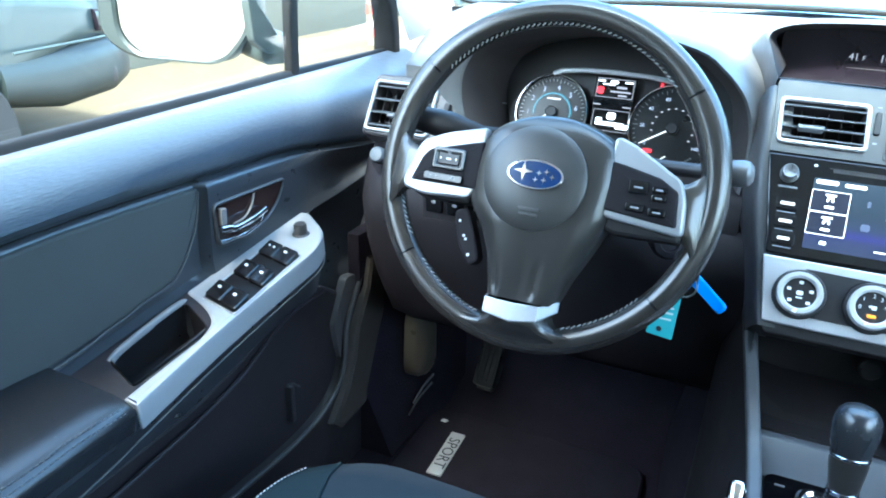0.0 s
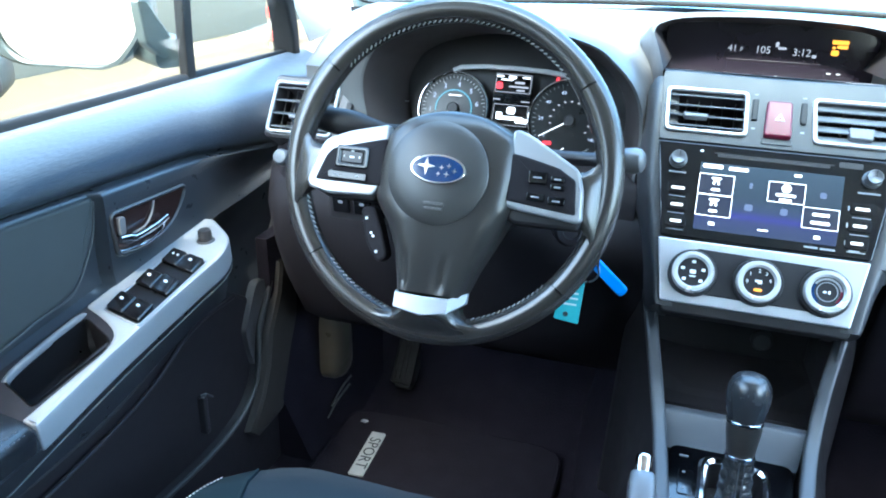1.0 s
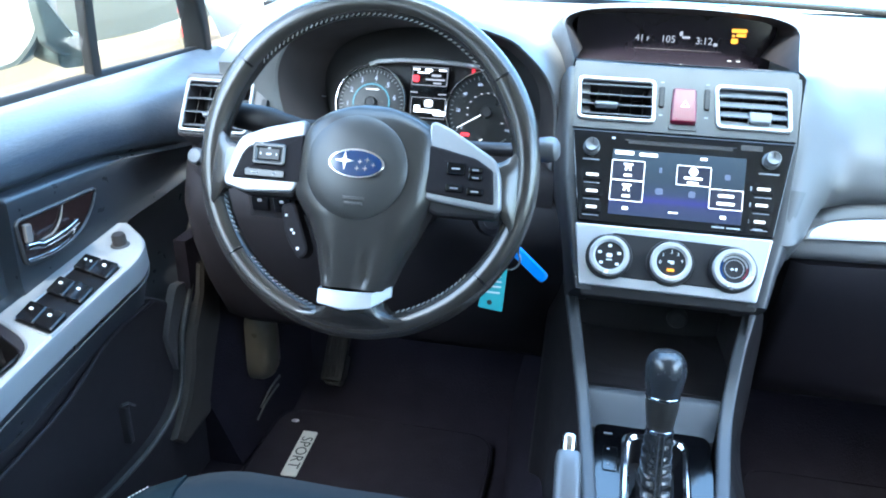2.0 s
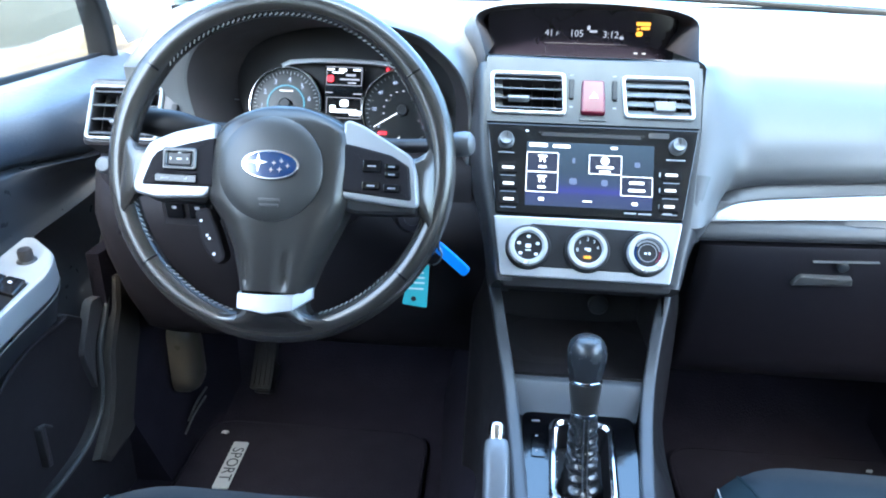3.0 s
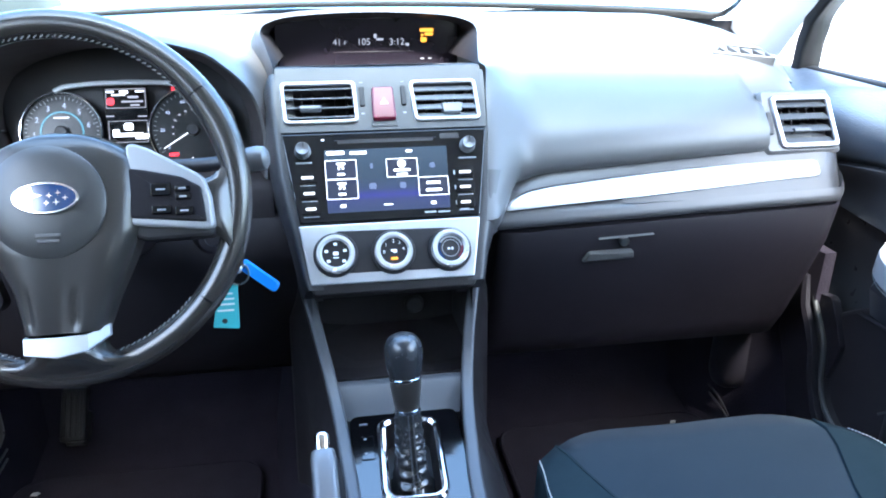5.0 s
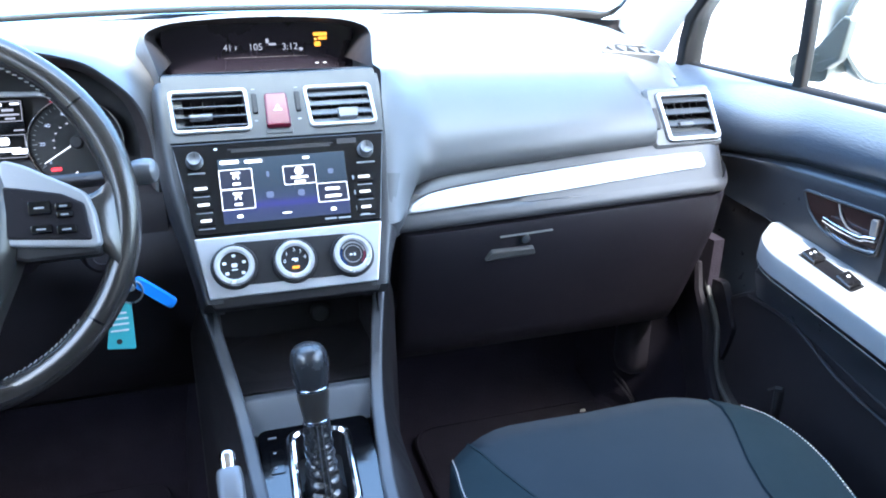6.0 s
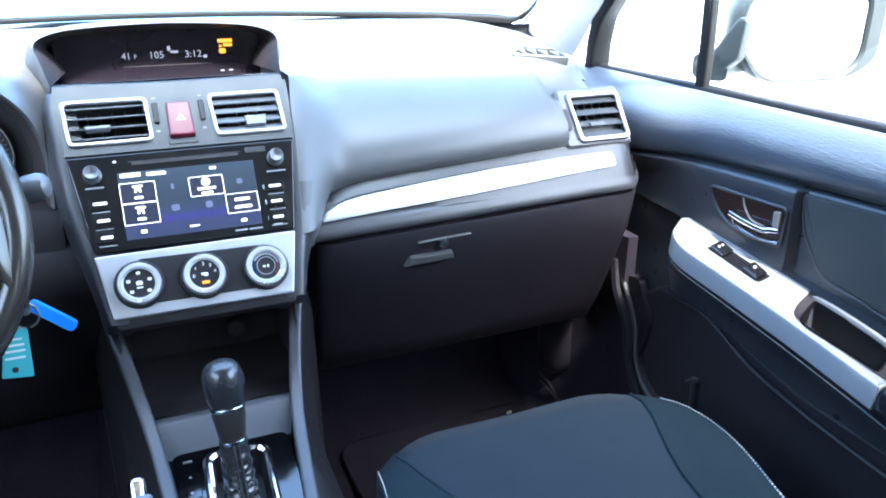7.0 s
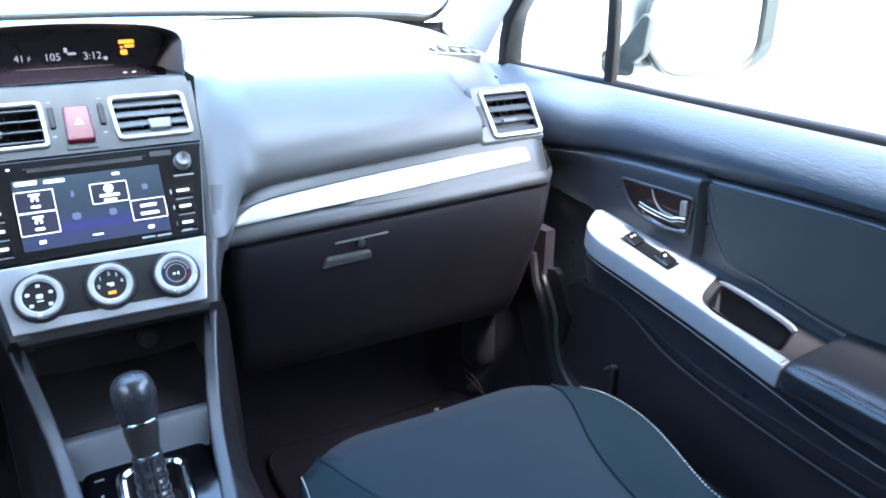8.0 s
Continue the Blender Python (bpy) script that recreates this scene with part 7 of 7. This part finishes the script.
# ---- yard outside ----
def yard():
    bm = bmesh.new()
    n = 24
    vs = [[bm.verts.new((lerp(-120, 120, (i / n)), lerp(-120, 120, (j / n)), 0.0)) for j in range(n + 1)] for i in range(n + 1)]
    for i in range(n):
        for j in range(n):
            bm.faces.new((vs[i][j], vs[i + 1][j], vs[i + 1][j + 1], vs[i][j + 1]))
    tagged(part("ground", bm, GROUND, label="pale tan concrete yard in sunlight"), category="ground", kind="structure")
    # gravel slab over the concrete, with the left side's shade in its colour
    bm = plate(rpoly([(-14, -10), (-1.15, -10), (-1.15, 14), (-14, 14)], 0.2), I, 0.0, 0.006, 0.002)
    tagged(part("gravel_strip", bm, SAND, label="tan gravel beside the car, darkened for shade"), category="ground", kind="structure")
    # wall carried on unseen behind the car, to keep sky off the left windows
    bm = plate([(-12, 0), (15, 0), (15, 3.0), (-12, 3.0)], side_plane(-1, 4.95), 0, 0.2, 0.02)
    tagged(part("boundary_wall", bm, WALL, label="cream painted wall beyond the gravel, extended to block sky light"), category="wall", kind="structure")
    post = thing("striped_post", (-3.84, 5.95, 0), "cream post with red painted stripes", "post")
    part("shaft", lathe([(0.09, 0.0), (0.09, 0.9), (0.07, 0.93), (0.001, 0.93)], Matrix.Translation((-3.84, 5.95, 0)), 20), WALL, post)
    for z in (0.08, 0.30, 0.52, 0.74):
        part("stripe", lathe([(0.088, z), (0.094, z + 0.003), (0.094, z + 0.09), (0.088, z + 0.093)], Matrix.Translation((-3.84, 5.95, 0)), 20), RED_PAINT, post, "red painted stripe")


yard()


def parked_car():
    pc = thing("parked_car", (-3.7, -0.3, 0), "grey-green car parked beside, seen through the window", "car")
    def rings(stations, n=6):
        out = []
        for y, hw, z0, z1, r in stations:
            out.append([Vector((-3.72 + x, y + 0.32, z)) for x, z in rpoly([(-hw, z0), (hw, z0), (hw * 0.98, z1), (-hw * 0.98, z1)], r, n)])
        return out
    part("bumper", loft(rings([(1.79, 0.50, 0.46, 0.58, 0.05), (1.76, 0.62, 0.42, 0.60, 0.08), (1.66, 0.74, 0.385, 0.615, 0.10), (1.5, 0.83, 0.365, 0.615, 0.10), (1.2, 0.87, 0.345, 0.61, 0.12), (0.9, 0.88, 0.40, 0.60, 0.10)], 10)), BUMPER, pc, "dark grey-green front bumper", angle=50)
    part("body", loft(rings([(1.72, 0.55, 0.60, 0.68, 0.03), (1.6, 0.72, 0.60, 0.75, 0.05), (1.3, 0.83, 0.60, 0.83, 0.08), (0.6, 0.87, 0.34, 0.92, 0.10), (-1.6, 0.87, 0.34, 0.95, 0.10), (-2.3, 0.80, 0.40, 0.92, 0.10), (-2.4, 0.70, 0.5, 0.85, 0.08)])), TEAL_PAINT, pc, "pale teal painted body", angle=50)
    part("lower_lip", tube(curve([(-2.84, 1.27, 0.612), (-2.86, 1.52, 0.618), (-2.90, 1.82, 0.624), (-3.0, 2.0, 0.626), (-3.2, 2.095, 0.61)], 5), 0.006, 6), TEAL_PAINT, pc, "thin raised body line")
    part("fog_lamp_recess", lathe([(0.001, 0.012), (0.035, 0.008), (0.05, 0.0), (0.05, -0.03)], Matrix.Translation((-2.905, 1.80, 0.475)) @ Matrix.Rotation(radians(82), 4, "Y") @ Matrix.Diagonal((1.3, 0.5, 1, 1)), 18), BLACK, pc, "dark lamp recess")
    part("head_lamp", loft(rings([(1.70, 0.60, 0.63, 0.67, 0.02), (1.62, 0.735, 0.63, 0.715, 0.03), (1.45, 0.805, 0.64, 0.735, 0.03)])), DARKLENS, pc, "glossy head lamp")
    part("cabin_glass", loft([[Vector((-3.72 + x, y + 0.32, z)) for x, z in ((-hw, 0.90), (hw, 0.90), (hw * 0.85, z1), (-hw * 0.85, z1))] for y, hw, z1 in ((0.75, 0.74, 0.94), (-0.05, 0.70, 1.36), (-1.2, 0.70, 1.40), (-2.1, 0.74, 1.0))]), PIANO, pc, "dark cabin windows")
    for s in (-1, 1):
        for y in (0.94, -1.38):
            W = Matrix.Translation((-3.72 + s * 0.79 - 0.10, y, 0.31)) @ Matrix.Rotation(radians(90), 4, "Y")
            w = part("wheel", lathe([(0.19, 0.0), (0.29, 0.0), (0.31, 0.03), (0.31, 0.17), (0.29, 0.20), (0.19, 0.20)], W, 28), TYRE, pc)
            part("rim", lathe([(0.19, 0.0), (0.19, 0.195), (0.001, 0.195)], W, 20), STEEL, w)


parked_car()
